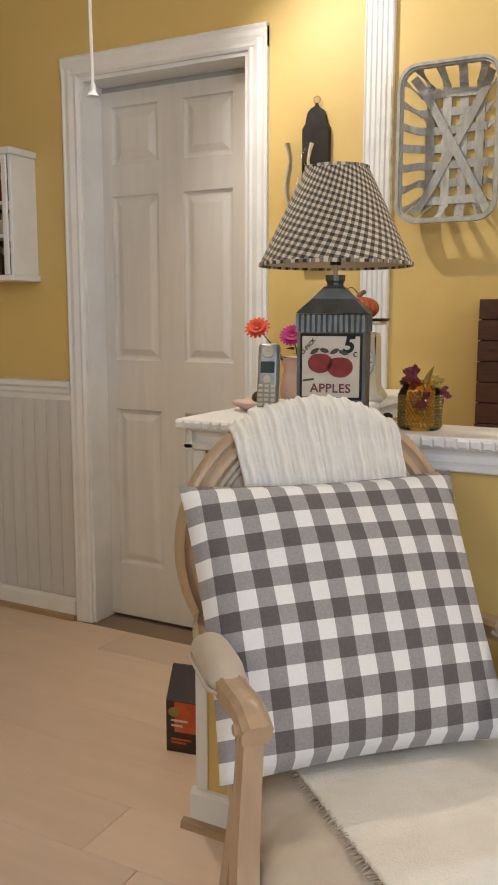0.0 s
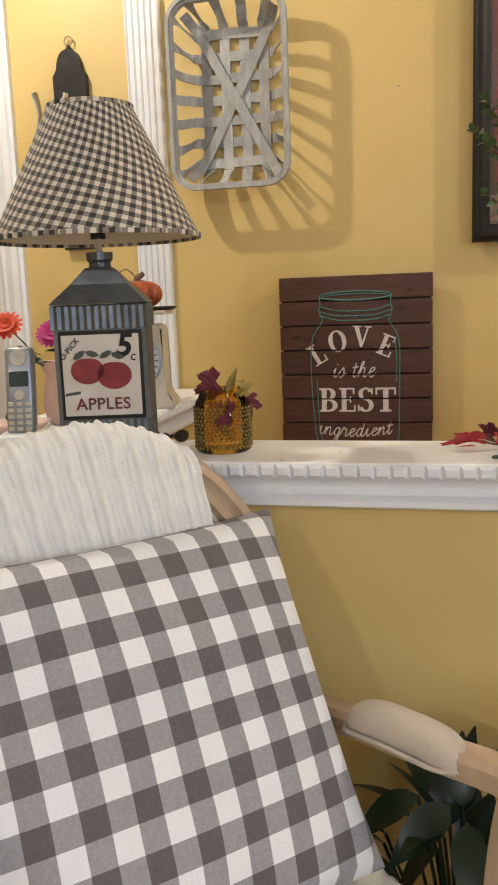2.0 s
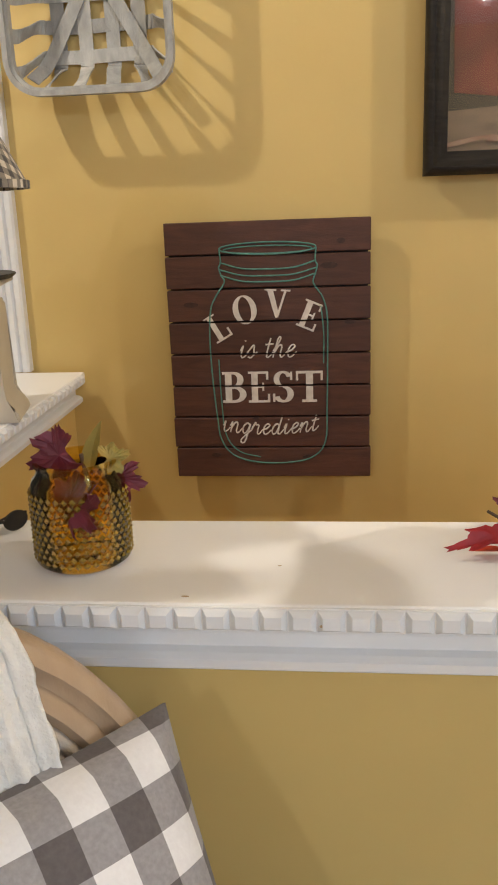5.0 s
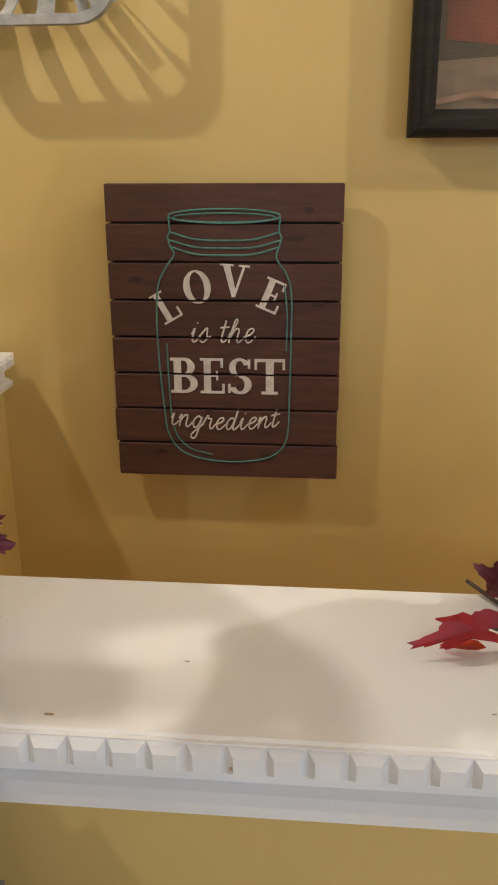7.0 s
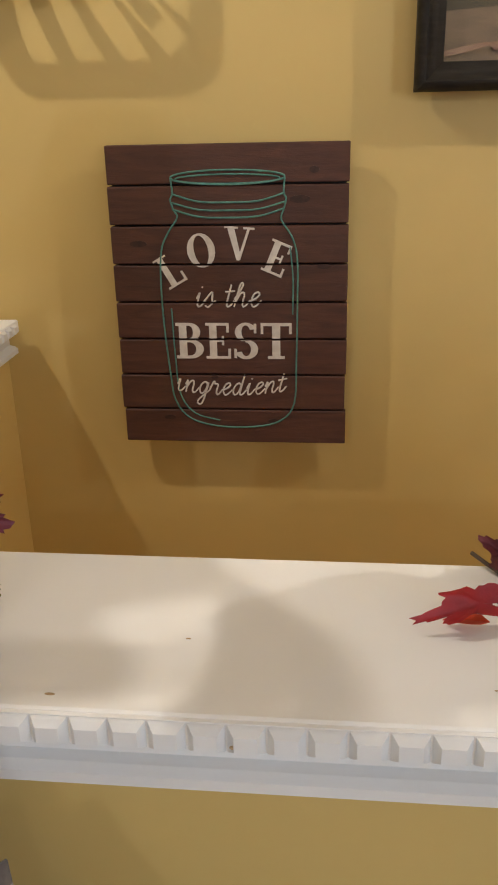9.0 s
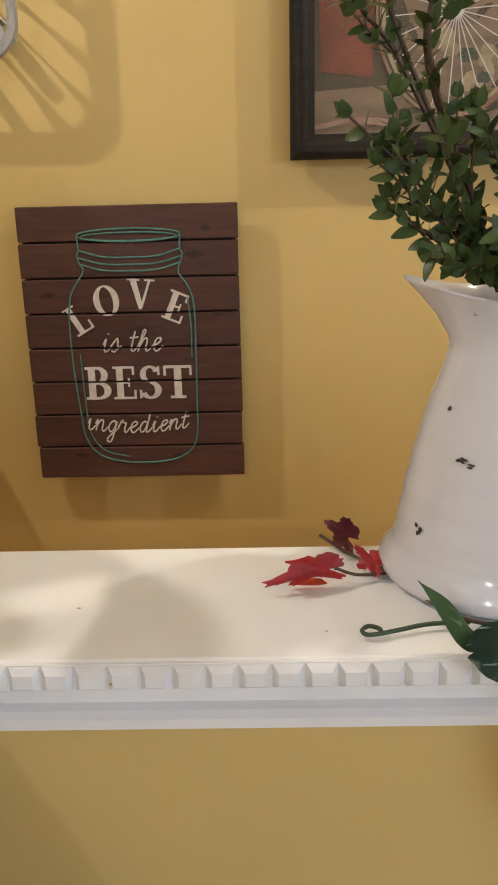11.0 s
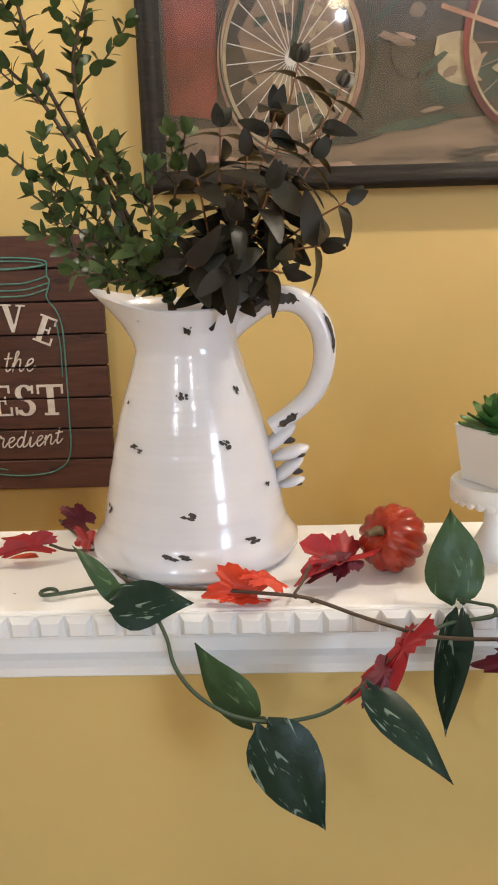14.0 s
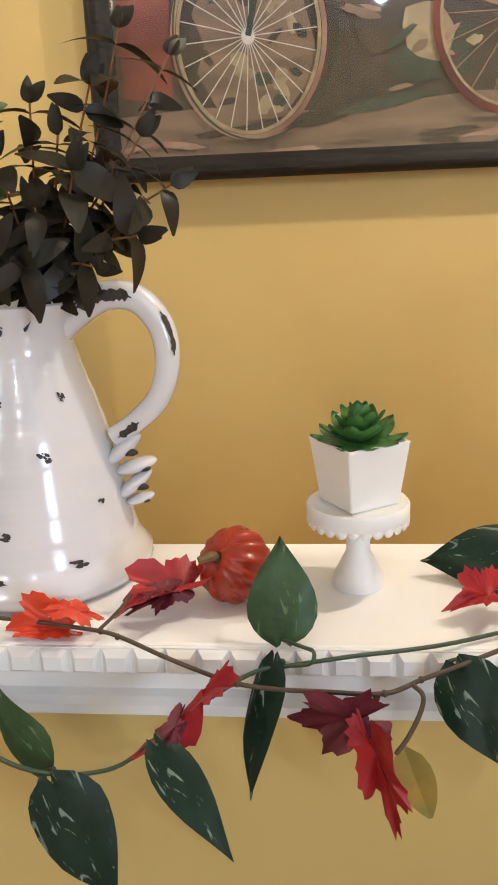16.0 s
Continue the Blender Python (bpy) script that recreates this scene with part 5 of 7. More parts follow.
    script = {
        "i": (0.52, [[(0.0, 0.55), (0.10, 0.98), (0.10, 0.28), (0.20, 0.03), (0.36, 0.12), (0.52, 0.45)], [(0.16, 1.32), (0.18, 1.38)]]),
        "s": (0.60, [[(-0.05, 0.40), (0.26, 1.0), (0.34, 0.65), (0.40, 0.28), (0.24, 0.0), (0.04, 0.12)], [(0.38, 0.18), (0.60, 0.45)]]),
        "t": (0.50, [[(0.12, 1.52), (0.11, 0.30), (0.20, 0.03), (0.36, 0.12), (0.50, 0.42)], [(-0.12, 1.02), (0.40, 1.08)]]),
        "h": (0.90, [[(0.0, 0.5), (0.26, 1.35), (0.22, 1.62), (0.11, 1.40), (0.08, 0.0)], [(0.08, 0.35), (0.25, 0.88), (0.42, 0.98), (0.50, 0.75), (0.50, 0.25), (0.60, 0.03), (0.74, 0.12), (0.90, 0.45)]]),
        "e": (0.64, [[(0.0, 0.42), (0.30, 0.58), (0.44, 0.85), (0.31, 1.0), (0.12, 0.85), (0.08, 0.42), (0.20, 0.06), (0.40, 0.06), (0.64, 0.45)]]),
        "n": (0.84, [[(-0.02, 0.6), (0.07, 0.98), (0.09, 0.02)], [(0.09, 0.45), (0.25, 0.90), (0.40, 0.98), (0.47, 0.72), (0.47, 0.25), (0.56, 0.03), (0.70, 0.12), (0.84, 0.45)]]),
        "g": (0.74, [[(0.50, 0.82), (0.30, 1.0), (0.10, 0.75), (0.08, 0.30), (0.22, 0.03), (0.40, 0.20), (0.50, 0.85)], [(0.52, 0.95), (0.50, 0.0), (0.43, -0.72), (0.26, -0.88), (0.12, -0.66), (0.32, -0.22), (0.74, 0.42)]]),
        "r": (0.74, [[(-0.05, 0.45), (0.12, 1.10), (0.20, 0.88), (0.40, 0.86), (0.40, 0.28), (0.50, 0.03), (0.62, 0.12), (0.74, 0.45)]]),
        "d": (0.90, [[(0.50, 0.82), (0.30, 1.0), (0.10, 0.75), (0.08, 0.30), (0.22, 0.03), (0.40, 0.20), (0.50, 0.85)], [(0.54, 1.75), (0.52, 0.25), (0.62, 0.03), (0.75, 0.12), (0.90, 0.45)]]),
    }

    def script_word(word, u, v, height, width, sag=0.0, slant=0.28, r=0.0017):
        """Joined brush letters along a baseline that sags in the middle."""
        total = sum(script[ch][0] if ch != " " else 0.55 for ch in word)
        pen = 0.0
        xm, zm = at(u, v)
        for ch in word:
            if ch == " ":
                pen += 0.55
                continue
            bm = bmesh.new()
            for stroke in script[ch][1]:
                pts = []
                for px, pz in stroke:
                    f = (pen + px) / total - 0.5
                    pts.append(Vector((xm + f * width + slant * pz * height, y, zm + pz * height - sag * (1 - 4 * f * f))))
                tube(pts, r, r * 0.8, n=5, steps=4, bm=bm)
            part("letter", gapped(bm), M_CREAMPAINT, s, "cream script letter " + ch)
            pen += script[ch][0]

    script_word("is the", 0.488, 0.515, 0.0240, 0.106)
    script_word("ingredient", 0.490, 0.806, 0.0210, 0.184, 0.008)

    def line(pts, r=0.0015, closed=False):
        path = [Vector((*at(u, v), 0)) for u, v in pts]
        path = [Vector((p.x, y, p.y)) for p in path]
        return tube(path, r, n=5, steps=5, closed=closed)
    k = 26
    part("jar_line", line([(0.505 + 0.235 * math.cos(2 * math.pi * i / k), 0.103 + 0.022 * math.sin(2 * math.pi * i / k)) for i in range(k + 1)]), M_TEAL, s, "teal painted jar outline")
    part("jar_line", line([(0.505 + 0.215 * math.cos(2 * math.pi * i / k), 0.108 + 0.014 * math.sin(2 * math.pi * i / k)) for i in range(k + 1)], 0.0013), M_TEAL, s)
    for v, c in ((0.158, 0.018), (0.185, 0.016), (0.205, 0.018)):
        part("jar_line", line([(0.27, v - 0.006), (0.38, v + c), (0.505, v + c * 1.2), (0.63, v + c), (0.74, v - 0.006)], 0.0015), M_TEAL, s)
    part("jar_line", line([(0.27, 0.105), (0.275, 0.15), (0.265, 0.17), (0.275, 0.20), (0.29, 0.225), (0.25, 0.27), (0.215, 0.33), (0.205, 0.45), (0.21, 0.60), (0.225, 0.75), (0.24, 0.84), (0.30, 0.905), (0.42, 0.935), (0.58, 0.938), (0.71, 0.915), (0.775, 0.85), (0.785, 0.70), (0.79, 0.50), (0.79, 0.36), (0.77, 0.29), (0.725, 0.235), (0.735, 0.20), (0.745, 0.17), (0.735, 0.15), (0.74, 0.105)]), M_TEAL, s)
    part("jar_line", line([(0.245, 0.52), (0.25, 0.68), (0.265, 0.82), (0.33, 0.89), (0.44, 0.915)], 0.0013), M_TEAL, s)
    part("jar_line", line([(0.76, 0.32), (0.772, 0.42), (0.77, 0.54)], 0.0013), M_TEAL, s)


wall_sign()

# framed print of bicycles under glass
M_PRINT = material("brown_print", (0.095, 0.062, 0.040), 0.6, second=(0.030, 0.025, 0.018), scale=7, amount=0.2, distort=1.5)
M_PGROUND = material("print_ground", (0.30, 0.19, 0.12), 0.6, second=(0.12, 0.075, 0.05), scale=9, amount=0.3, stretch=(1, 1, 4))
M_PRED = material("print_red", (0.30, 0.06, 0.035), 0.6, second=(0.10, 0.02, 0.015), scale=8)
M_PCREAM = material("print_cream", (0.50, 0.39, 0.23), 0.6, second=(0.24, 0.16, 0.09), scale=30, amount=0.25, distort=1.0)
M_PRIM = material("print_rim", (0.44, 0.29, 0.20), 0.6, second=(0.24, 0.10, 0.06), scale=12)
M_PGREEN = material("print_green", (0.060, 0.080, 0.052), 0.6, second=(0.028, 0.040, 0.028), scale=14)
M_PANE = glass_material("picture_glass", (1, 1, 1), 0.02)


def picture():
    x0, x1, z0, z1, yf = 0.108, 1.06, 1.325, 1.98, 2.606
    p = thing("framed_picture", pose(0, 0, 0), "black framed bicycle print under glass on the yellow wall", "picture")
    fr = [(0.0, 0.0), (0.0, 0.026), (0.006, 0.032), (0.014, 0.032), (0.018, 0.026), (0.026, 0.024), (0.032, 0.018), (0.040, 0.014), (0.040, 0.0)]
    yb = WALL_Y - 0.016
    for name, a, b, place in (("bottom", x0, x1, lambda u, v, w: (w, yb - v, z0 + u)), ("top", x0, x1, lambda u, v, w: (w, yb - v, z1 - u)),
                              ("left", z0, z1, lambda u, v, w: (x0 + u, yb - v, w)), ("right", z0, z1, lambda u, v, w: (x1 - u, yb - v, w))):
        bm = bmesh.new()
        lo = [bm.verts.new(place(u, v * 1.15, a + u)) for u, v in fr]
        hi = [bm.verts.new(place(u, v * 1.15, b - u)) for u, v in fr]
        for i in range(len(fr)):
            j = (i + 1) % len(fr)
            bm.faces.new((lo[i], lo[j], hi[j], hi[i]))
        bm.faces.new(lo[::-1])
        bm.faces.new(hi)
        part("frame_rail", bm, M_FRAME, p, "worn black frame moulding", True, 50)
    part("backing", box(x0 + 0.012, x1 - 0.012, yb + 0.001, WALL_Y - 0.001, z0 + 0.012, z1 - 0.012), M_BLACK, p)
    pr = part("print", box(x0 + 0.030, x1 - 0.030, yb - 0.008, yb - 0.004, z0 + 0.030, z1 - 0.030), M_PRINT, p, "brown bicycle print")
    lay = [yb - 0.0085]

    def flat(outline, mat, step=0.0003):
        lay[0] -= step
        bm = bmesh.new()
        bm.faces.new([bm.verts.new((u, lay[0], v)) for u, v in outline])
        part("shape", bm, mat, pr)

    def ellipse(cx, cz, rx, rz, n=40, a0=0.0, a1=6.2832):
        return [(cx + rx * math.cos(a0 + (a1 - a0) * i / n), cz + rz * math.sin(a0 + (a1 - a0) * i / n)) for i in range(n)]

    def hoop(cx, cz, rx, rz, w, mat, n=56):
        lay[0] -= 0.0003
        bm = bmesh.new()
        o = [bm.verts.new((u, lay[0], v)) for u, v in ellipse(cx, cz, rx, rz, n)]
        q = [bm.verts.new((u, lay[0], v)) for u, v in ellipse(cx, cz, rx - w, rz - w, n)]
        for i in range(n):
            j = (i + 1) % n
            bm.faces.new((o[i], o[j], q[j], q[i]))
        part("shape", bm, mat, pr)

    def bar(ax, az, bx, bz, w, mat):
        d = Vector((bx - ax, bz - az)).normalized()
        nx, nz = -d.y * w / 2, d.x * w / 2
        flat([(ax + nx, az + nz), (bx + nx, bz + nz), (bx - nx, bz - nz), (ax - nx, az - nz)], mat, 0.00001)
    flat([(x0 + 0.031, z0 + 0.031), (x1 - 0.031, z0 + 0.031), (x1 - 0.031, 1.43), (0.75, 1.445), (0.50, 1.425), (0.30, 1.44), (x0 + 0.031, 1.43)], M_PGROUND)
    flat([(x0 + 0.050, 1.46), (0.242, 1.45), (0.250, 1.90), (x0 + 0.040, 1.90)], M_PRED)
    rnd = random.Random(41)

    def daub(cx, cz, sx, sz, turn, mat):
        """An uneven brush daub of paint."""
        c, q = math.cos(turn), math.sin(turn)
        pts = []
        for i in range(14):
            a = 2 * math.pi * i / 14
            u, v = sx * math.cos(a) * rnd.uniform(0.7, 1.1), sz * math.sin(a) * rnd.uniform(0.6, 1.1)
            pts.append((cx + c * u - q * v, cz + q * u + c * v))
        flat(pts, mat, 0.00006)
    daub(0.385, 1.535, 0.112, 0.140, 0, M_PGROUND)
    for k in range(22):
        a, f = rnd.uniform(0, 6.283), rnd.uniform(0.1, 0.95) ** 0.6
        daub(0.38 + 0.085 * f * math.cos(a), 1.535 + 0.11 * f * math.sin(a), rnd.uniform(0.008, 0.022), rnd.uniform(0.006, 0.014), rnd.uniform(0, 3), (M_PCREAM, M_PCREAM, M_PRINT, M_PGREEN)[k % 4])
    daub(0.45, 1.412, 0.120, 0.012, 0.10, M_PRINT)
    daub(0.60, 1.435, 0.090, 0.010, 0.16, M_PGREEN)
    daub(0.32, 1.398, 0.060, 0.007, 0.05, M_PRINT)
    daub(0.68, 1.500, 0.080, 0.050, 0.3, M_PGREEN)
    daub(0.66, 1.540, 0.045, 0.050, 0.2, M_PCREAM)
    daub(0.575, 1.55, 0.030, 0.055, 0.1, M_PRINT)
    for k in range(44):
        daub(rnd.uniform(0.53, 0.98), rnd.uniform(1.43, 1.68), rnd.uniform(0.008, 0.038), rnd.uniform(0.004, 0.014), rnd.uniform(-0.6, 1.4), (M_PGREEN, M_PRINT, M_PCREAM, M_PGROUND, M_PRINT, M_PRIM)[k % 6])
    for k in range(16):
        daub(rnd.uniform(0.15, 1.0), rnd.uniform(1.365, 1.43), rnd.uniform(0.02, 0.07), rnd.uniform(0.003, 0.007), rnd.uniform(-0.1, 0.2), (M_PGROUND, M_PRINT, M_PRIM)[k % 3])
    for k in range(26):
        a = 2 * math.pi * k / 26 + 0.05
        bar(0.373, 1.545, 0.373 + 0.112 * math.cos(a), 1.545 + 0.145 * math.sin(a), 0.0016, M_CREAMPAINT)
    hoop(0.373, 1.545, 0.128, 0.160, 0.008, M_PRIM)
    hoop(0.373, 1.545, 0.119, 0.151, 0.006, M_PCREAM)
    hoop(0.384, 1.552, 0.136, 0.168, 0.003, M_PGREEN)
    flat(ellipse(0.373, 1.545, 0.011, 0.013, 20), M_CREAMPAINT)
    bar(0.373, 1.545, 0.43, 1.80, 0.010, M_PGREEN)
    bar(0.43, 1.80, 0.66, 1.72, 0.010, M_PGREEN)
    bar(0.66, 1.72, 0.52, 1.60, 0.008, M_PGREEN)
    hoop(0.800, 1.560, 0.132, 0.155, 0.011, M_PRED)
    hoop(0.800, 1.560, 0.120, 0.143, 0.004, M_PCREAM)
    for k in range(20):
        a = 2 * math.pi * k / 20
        bar(0.800, 1.560, 0.800 + 0.116 * math.cos(a), 1.560 + 0.139 * math.sin(a), 0.0014, M_PRIM)
    bar(0.63, 1.62, 0.80, 1.56, 0.008, M_PRIM)
    gl = part("glass", box(x0 + 0.034, x1 - 0.034, yb - 0.0165, yb - 0.0145, z0 + 0.034, z1 - 0.034), M_PANE, p, "clear picture glass")
    gl.visible_shadow = False


picture()

nail = part("nail", lathe([(0.0001, 0.0), (0.0028, 0.0), (0.002, 0.002), (0.0001, 0.003)], 10), M_OAK)
nail.matrix_world = pose(-0.063, WALL_Y, 1.698, 90, 0, 0)
tagged(nail, "small dark nail in the yellow wall", "nail")


def wall_cabinet():
    x0, x1, yf, z0, z1 = -2.54, -2.064, 2.525, 1.352, 1.797
    c = thing("wall_cabinet", pose(0, 0, 0), "white open-fronted wall cabinet filled with dark jars", "wall cabinet")
    for a, b in ((x0, x0 + 0.016), (x1 - 0.016, x1)):
        part("side", box(a, b, yf, WALL_Y, z0 + 0.01, z1, 0.002), M_TRIM, c)
    part("top", box(x0 - 0.01, x1 + 0.008, yf - 0.012, WALL_Y, z1, z1 + 0.026, 0.006, 2), M_TRIM, c)
    part("bottom", box(x0 - 0.012, x1 + 0.010, yf - 0.014, WALL_Y, z0 - 0.012, z0 + 0.010, 0.003), M_TRIM, c)
    # near-black back paints in the shade inside the white cabinet
    part("back", box(x0 + 0.016, x1 - 0.016, WALL_Y - 0.008, WALL_Y, z0 + 0.01, z1), M_DARK, c)
    for z in (1.50, 1.62):
        part("shelf", box(x0 + 0.016, x1 - 0.016, yf + 0.004, WALL_Y - 0.008, z, z + 0.012), M_TRIM, c)
    part("face_frame", box(x1 - 0.04, x1 - 0.0163, yf - 0.010, yf - 0.0005, z0 + 0.011, z1 - 0.001, 0.002), M_TRIM, c)
    for k, (bx, z, h, mt) in enumerate(((x1 - 0.085, 1.355, 0.11, M_BLACK), (x1 - 0.15, 1.355, 0.12, M_STEM), (x1 - 0.085, 1.512, 0.08, M_LABEL), (x1 - 0.15, 1.512, 0.09, M_BLACK), (x1 - 0.09, 1.632, 0.11, M_MAROON), (x1 - 0.16, 1.632, 0.12, M_BLACK))):
        j = thing("spice_jar", pose(bx, 2.59, z), "dark lidded jar on a white wall cabinet shelf", "jar", "jars in the wall cabinet")
        part("body", lathe([(0.001, 0.0), (0.028, 0.0), (0.030, 0.004), (0.030, h * 0.7), (0.022, h * 0.78), (0.001, h * 0.78)], 20), mt, j, smooth=True)
        part("lid", lathe([(0.024, h * 0.781), (0.024, h), (0.001, h + 0.001)], 20), M_SILVER, j)


wall_cabinet()


# ---- ceiling lights ----
M_BELL = glow_material("lit_bell_glass", (1.0, 0.84, 0.58), 5.0)


def ceiling_light(x, y, chain=False):
    c = thing("ceiling_light", pose(x, y, 0), "ceiling light with lit bell-shaped glass shades", "ceiling light", "ceiling lights")
    part("canopy", lathe([(0.001, ROOM_H), (0.065, ROOM_H), (0.060, ROOM_H - 0.02), (0.030, ROOM_H - 0.05), (0.001, ROOM_H - 0.051)], 24), M_OAK, c)
    part("body", lathe([(0.001, ROOM_H - 0.049), (0.022, ROOM_H - 0.05), (0.028, ROOM_H - 0.10), (0.020, ROOM_H - 0.15), (0.001, ROOM_H - 0.155)], 20), M_OAK, c, smooth=True)
    for k in range(3):
        a = 2 * math.pi * k / 3 + 0.5
        d = Vector((math.cos(a), math.sin(a), 0))
        part("arm", tube([d * 0.02 + Vector((0, 0, ROOM_H - 0.08)), d * 0.08 + Vector((0, 0, ROOM_H - 0.06)), d * 0.115 + Vector((0, 0, ROOM_H - 0.075))], 0.007), M_OAK, c)
        bm = lathe([(0.016, 0.055), (0.024, 0.045), (0.030, 0.02), (0.045, -0.02), (0.062, -0.045)], 24)
        bm.transform(Matrix.Translation(d * 0.125 + Vector((0, 0, ROOM_H - 0.13))) @ Matrix.Rotation(radians(28), 4, Vector((-d.y, d.x, 0))))
        part("bell_shade", bm, M_BELL, c, "lit frosted glass bell", True, 80)
    if chain:
        part("pull_chain", tube([(-0.125, 0, ROOM_H - 0.08), (-0.130, 0, 2.2), (-0.133, 0, 2.0), (-0.130, 0, 1.80)], 0.0045, n=6), M_WHITEPLASTER, c, "white pull cord")
        part("pull_bell", lathe([(0.001, 1.812), (0.007, 1.810), (0.009, 1.790), (0.016, 1.778), (0.001, 1.777)], 16, -0.13, 0), M_WHITEPLASTER, c, "white cord end")


for i, (kx, ky, kz, kw) in enumerate(KITS):
    ceiling_light(kx, ky, i == 0)


# ---- pitcher and its greenery ----
PX, PY, PZ = 0.249, 1.797, LEDGE_Z + 0.0005
PITCH = [(0.001, 0.004), (0.082, 0.0), (0.093, 0.003), (0.0975, 0.009), (0.0970, 0.015), (0.091, 0.022), (0.0865, 0.030), (0.0835, 0.045), (0.078, 0.075), (0.0715, 0.105), (0.064, 0.135), (0.056, 0.160), (0.0505, 0.176), (0.0495, 0.180), (0.0485, 0.185), (0.0475, 0.188), (0.0460, 0.192), (0.0452, 0.200), (0.0470, 0.214), (0.0520, 0.226), (0.0560, 0.233), (0.0575, 0.2355), (0.0560, 0.2370), (0.0530, 0.2345), (0.0490, 0.226), (0.0430, 0.210), (0.0420, 0.195), (0.0450, 0.185), (0.060, 0.13), (0.075, 0.06), (0.001, 0.03)]


def pitch_r(z):
    for (ra, za), (rb, zb) in zip(PITCH[1:20], PITCH[2:21]):
        if za <= z <= zb:
            return ra + (rb - ra) * (z - za) / max(1e-6, zb - za)
    return 0.05


def pitcher():
    p = thing("pitcher", pose(PX, PY, PZ), "tall distressed white ceramic pitcher holding artificial greenery", "pitcher")
    rows = [q for q in PITCH if q[1] < 0.030 and q in PITCH[:8]]
    for k in range(60):
        z = 0.030 + 0.146 * k / 59
        rows.append((pitch_r(z) + 0.00010 * math.sin(z * 900) + 0.00018 * math.sin(z * 260), z))
    rows += PITCH[13:]
    bm = lathe(rows, 64)
    for v in bm.verts:
        f = max(0, (v.co.z - 0.190) / 0.047)
        if f > 0:
            side = max(0, -v.co.x / max(1e-4, math.hypot(v.co.x, v.co.y))) ** 3
            v.co.x -= 0.028 * side * f ** 1.3
            v.co.y *= 1 - 0.35 * side * f
            v.co.z += 0.010 * side * f ** 2 - 0.005 * f * (1 - side)
    body = part("body", bm, M_CERAMIC, p, "white crackled glaze with ridges", True, 60)
    path = smooth_path([(0.030, 0, 0.202), (0.048, 0, 0.218), (0.075, 0, 0.233), (0.102, 0, 0.230), (0.120, 0, 0.208), (0.123, 0, 0.178), (0.114, 0, 0.150), (0.094, 0, 0.130), (0.074, 0, 0.117)], 6)
    n = len(path)
    part("handle", sweep(path, [(0.0105 * math.cos(t), 0.0120 * math.sin(t)) for t in [2 * math.pi * k / 14 for k in range(14)]], up=(0, 1, 0), scales=[1.25 - 0.45 * (i / n) for i in range(n)]), M_CERAMIC, p, "looped ceramic handle", True, 70)
    for k, (sx, sz, r) in enumerate(((0.080, 0.106, 0.0135), (0.091, 0.092, 0.0120), (0.088, 0.076, 0.0125), (0.092, 0.063, 0.0085))):
        bm = bmesh.new()
        bmesh.ops.create_uvsphere(bm, u_segments=16, v_segments=10, radius=r, matrix=Matrix.Translation((sx, 0, sz)) @ Matrix.Rotation(radians(-38 + 22 * (k % 2)), 4, "Y") @ Matrix.Diagonal((1.55, 1.15, 0.50, 1)))
        part("scroll", bm, M_CERAMIC, p, smooth=True, angle=80)
        bm = bmesh.new()
        bmesh.ops.create_uvsphere(bm, u_segments=8, v_segments=6, radius=r * 0.42, matrix=Matrix.Translation((sx + r * 0.62, -r * 0.70, sz)) @ Matrix.Diagonal((1.3, 0.6, 0.6, 1)))
        part("chip", bm, M_CHIP, p)
    rnd = random.Random(9)
    bm = bmesh.new()
    for ang, z, w, h in ((-84, 0.214, 0.010, 0.010), (-93, 0.160, 0.009, 0.008), (-129, 0.115, 0.010, 0.005), (-88, 0.060, 0.010, 0.006), (-96, 0.026, 0.015, 0.007), (-50, 0.033, 0.012, 0.008), (-40, 0.160, 0.006, 0.009), (-150, 0.150, 0.004, 0.006), (-152, 0.055, 0.005, 0.008), (-60, 0.118, 0.008, 0.007), (-28, 0.075, 0.006, 0.005), (-140, 0.222, 0.012, 0.005)):
        a0 = radians(ang)
        m = 11
        for blob in range(9):
            ac, zc = a0 + rnd.gauss(0, 0.27) * w / 0.065, z + rnd.gauss(0, 0.25) * h
            sc = rnd.uniform(0.12, 0.34)
            core = bm.verts.new(((pitch_r(zc) + 0.0009) * math.cos(ac), (pitch_r(zc) + 0.0009) * math.sin(ac), zc))
            ring = []
            for i in range(m):
                t = 2 * math.pi * i / m
                rr = rnd.uniform(0.55, 1.0) * sc
                a, z2 = ac + rr * w * math.cos(t + 0.3) / 0.065, zc + rr * h * math.sin(t)
                r = pitch_r(z2) + (0.0008 if z2 < 0.19 else 0.0022)
                ring.append(bm.verts.new((r * math.cos(a), r * math.sin(a), z2)))
            for i in range(m):
                bm.faces.new((core, ring[i], ring[(i + 1) % m]))
    tagged(part("glaze_wear", bm, M_CHIP, p), kind="stuff")
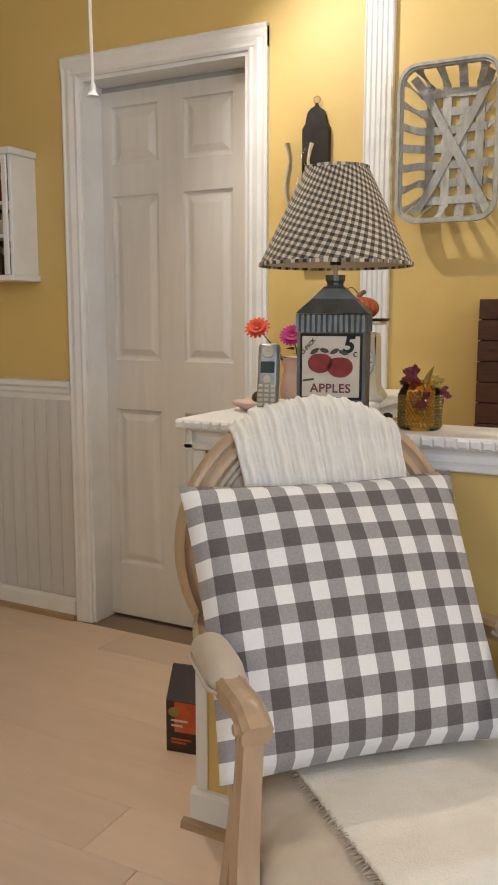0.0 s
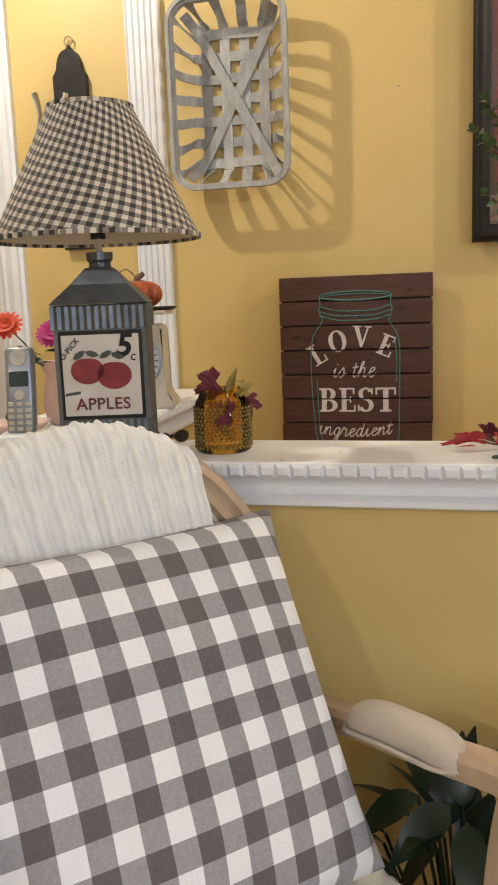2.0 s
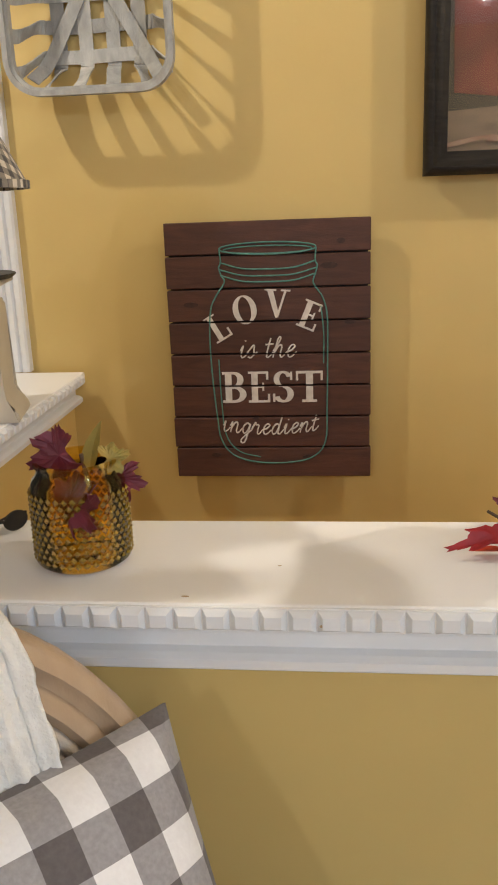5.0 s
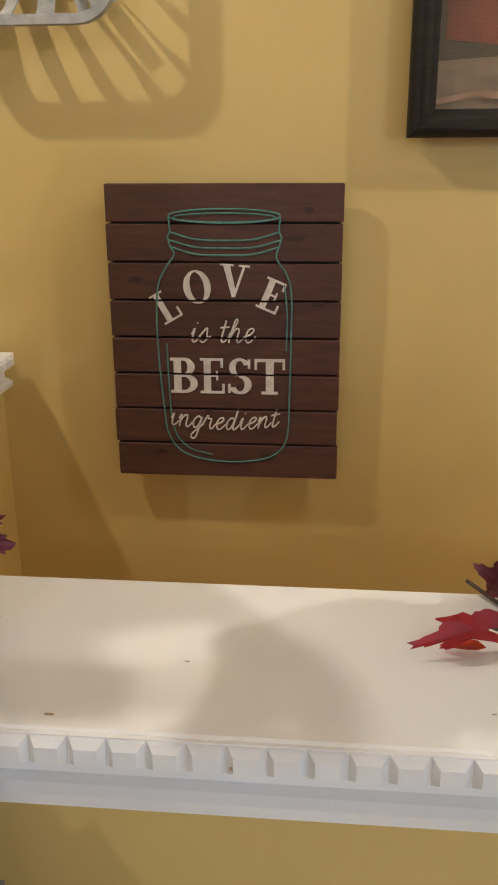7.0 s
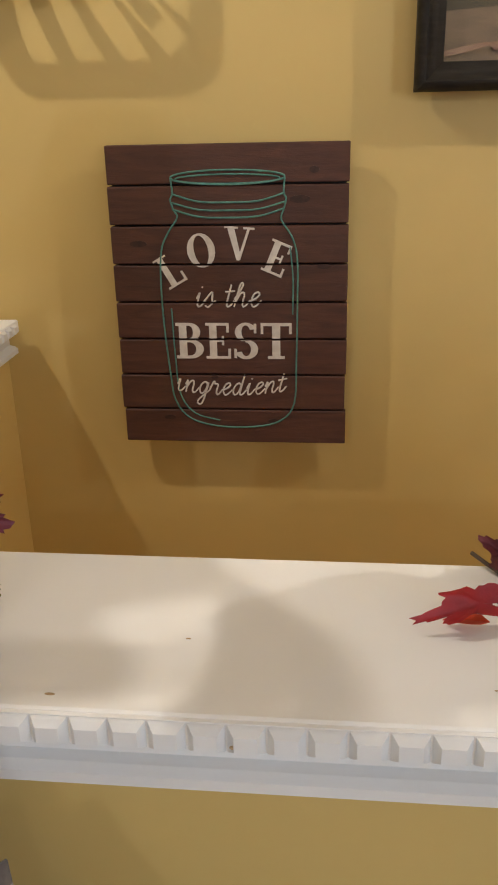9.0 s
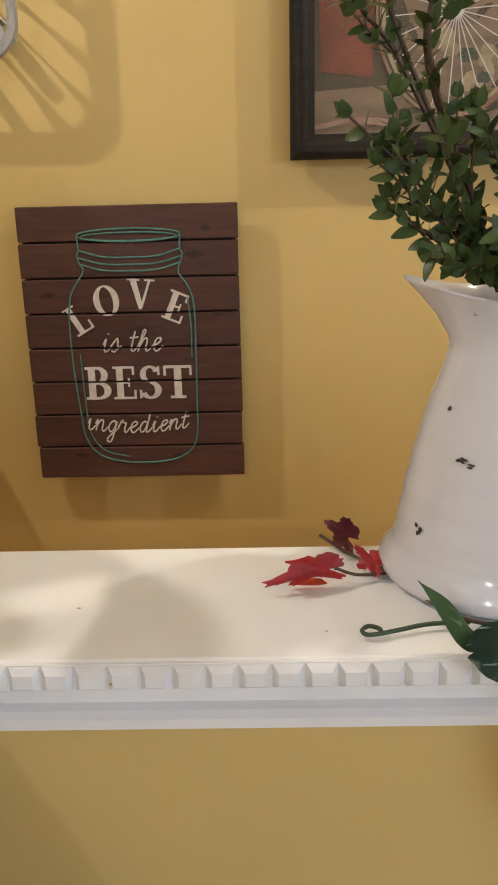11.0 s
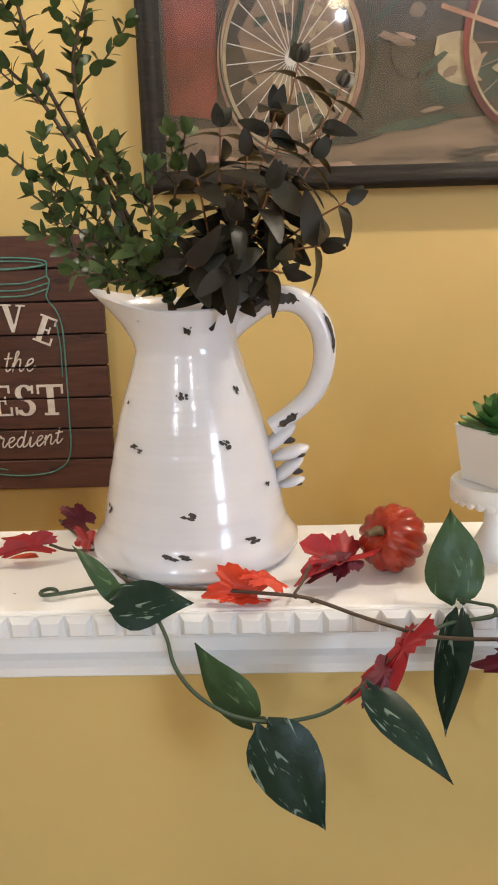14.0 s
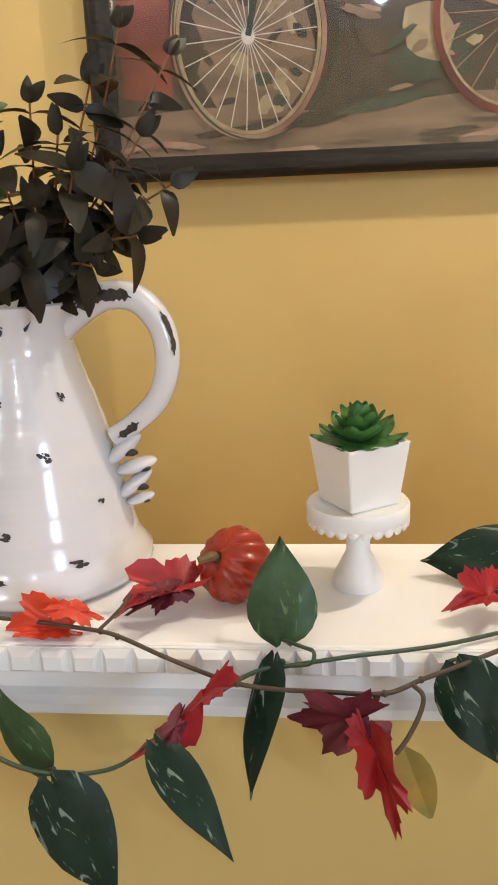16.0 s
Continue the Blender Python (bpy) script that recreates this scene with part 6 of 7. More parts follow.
    for t0, t1, side in ((0.18, 0.36, 1), (0.46, 0.60, 0.3), (0.86, 0.97, 1)):
        bm = bmesh.new()
        prev = None
        i_a, i_b = int(t0 * (n - 1)), int(t1 * (n - 1))
        for i in range(i_a, i_b + 1):
            for sub in (0, 0.5):
                c = path[i].lerp(path[min(i + 1, n - 1)], sub)
                tan = (path[min(i + 1, n - 1)] - path[max(i - 1, 0)]).normalized()
                outv = Vector((0, 1, 0)).cross(tan).normalized()
                if outv.dot(c - Vector((0.075, 0, 0.185))) < 0:
                    outv = -outv
                frontv = Vector((0, -1, 0))
                sc = (1.25 - 0.45 * ((i + sub) / n)) * 1.05
                face = 0.75 if side < 1 else 0.15
                end = 0.15 if i in (i_a, i_b) else (0.45 if side < 1 else 0.9)
                lo, hi = face - rnd.uniform(0.25, 0.55) * end, face + rnd.uniform(0.25, 0.55) * end
                row = [bm.verts.new(c + (frontv * 0.0120 * math.cos(th) + outv * 0.0105 * math.sin(th)) * sc) for th in (lo, (lo + hi) / 2, hi)]
                if prev:
                    bm.faces.new((prev[0], prev[1], row[1], row[0]))
                    bm.faces.new((prev[1], prev[2], row[2], row[1]))
                prev = row
        part("chip", bm, M_CHIP, p)


pitcher()

M_BOX = material("boxwood_leaf", (0.085, 0.120, 0.036), 0.36, second=(0.030, 0.055, 0.018), scale=70, amount=0.2)
M_EUC = material("dark_eucalyptus_leaf", (0.016, 0.019, 0.011), 0.42, second=(0.030, 0.021, 0.016), scale=22, amount=0.3, bump=0.15)
M_TWIG = material("olive_twig", (0.075, 0.045, 0.022), 0.6)
M_RUST = material("rust_twig", (0.22, 0.09, 0.035), 0.6)


def leafy_twig(parent, pts, mat, twig_mat, leaf_l, leaf_w, step, rnd, pairs=True, r=0.0016, start=0.25, spread=55, droop=0.15, end=0.8):
    path = smooth_path(pts, 8)
    tw = part("twig", tube(pts, r, r * 0.6, n=5, steps=6), twig_mat, parent)
    total, acc, k = 0.0, 0.0, 0
    lens = sum((b - a).length for a, b in zip(path, path[1:]))
    bm = bmesh.new()
    for a, b in zip(path, path[1:]):
        seg = (b - a).length
        total += seg
        acc += seg
        if total < start * lens or acc < step:
            continue
        acc = 0
        k += 1
        t = (b - a).normalized()
        side = t.cross(Vector((0.3, -1, 0.2))).normalized()
        side = (Matrix.Rotation(k * 1.35 + rnd.uniform(-0.4, 0.4), 3, t) @ side)
        for s in ((1, -1) if pairs else (1,)):
            d = (t * math.cos(radians(spread)) + side * s * math.sin(radians(spread)) + Vector((rnd.uniform(-.2, .2), rnd.uniform(-.2, .2), rnd.uniform(-.15, .2)))).normalized()
            nz = (t - d * t.dot(d)).normalized() if rnd.random() < 0.7 else Vector((rnd.uniform(-1, 1), -1, rnd.uniform(-0.3, 1))).normalized()
            y = nz.cross(d).normalized()
            z = d.cross(y)
            sc = rnd.uniform(0.75, 1.15)
            m = Matrix((d, y, z)).transposed().to_4x4()
            m.translation = b
            leaf_into(bm, m, leaf_l * sc, leaf_w * sc * rnd.uniform(0.85, 1.1), droop + rnd.uniform(-0.15, 0.3), 0.18, 6, 0.70)
    d = (path[-1] - path[-2]).normalized()
    for q in range(3):
        e = (d + Vector((rnd.uniform(-.5, .5), rnd.uniform(-.5, .5), rnd.uniform(-.3, .3)))).normalized()
        y = e.cross(Vector((0.1, 0.9, 0.2))).normalized()
        m = Matrix((e, y, e.cross(y))).transposed().to_4x4()
        m.translation = path[-1]
        leaf_into(bm, m, leaf_l * end, leaf_w * end, droop, 0.2, 5, 0.75)
    part("leaves", bm, mat, tw, smooth=True, angle=80)


def boxwood():
    b = thing("boxwood_spray", pose(0, 0, 0), "green artificial boxwood sprigs standing in the pitcher", "artificial plant")
    rnd = random.Random(21)
    root = Vector((0.248, 1.790, 1.16))
    tips = [((0.132, 1.76, 1.460), (0.150, 1.765, 1.395)), ((0.124, 1.75, 1.407), (0.155, 1.76, 1.370)), ((0.194, 1.76, 1.475), (0.172, 1.77, 1.385)), ((0.183, 1.775, 1.440), (0.172, 1.775, 1.375)),
            ((0.117, 1.75, 1.343), (0.165, 1.76, 1.300)), ((0.137, 1.74, 1.312), (0.180, 1.755, 1.275)), ((0.142, 1.73, 1.284), (0.180, 1.75, 1.260)), ((0.168, 1.72, 1.253), (0.200, 1.745, 1.245)), ((0.203, 1.75, 1.347), (0.205, 1.765, 1.290)),
            ((0.179, 1.74, 1.330), (0.195, 1.76, 1.285)), ((0.232, 1.75, 1.329), (0.228, 1.765, 1.280)), ((0.258, 1.77, 1.357), (0.245, 1.775, 1.300)), ((0.245, 1.73, 1.285), (0.238, 1.755, 1.260)), ((0.218, 1.72, 1.269), (0.225, 1.75, 1.250)),
            ((0.190, 1.72, 1.243), (0.212, 1.745, 1.243)), ((0.150, 1.77, 1.325), (0.190, 1.775, 1.280))]
    for tip, mid in tips:
        fork = Vector(mid).lerp(Vector(tip), 0.35)
        for q in range(1):
            off = Vector((rnd.uniform(-0.045, 0.04), rnd.uniform(-0.035, 0.03), rnd.uniform(0.035, 0.065)))
            leafy_twig(b, [fork, fork + off * 0.5 + Vector((0, 0, -0.004)), fork + off], M_BOX, M_TWIG, 0.0155, 0.0092, 0.0085, rnd, start=0.1, r=0.0010, spread=48)
        tall = tip[2] > 1.39
        leafy_twig(b, [root, Vector((0.235, 1.785, 1.225)), mid, tip], M_BOX, M_TWIG, 0.0175, 0.0100, 0.0085, rnd, start=0.66 if tall else 0.36, spread=48, r=0.0024 if tall else 0.0016)


def eucalyptus():
    e = thing("eucalyptus_spray", pose(0, 0, 0), "dark grey-green artificial eucalyptus stems standing in the pitcher", "artificial plant")
    rnd = random.Random(31)
    root = Vector((0.275, 1.792, 1.16))
    tips = [((0.332, 1.78, 1.372), (0.310, 1.78, 1.305)), ((0.352, 1.80, 1.412), (0.325, 1.79, 1.320)), ((0.388, 1.80, 1.392), (0.340, 1.79, 1.310)), ((0.389, 1.77, 1.300), (0.345, 1.775, 1.275)),
            ((0.366, 1.75, 1.266), (0.330, 1.765, 1.258)), ((0.336, 1.735, 1.246), (0.312, 1.755, 1.246)), ((0.286, 1.78, 1.362), (0.283, 1.78, 1.300)), ((0.308, 1.77, 1.338), (0.298, 1.775, 1.285)), ((0.268, 1.745, 1.322), (0.275, 1.765, 1.270)),
            ((0.299, 1.73, 1.288), (0.292, 1.755, 1.262)), ((0.258, 1.72, 1.256), (0.270, 1.75, 1.246)), ((0.289, 1.718, 1.250), (0.285, 1.75, 1.244)), ((0.326, 1.74, 1.312), (0.308, 1.76, 1.270)), ((0.365, 1.79, 1.336), (0.330, 1.785, 1.285))]
    for tip, mid in tips:
        leafy_twig(e, [root, Vector((0.278, 1.788, 1.222)), mid, tip], M_EUC, M_RUST, 0.036, 0.0190, 0.0150, rnd, start=0.36, spread=82, r=0.0014, droop=0.30, end=0.6)


boxwood()
eucalyptus()

# ---- small things on the ledge ----
M_PUMP2 = material("red_orange_pumpkin_rind", (0.30, 0.016, 0.007), 0.28, second=(0.40, 0.040, 0.014), scale=22, amount=0.3, stretch=(1, 1, 0.25), coat=0.2)
M_PSTEM = material("dried_stem", (0.16, 0.10, 0.04), 0.7, second=(0.08, 0.05, 0.02), scale=80)
pumpkin("pumpkin", pose(0.426, 1.736, LEDGE_Z + 0.030) @ pose(0, 0, 0, 40, -46, 0) @ pose(0, 0, -0.025), 0.0310, 0.048, M_PUMP2, M_PSTEM, "small red-orange pumpkin lying tilted on the white ledge", 13, -0.25)

stand = thing("cake_stand", pose(0.523, 1.764, LEDGE_Z) @ Matrix.Diagonal((0.93, 0.93, 0.935, 1)), "miniature white scalloped cake stand on the ledge", "cake stand")
part("foot", lathe([(0.001, 0.0), (0.0215, 0.0), (0.0225, 0.003), (0.0215, 0.010), (0.0165, 0.020), (0.0105, 0.032), (0.0100, 0.040), (0.0125, 0.052), (0.014, 0.060), (0.001, 0.061)], 30), M_WHITEPLASTER, stand, smooth=True, angle=50)
plate = part("plate", lathe([(0.001, 0.060), (0.040, 0.060), (0.0435, 0.064), (0.0435, 0.0755), (0.042, 0.0775), (0.040, 0.0765), (0.001, 0.0760)], 48), M_WHITEPLASTER, stand, smooth=True, angle=50)
for k in range(26):
    a = 2 * math.pi * k / 26
    bm = bmesh.new()
    bmesh.ops.create_uvsphere(bm, u_segments=8, v_segments=6, radius=0.0050, matrix=Matrix.Translation((0.0420 * math.cos(a), 0.0420 * math.sin(a), 0.0625)) @ Matrix.Rotation(a, 4, "Z") @ Matrix.Diagonal((0.35, 1.0, 1.0, 1)))
    part("scallop", bm, M_WHITEPLASTER, plate, smooth=True, angle=80)

potz = LEDGE_Z + 0.0715
pot = thing("square_pot", pose(0.524, 1.764, potz, 0, 0, 33), "small square white tapered pot on the cake stand", "plant pot")
bm = bmesh.new()
loops = []
for hw, z in ((0.0215, 0.0), (0.0225, 0.0015), (0.0280, 0.049), (0.0280, 0.051), (0.0262, 0.051), (0.0240, 0.042)):
    loops.append([bm.verts.new((sx * hw, sy * hw, z)) for sx, sy in ((-1, -1), (1, -1), (1, 1), (-1, 1))])
for p_, q_ in zip(loops, loops[1:]):
    for i in range(4):
        bm.faces.new((p_[i], p_[(i + 1) % 4], q_[(i + 1) % 4], q_[i]))
bm.faces.new(loops[0][::-1])
bm.faces.new(loops[-1])
bmesh.ops.bevel(bm, geom=[e for e in bm.edges if (e.verts[0].co - e.verts[1].co).length > 0.02 and abs(e.verts[0].co.z - e.verts[1].co.z) > 0.02], offset=0.0012, segments=1, affect="EDGES")
part("body", bm, M_WHITEPLASTER, pot)
part("soil", box(-0.0222, 0.0222, -0.0222, 0.0222, 0.0412, 0.0435), M_DARK, pot, "dark soil")

M_SUCC = material("succulent_green", (0.085, 0.24, 0.060), 0.40, second=(0.040, 0.13, 0.034), scale=30, amount=0.35)
succ = thing("succulent", pose(0.524, 1.764, potz + 0.042), "green artificial succulent rosette in the white pot", "succulent")
rnd = random.Random(12)
for ring, (cnt, tilt, ln, wd) in enumerate(((10, 6, 0.038, 0.020), (9, 22, 0.034, 0.020), (7, 42, 0.030, 0.018), (5, 64, 0.027, 0.016))):
    for i in range(cnt):
        a = 2 * math.pi * (i + 0.5 * (ring % 2)) / cnt + rnd.uniform(-0.1, 0.1)
        bm = bmesh.new()
        rows = []
        for t in (0.0, 0.25, 0.5, 0.72, 0.88, 1.0):
            w = wd * (0.30, 0.72, 1.0, 0.92, 0.55, 0.05)[(0.0, 0.25, 0.5, 0.72, 0.88, 1.0).index(t)] / 2
            z = 0.18 * ln * t * t
            rows.append([bm.verts.new((ln * t, s * w, z + q)) for s, q in ((-1, 0.002), (-0.4, 0.0), (0.4, 0.0), (1, 0.002), (0.5, 0.0042 * (1 - t * t)), (-0.5, 0.0042 * (1 - t * t)))])
        for p_, q_ in zip(rows, rows[1:]):
            for j in range(6):
                bm.faces.new((p_[j], p_[(j + 1) % 6], q_[(j + 1) % 6], q_[j]))
        bm.faces.new(rows[0][::-1])
        bm.faces.new(rows[-1])
        bm.transform(pose(0, 0, 0.003 * ring + 0.002) @ Matrix.Rotation(a, 4, "Z") @ Matrix.Rotation(radians(-tilt + rnd.uniform(-6, 6)), 4, "Y"))
        part("leaf", bm, M_SUCC, succ, smooth=True, angle=60)

# ---- garland of ivy-like leaves and autumn maple leaves ----
M_VINE = material("vine_green", (0.045, 0.075, 0.040), 0.55)
M_BRANCH = material("brown_branch", (0.10, 0.065, 0.040), 0.7, second=(0.06, 0.04, 0.025), scale=60, bump=0.3, bump_scale=200)


def veined_leaf_material(name, base, dark, vein):
    """A glossy leaf with a pale midrib and side veins along its own x axis."""
    m = material(name, base, 0.40, second=dark, scale=30, amount=0.3, bump=0.15, bump_scale=120)
    nt = m.node_tree
    n, l = nt.nodes, nt.links
    b = n["Principled BSDF"]
    b.inputs["Specular IOR Level"].default_value = 0.28
    src = b.inputs["Base Color"].links[0].from_socket
    tex = n.new("ShaderNodeTexCoord")
    no = n.new("ShaderNodeTexNoise")
    no.inputs["Scale"].default_value = 24
    no.inputs["Detail"].default_value = 8
    no.inputs["Distortion"].default_value = 2.5
    mp = n.new("ShaderNodeMapping")
    mp.inputs["Scale"].default_value = (1.0, 5.0, 1.0)
    l.new(tex.outputs["Object"], mp.inputs[0])
    l.new(mp.outputs[0], no.inputs["Vector"])
    rp = n.new("ShaderNodeValToRGB")
    rp.color_ramp.elements[0].position, rp.color_ramp.elements[1].position = 0.61, 0.66
    l.new(no.outputs["Fac"], rp.inputs[0])
    mx = n.new("ShaderNodeMixRGB")
    l.new(rp.outputs[0], mx.inputs[0])
    l.new(src, mx.inputs[1])
    mx.inputs[2].default_value = (*vein, 1)
    l.new(mx.outputs[0], b.inputs["Base Color"])
    return m


M_IVY = veined_leaf_material("dark_variegated_leaf", (0.006, 0.027, 0.016), (0.004, 0.016, 0.010), (0.17, 0.23, 0.19))
M_IVY2 = veined_leaf_material("mid_green_leaf", (0.042, 0.090, 0.034), (0.022, 0.052, 0.020), (0.10, 0.17, 0.08))
gar = thing("leaf_garland", pose(0, 0, 0), "green vine garland with variegated leaves draped over the white ledge", "garland")
part("vine", tube([(0.165, 1.80, 0.990), (0.185, 1.742, 0.991), (0.205, 1.680, 0.991), (0.226, 1.648, 0.990), (0.238, 1.628, 0.980), (0.245, 1.615, 0.962), (0.261, 1.606, 0.944), (0.285, 1.605, 0.927), (0.314, 1.606, 0.919), (0.340, 1.606, 0.921), (0.363, 1.603, 0.931), (0.387, 1.600, 0.953), (0.402, 1.610, 0.962), (0.427, 1.622, 0.974), (0.451, 1.632, 0.984), (0.476, 1.634, 0.988), (0.517, 1.640, 0.992), (0.551, 1.650, 0.991), (0.587, 1.665, 0.989), (0.65, 1.690, 0.990), (0.78, 1.730, 0.990), (0.95, 1.74, 0.990)], 0.0017, 0.0015, n=6), M_VINE, gar, "green plastic vine", True, 80)
part("vine", tube([(0.205, 1.700, 0.991), (0.175, 1.698, 0.991), (0.152, 1.692, 0.990), (0.137, 1.687, 0.990), (0.128, 1.686, 0.990), (0.125, 1.692, 0.990), (0.131, 1.698, 0.990), (0.138, 1.694, 0.990), (0.139, 1.688, 0.990)], 0.0017), M_VINE, gar, "wire-ended vine", True, 80)
part("vine", tube([(0.468, 1.660, 0.992), (0.482, 1.646, 0.995), (0.490, 1.634, 0.998), (0.488, 1.630, 0.992), (0.476, 1.633, 0.988)], 0.0014), M_VINE, gar, "curled leaf stalk", True, 80)


def broad_leaf(base, tip, width, normal, mat, fold=0.22, bend=0.10, stalk=None, label=""):
    """A heart-shaped leaf from base to tip, as one mesh in the leaf's own axes."""
    a, b = Vector(base), Vector(tip)
    d = (b - a)
    L = d.length
    d.normalize()
    nz = Vector(normal)
    nz = (nz - d * nz.dot(d)).normalized()
    y = nz.cross(d)
    m = Matrix((d, y, nz)).transposed().to_4x4()
    m.translation = a
    bm = bmesh.new()
    ts = [0, 0.04, 0.1, 0.2, 0.32, 0.45, 0.58, 0.70, 0.82, 0.92, 1.0]
    ws = [0.30, 0.60, 0.82, 0.98, 1.0, 0.92, 0.76, 0.55, 0.32, 0.13, 0.0]
    rows = []
    for t, w in zip(ts, ws):
        row = []
        for q in (-1, -0.66, -0.33, 0, 0.33, 0.66, 1):
            yy = q * w * width / 2
            xx = L * t - 0.09 * L * (math.sin(math.pi * min(1, abs(q) * 0.8)) if t < 0.15 else 0) * (1 - t / 0.15 if t < 0.15 else 0)
            zz = fold * abs(yy) - bend * L * (t - 0.5) ** 2 * 4 * 0.5 - 0.35 * abs(yy) * abs(yy) / (width / 2) + 0.03 * width * math.sin(9 * t + 4 * q) + bend * L * 0.5
            row.append(bm.verts.new((xx, yy, zz)))
        rows.append(row)
    for p_, q_ in zip(rows, rows[1:]):
        for j in range(6):
            bm.faces.new((p_[j], p_[j + 1], q_[j + 1], q_[j]))
    ob = part("leaf", bm, mat, gar, label, True, 80)
    ob.matrix_basis = m
    if stalk:
        part("leaf_stalk", tube([a, a.lerp(Vector(stalk), 0.5) + Vector((0.003, 0, 0.003)), stalk], 0.0013), M_VINE, gar)
    return ob


broad_leaf((0.302, 1.622, 0.910), (0.257, 1.652, 0.962), 0.038, (-0.5, -1, 0.3), M_IVY2, stalk=(0.314, 1.606, 0.919))
broad_leaf((0.314, 1.600, 0.917), (0.357, 1.585, 0.838), 0.055, (0.15, -1, 0.2), M_IVY, stalk=(0.316, 1.606, 0.919), label="dark green leaf with pale veins")
broad_leaf((0.390, 1.590, 0.955), (0.443, 1.545, 0.908), 0.030, (0.5, -1, 0.35), M_IVY, stalk=(0.393, 1.604, 0.957))
broad_leaf((0.463, 1.634, 0.990), (0.448, 1.597, 0.910), 0.032, (-0.9, -1, 0.1), M_IVY, stalk=(0.470, 1.634, 0.987))
broad_leaf((0.468, 1.663, 0.992), (0.466, 1.690, 1.058), 0.050, (0.1, -1, 0.45), M_IVY2, label="upright mid-green leaf")
broad_leaf((0.584, 1.640, 0.986), (0.612, 1.600, 0.935), 0.050, (-0.2, -1, 0.2), M_IVY, stalk=(0.579, 1.642, 0.988))
broad_leaf((0.665, 1.765, 1.008), (0.574, 1.781, 0.998), 0.064, (0.1, -0.8, 0.9), M_IVY, stalk=(0.69, 1.71, 1.000))
broad_leaf((0.198, 1.664, 0.993), (0.160, 1.672, 1.040), 0.020, (0.7, -0.7, 0.5), M_IVY2, stalk=(0.205, 1.680, 0.991))
broad_leaf((0.196, 1.650, 0.997), (0.258, 1.652, 0.997), 0.042, (0.05, -0.7, 0.8), M_IVY)
broad_leaf((0.72, 1.70, 1.00), (0.724, 1.555, 0.965), 0.055, (0.1, -1, 0.3), M_IVY, stalk=(0.72, 1.715, 0.99))

mg = thing("maple_leaf_garland", pose(0, 0, 0), "brown branch garland with red and orange maple leaves on the ledge", "garland")
part("branch", tube([(0.105, 1.848, 0.996), (0.128, 1.822, 0.990), (0.155, 1.788, 0.990), (0.195, 1.705, 0.994), (0.235, 1.688, 0.994), (0.274, 1.680, 0.995), (0.300, 1.672, 0.996), (0.339, 1.659, 0.998), (0.358, 1.652, 0.996), (0.386, 1.642, 0.989), (0.415, 1.632, 0.983), (0.439, 1.625, 0.979), (0.466, 1.616, 0.981), (0.497, 1.611, 0.983), (0.535, 1.610, 0.983), (0.559, 1.622, 0.986), (0.579, 1.632, 0.988), (0.640, 1.660, 0.996), (0.72, 1.70, 0.990), (0.95, 1.72, 0.990)], 0.0016, n=6), M_BRANCH, mg, "thin knobbly brown branch", True, 80)
part("twig", tube([(0.155, 1.782, 0.990), (0.130, 1.775, 0.993), (0.112, 1.778, 0.998)], 0.0014), M_BRANCH, mg)
part("twig", tube([(0.140, 1.80, 0.991), (0.165, 1.835, 0.992), (0.19, 1.845, 0.992)], 0.0014), M_BRANCH, mg)
part("twig", tube([(0.337, 1.660, 0.998), (0.346, 1.680, 1.002), (0.352, 1.700, 1.006)], 0.0014), M_BRANCH, mg)
part("twig", tube([(0.553, 1.618, 0.985), (0.559, 1.610, 0.982), (0.557, 1.606, 0.972), (0.549, 1.600, 0.958), (0.541, 1.594, 0.950)], 0.0016), M_BRANCH, mg)
for nx, ny, nz in ((0.339, 1.659, 0.998), (0.352, 1.655, 0.996), (0.535, 1.610, 0.983), (0.530, 1.610, 0.980), (0.439, 1.625, 0.979), (0.559, 1.622, 0.986)):
    bm = bmesh.new()
    bmesh.ops.create_uvsphere(bm, u_segments=8, v_segments=6, radius=0.0024, matrix=pose(nx, ny, nz))
    part("knot", bm, M_BRANCH, mg, smooth=True)


def maple(base, tip, width, normal, mat, seed, curl=0.28):
    """A five-lobed leaf from its stalk end to its tip, in its own axes."""
    a, b = Vector(base), Vector(tip)
    d = b - a
    L = d.length
    d.normalize()
    nz = Vector(normal)
    nz = (nz - d * nz.dot(d)).normalized()
    y = nz.cross(d)
    m = Matrix((d, y, nz)).transposed().to_4x4()
    m.translation = a.lerp(b, 0.22)
    bm = maple_leaf(bmesh.new(), Matrix.Identity(4), L * 0.80, seed, curl)
    q = width / (1.55 * L * 0.80)
    for v in bm.verts:
        v.co.y *= q
    ob = part("maple_leaf", bm, mat, mg, smooth=True, angle=80)
    ob.matrix_basis = m
    return ob


maple((0.112, 1.772, 0.995), (0.054, 1.754, 0.999), 0.020, (0.0, -0.12, 1), M_RED, 1, 0.16)
maple((0.136, 1.838, 0.994), (0.109, 1.838, 1.014), 0.028, (0.2, -1, 0.4), M_MAROON, 2, 0.4)
maple((0.152, 1.785, 0.992), (0.132, 1.803, 1.004), 0.022, (0.2, -1, 0.7), M_RED, 3)
maple((0.312, 1.672, 1.002), (0.261, 1.668, 0.999), 0.036, (0.1, -0.75, 1), M_ORANGELEAF, 4, 0.35)
maple((0.300, 1.672, 1.004), (0.336, 1.686, 0.995), 0.026, (-0.1, -0.6, 1), M_ORANGELEAF, 9, 0.25)
maple((0.398, 1.726, 1.016), (0.340, 1.688, 1.000), 0.050, (-0.25, -0.7, 1), M_RED, 6)
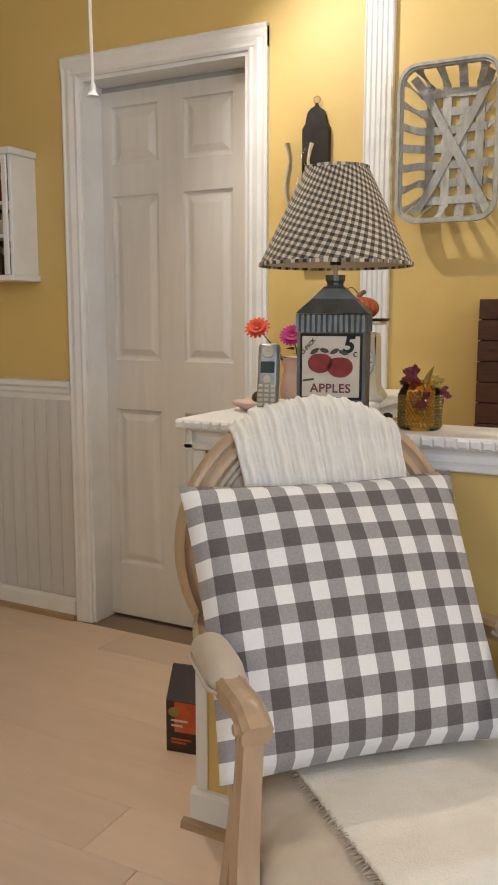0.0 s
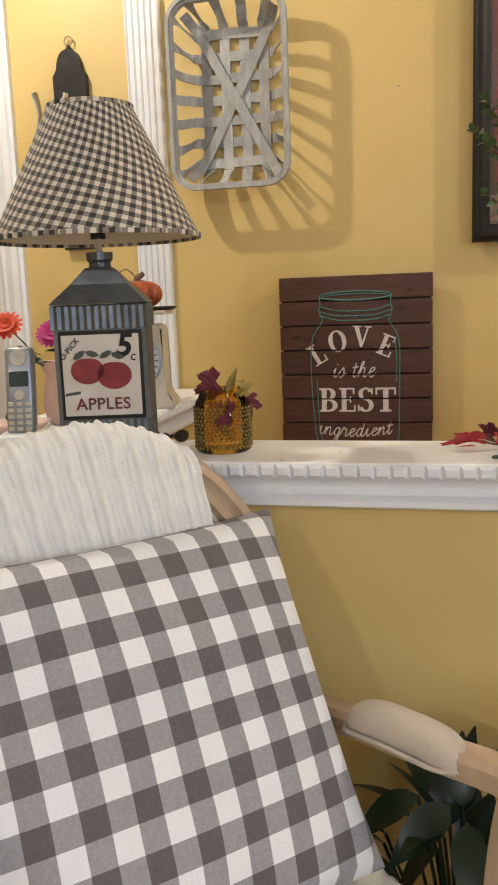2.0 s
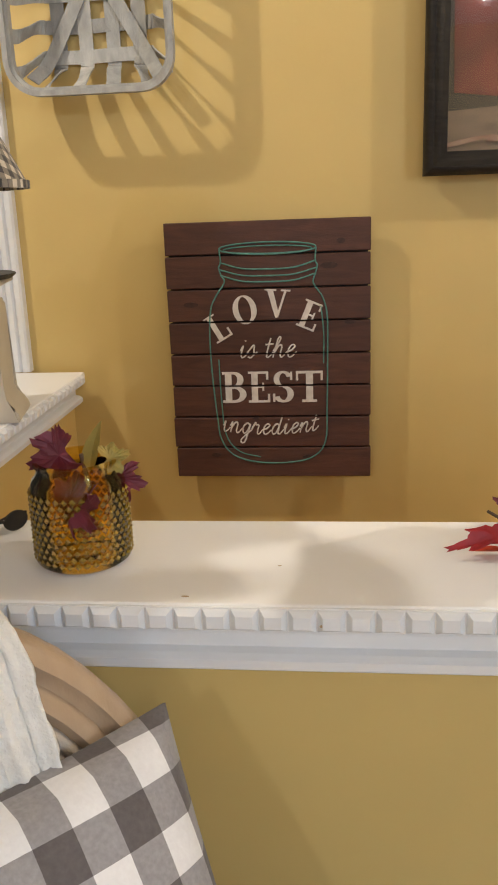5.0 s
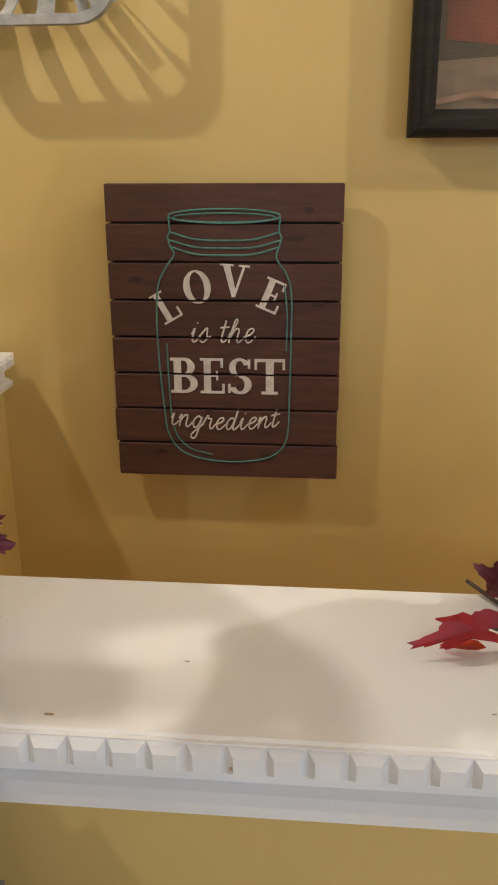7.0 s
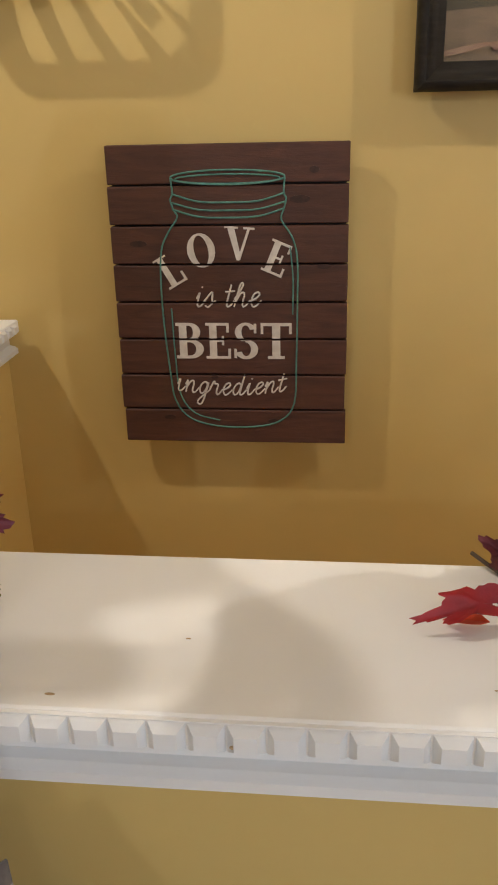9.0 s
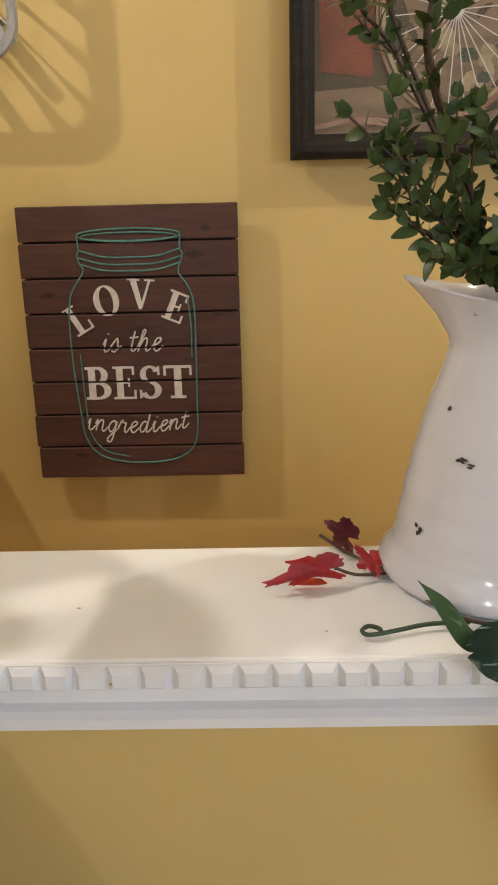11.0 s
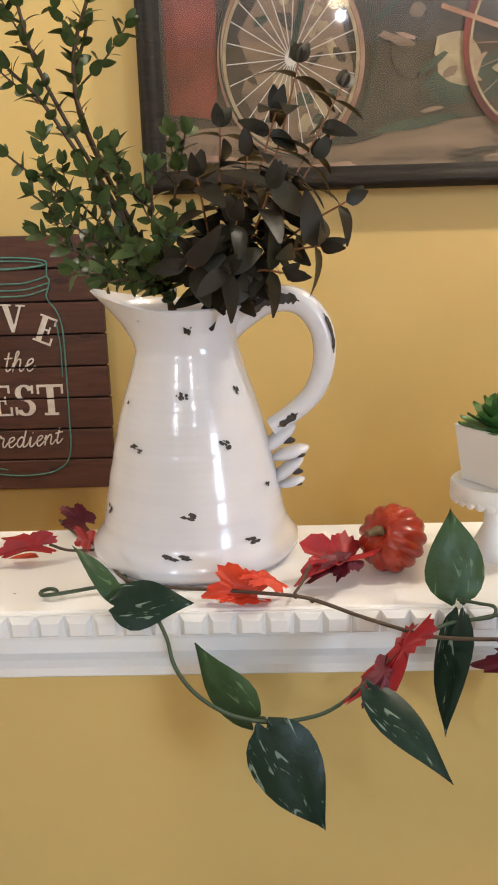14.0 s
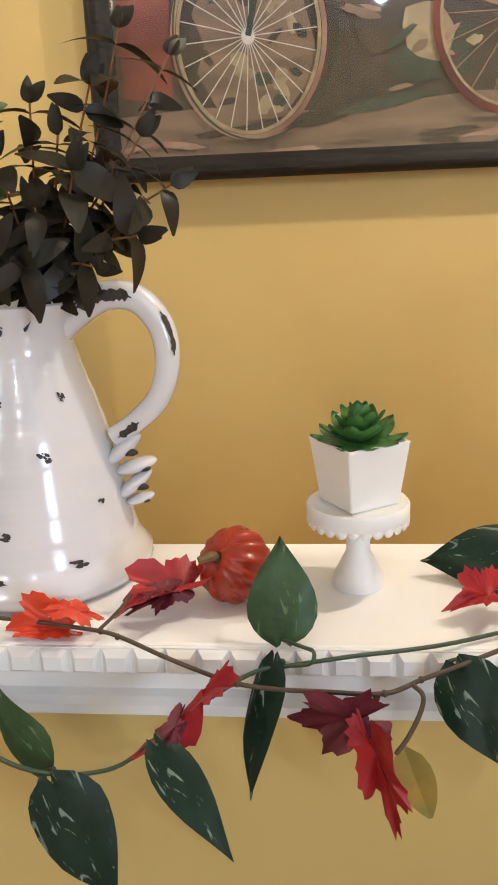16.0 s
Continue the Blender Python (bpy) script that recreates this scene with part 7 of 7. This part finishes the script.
maple((0.388, 1.716, 1.004), (0.350, 1.690, 0.994), 0.030, (-0.1, -0.8, 0.7), M_MAROON, 7)
maple((0.430, 1.628, 0.976), (0.374, 1.594, 0.944), 0.030, (-0.5, -0.8, 0.5), M_RED, 8, 0.45)
maple((0.405, 1.610, 0.965), (0.385, 1.594, 0.940), 0.018, (-0.2, -1, 0.1), M_MAROON, 5, 0.4)
maple((0.530, 1.603, 0.972), (0.470, 1.610, 0.958), 0.046, (0.0, -1, 0.30), M_MAROON, 10)
maple((0.524, 1.588, 0.974), (0.541, 1.577, 0.897), 0.031, (-0.1, -1, 0.1), M_RED, 11, 0.2)
maple((0.628, 1.716, 1.012), (0.586, 1.693, 1.003), 0.034, (-0.2, -0.7, 0.8), M_RED, 12)
maple((0.70, 1.69, 1.000), (0.75, 1.70, 1.000), 0.04, (0, -0.4, 1), M_RED, 13)
yl = part("leaf", leaf_into(bmesh.new(), pose(0, 0, 0), 0.062, 0.026, 0.1, 0.2, 7, 0.8), M_YELLOWLEAF, mg, "yellow-green leaf")
yl.matrix_basis = pose(0.546, 1.600, 0.952) @ Matrix.Rotation(radians(72), 4, "Y") @ Matrix.Rotation(radians(90), 4, "X")
yl2 = part("leaf", leaf_into(bmesh.new(), pose(0, 0, 0), 0.03, 0.014, 0.1, 0.2, 5, 0.8), M_ORANGELEAF, mg, "small orange leaf")
yl2.matrix_basis = pose(0.105, 1.762, 0.992, 0, 0, 170)

# ---- on the floor ----
M_CARTON = material("dark_carton", (0.030, 0.014, 0.012), 0.35, second=(0.05, 0.02, 0.016), scale=30)
M_CARTONRED = material("carton_red", (0.42, 0.035, 0.018), 0.35, second=(0.55, 0.12, 0.03), scale=20)
carton = thing("carton", pose(-0.990, 1.990, 0, 0, 0, 10), "dark red and black snack carton standing on the floor", "carton")
part("body", prism([(-0.030, 0.0), (0.030, 0.0), (0.030, 0.235), (0.022, 0.235), (-0.030, 0.150)], "x", -0.045, 0.055), M_CARTON, carton)
part("red_panel", box(-0.020, 0.0552, -0.0312, -0.0303, 0.060, 0.148), M_CARTONRED, carton, "glossy red printed panel")
part("side_panel", box(-0.0458, -0.0452, -0.028, 0.028, 0.02, 0.14), M_CARTONRED, carton)
part("badge", prism([(-0.022 + 0.016 * math.cos(a), 0.118 + 0.014 * math.sin(a)) for a in [2 * math.pi * i / 16 for i in range(16)]], "y", -0.0322, -0.0314), M_YELLOWLEAF, carton)
for k, (zz, w_) in enumerate(((0.095, 0.05), (0.080, 0.035), (0.040, 0.06), (0.030, 0.045))):
    part("lettering_bar", box(-0.030, -0.030 + w_, -0.0322, -0.0314, zz - 0.004, zz + 0.002), M_LABEL if k < 2 else M_CARTONRED, carton)

M_POTCLAY = material("dark_planter", (0.05, 0.04, 0.035), 0.5)
M_GLOSSLEAF = material("glossy_dark_leaf", (0.012, 0.030, 0.014), 0.35, second=(0.006, 0.016, 0.008), scale=20, amount=0.3)
planter = thing("potted_plant", pose(0.090, 1.560, 0), "dark green broad-leaved plant in a pot beside the armchair", "potted plant")
part("pot", lathe([(0.001, 0.0), (0.075, 0.0), (0.080, 0.01), (0.100, 0.19), (0.106, 0.20), (0.106, 0.215), (0.096, 0.215), (0.092, 0.19), (0.001, 0.19)], 28), M_POTCLAY, planter, "dark planter", True)
rnd = random.Random(77)
for k in range(46):
    a = rnd.uniform(0, 6.283)
    h = rnd.uniform(0.30, 0.57)
    rad = rnd.uniform(0.02, 0.13)
    c = Vector((rad * math.cos(a), min(0.08, rad * math.sin(a)), h))
    part("stalk", tube([(0.02 * math.cos(a), 0.02 * math.sin(a), 0.19), (rad * 0.5 * math.cos(a), rad * 0.5 * math.sin(a), (0.19 + h) / 2), c], 0.0025, n=5, steps=3), M_GLOSSLEAF, planter)
    el = rnd.uniform(-45, 45)
    if math.sin(a) > 0.35:
        el = -70
    bm = leaf_into(bmesh.new(), Matrix.Translation(c) @ pose(0, 0, 0, rnd.uniform(-30, 30), el, math.degrees(a)), rnd.uniform(0.08, 0.13), rnd.uniform(0.035, 0.055), 0.35, 0.25, 8)
    part("leaf", bm, M_GLOSSLEAF, planter, smooth=True, angle=60)

M_TAN = material("tan_table_rim", (0.45, 0.30, 0.17), 0.45, second=(0.36, 0.23, 0.12), scale=12, stretch=(0.6, 4, 4))
M_DKGLASS = material("dark_glass_top", (0.012, 0.009, 0.009), 0.06, coat=0.5)
tab = thing("side_table", pose(0, 0, 0), "tan side table with a dark glass top by the half wall", "side table")
part("top_rim", box(0.292, 0.732, 1.22, 1.645, 0.668, 0.692, 0.010, 3), M_TAN, tab, smooth=True, angle=50)
part("glass_top", box(0.306, 0.718, 1.233, 1.628, 0.6924, 0.6955, 0.001), M_DKGLASS, tab, "dark glossy glass top")
for cx in (0.308, 0.716):
    part("corner_cap", lathe([(0.006, 0.692), (0.007, 0.696), (0.006, 0.6985), (0.001, 0.699)], 16, cx, 1.626), M_SILVER, tab, "bright metal corner cap")
for lx in (0.33, 0.72):
    for ly in (1.245, 1.615):
        part("leg", box(lx - 0.018, lx + 0.018, ly - 0.018, ly + 0.018, 0, 0.668, 0.004), M_TAN, tab)

for dull in (M_FRAME, M_EUC, M_BOX, M_BLACK):
    dull.node_tree.nodes["Principled BSDF"].inputs["Specular IOR Level"].default_value = 0.22


# ---- floor boards ----
floor = structure(part("floor", box(X0 - 0.15, X1 + 0.15, Y0 - 0.15, 2.95, -0.12, -0.004), M_JOINT), "light tan wood laminate floor", "floor")
rng = random.Random(5)
plank = box(0.0006, 1.1994, 0.0006, 0.1914, -0.010, 0.0, 0.001)
plank0 = part("plank", plank, M_FLOOR, floor)
plank_me = plank0.data
spots = []
for r in range(33):
    y = -3.7 + 0.192 * r
    off = rng.random() * 1.2
    for c in range(-1, 7):
        spots.append((-3.8 + off + 1.2 * c - 0.6, y))
plank0.location = (spots[0][0], spots[0][1], 0)
for x, y in spots[1:]:
    if x > X1 or x + 1.2 < X0:
        continue
    ob = new("plank", plank_me)
    ob.parent = floor
    ob.location = (x, y, 0)
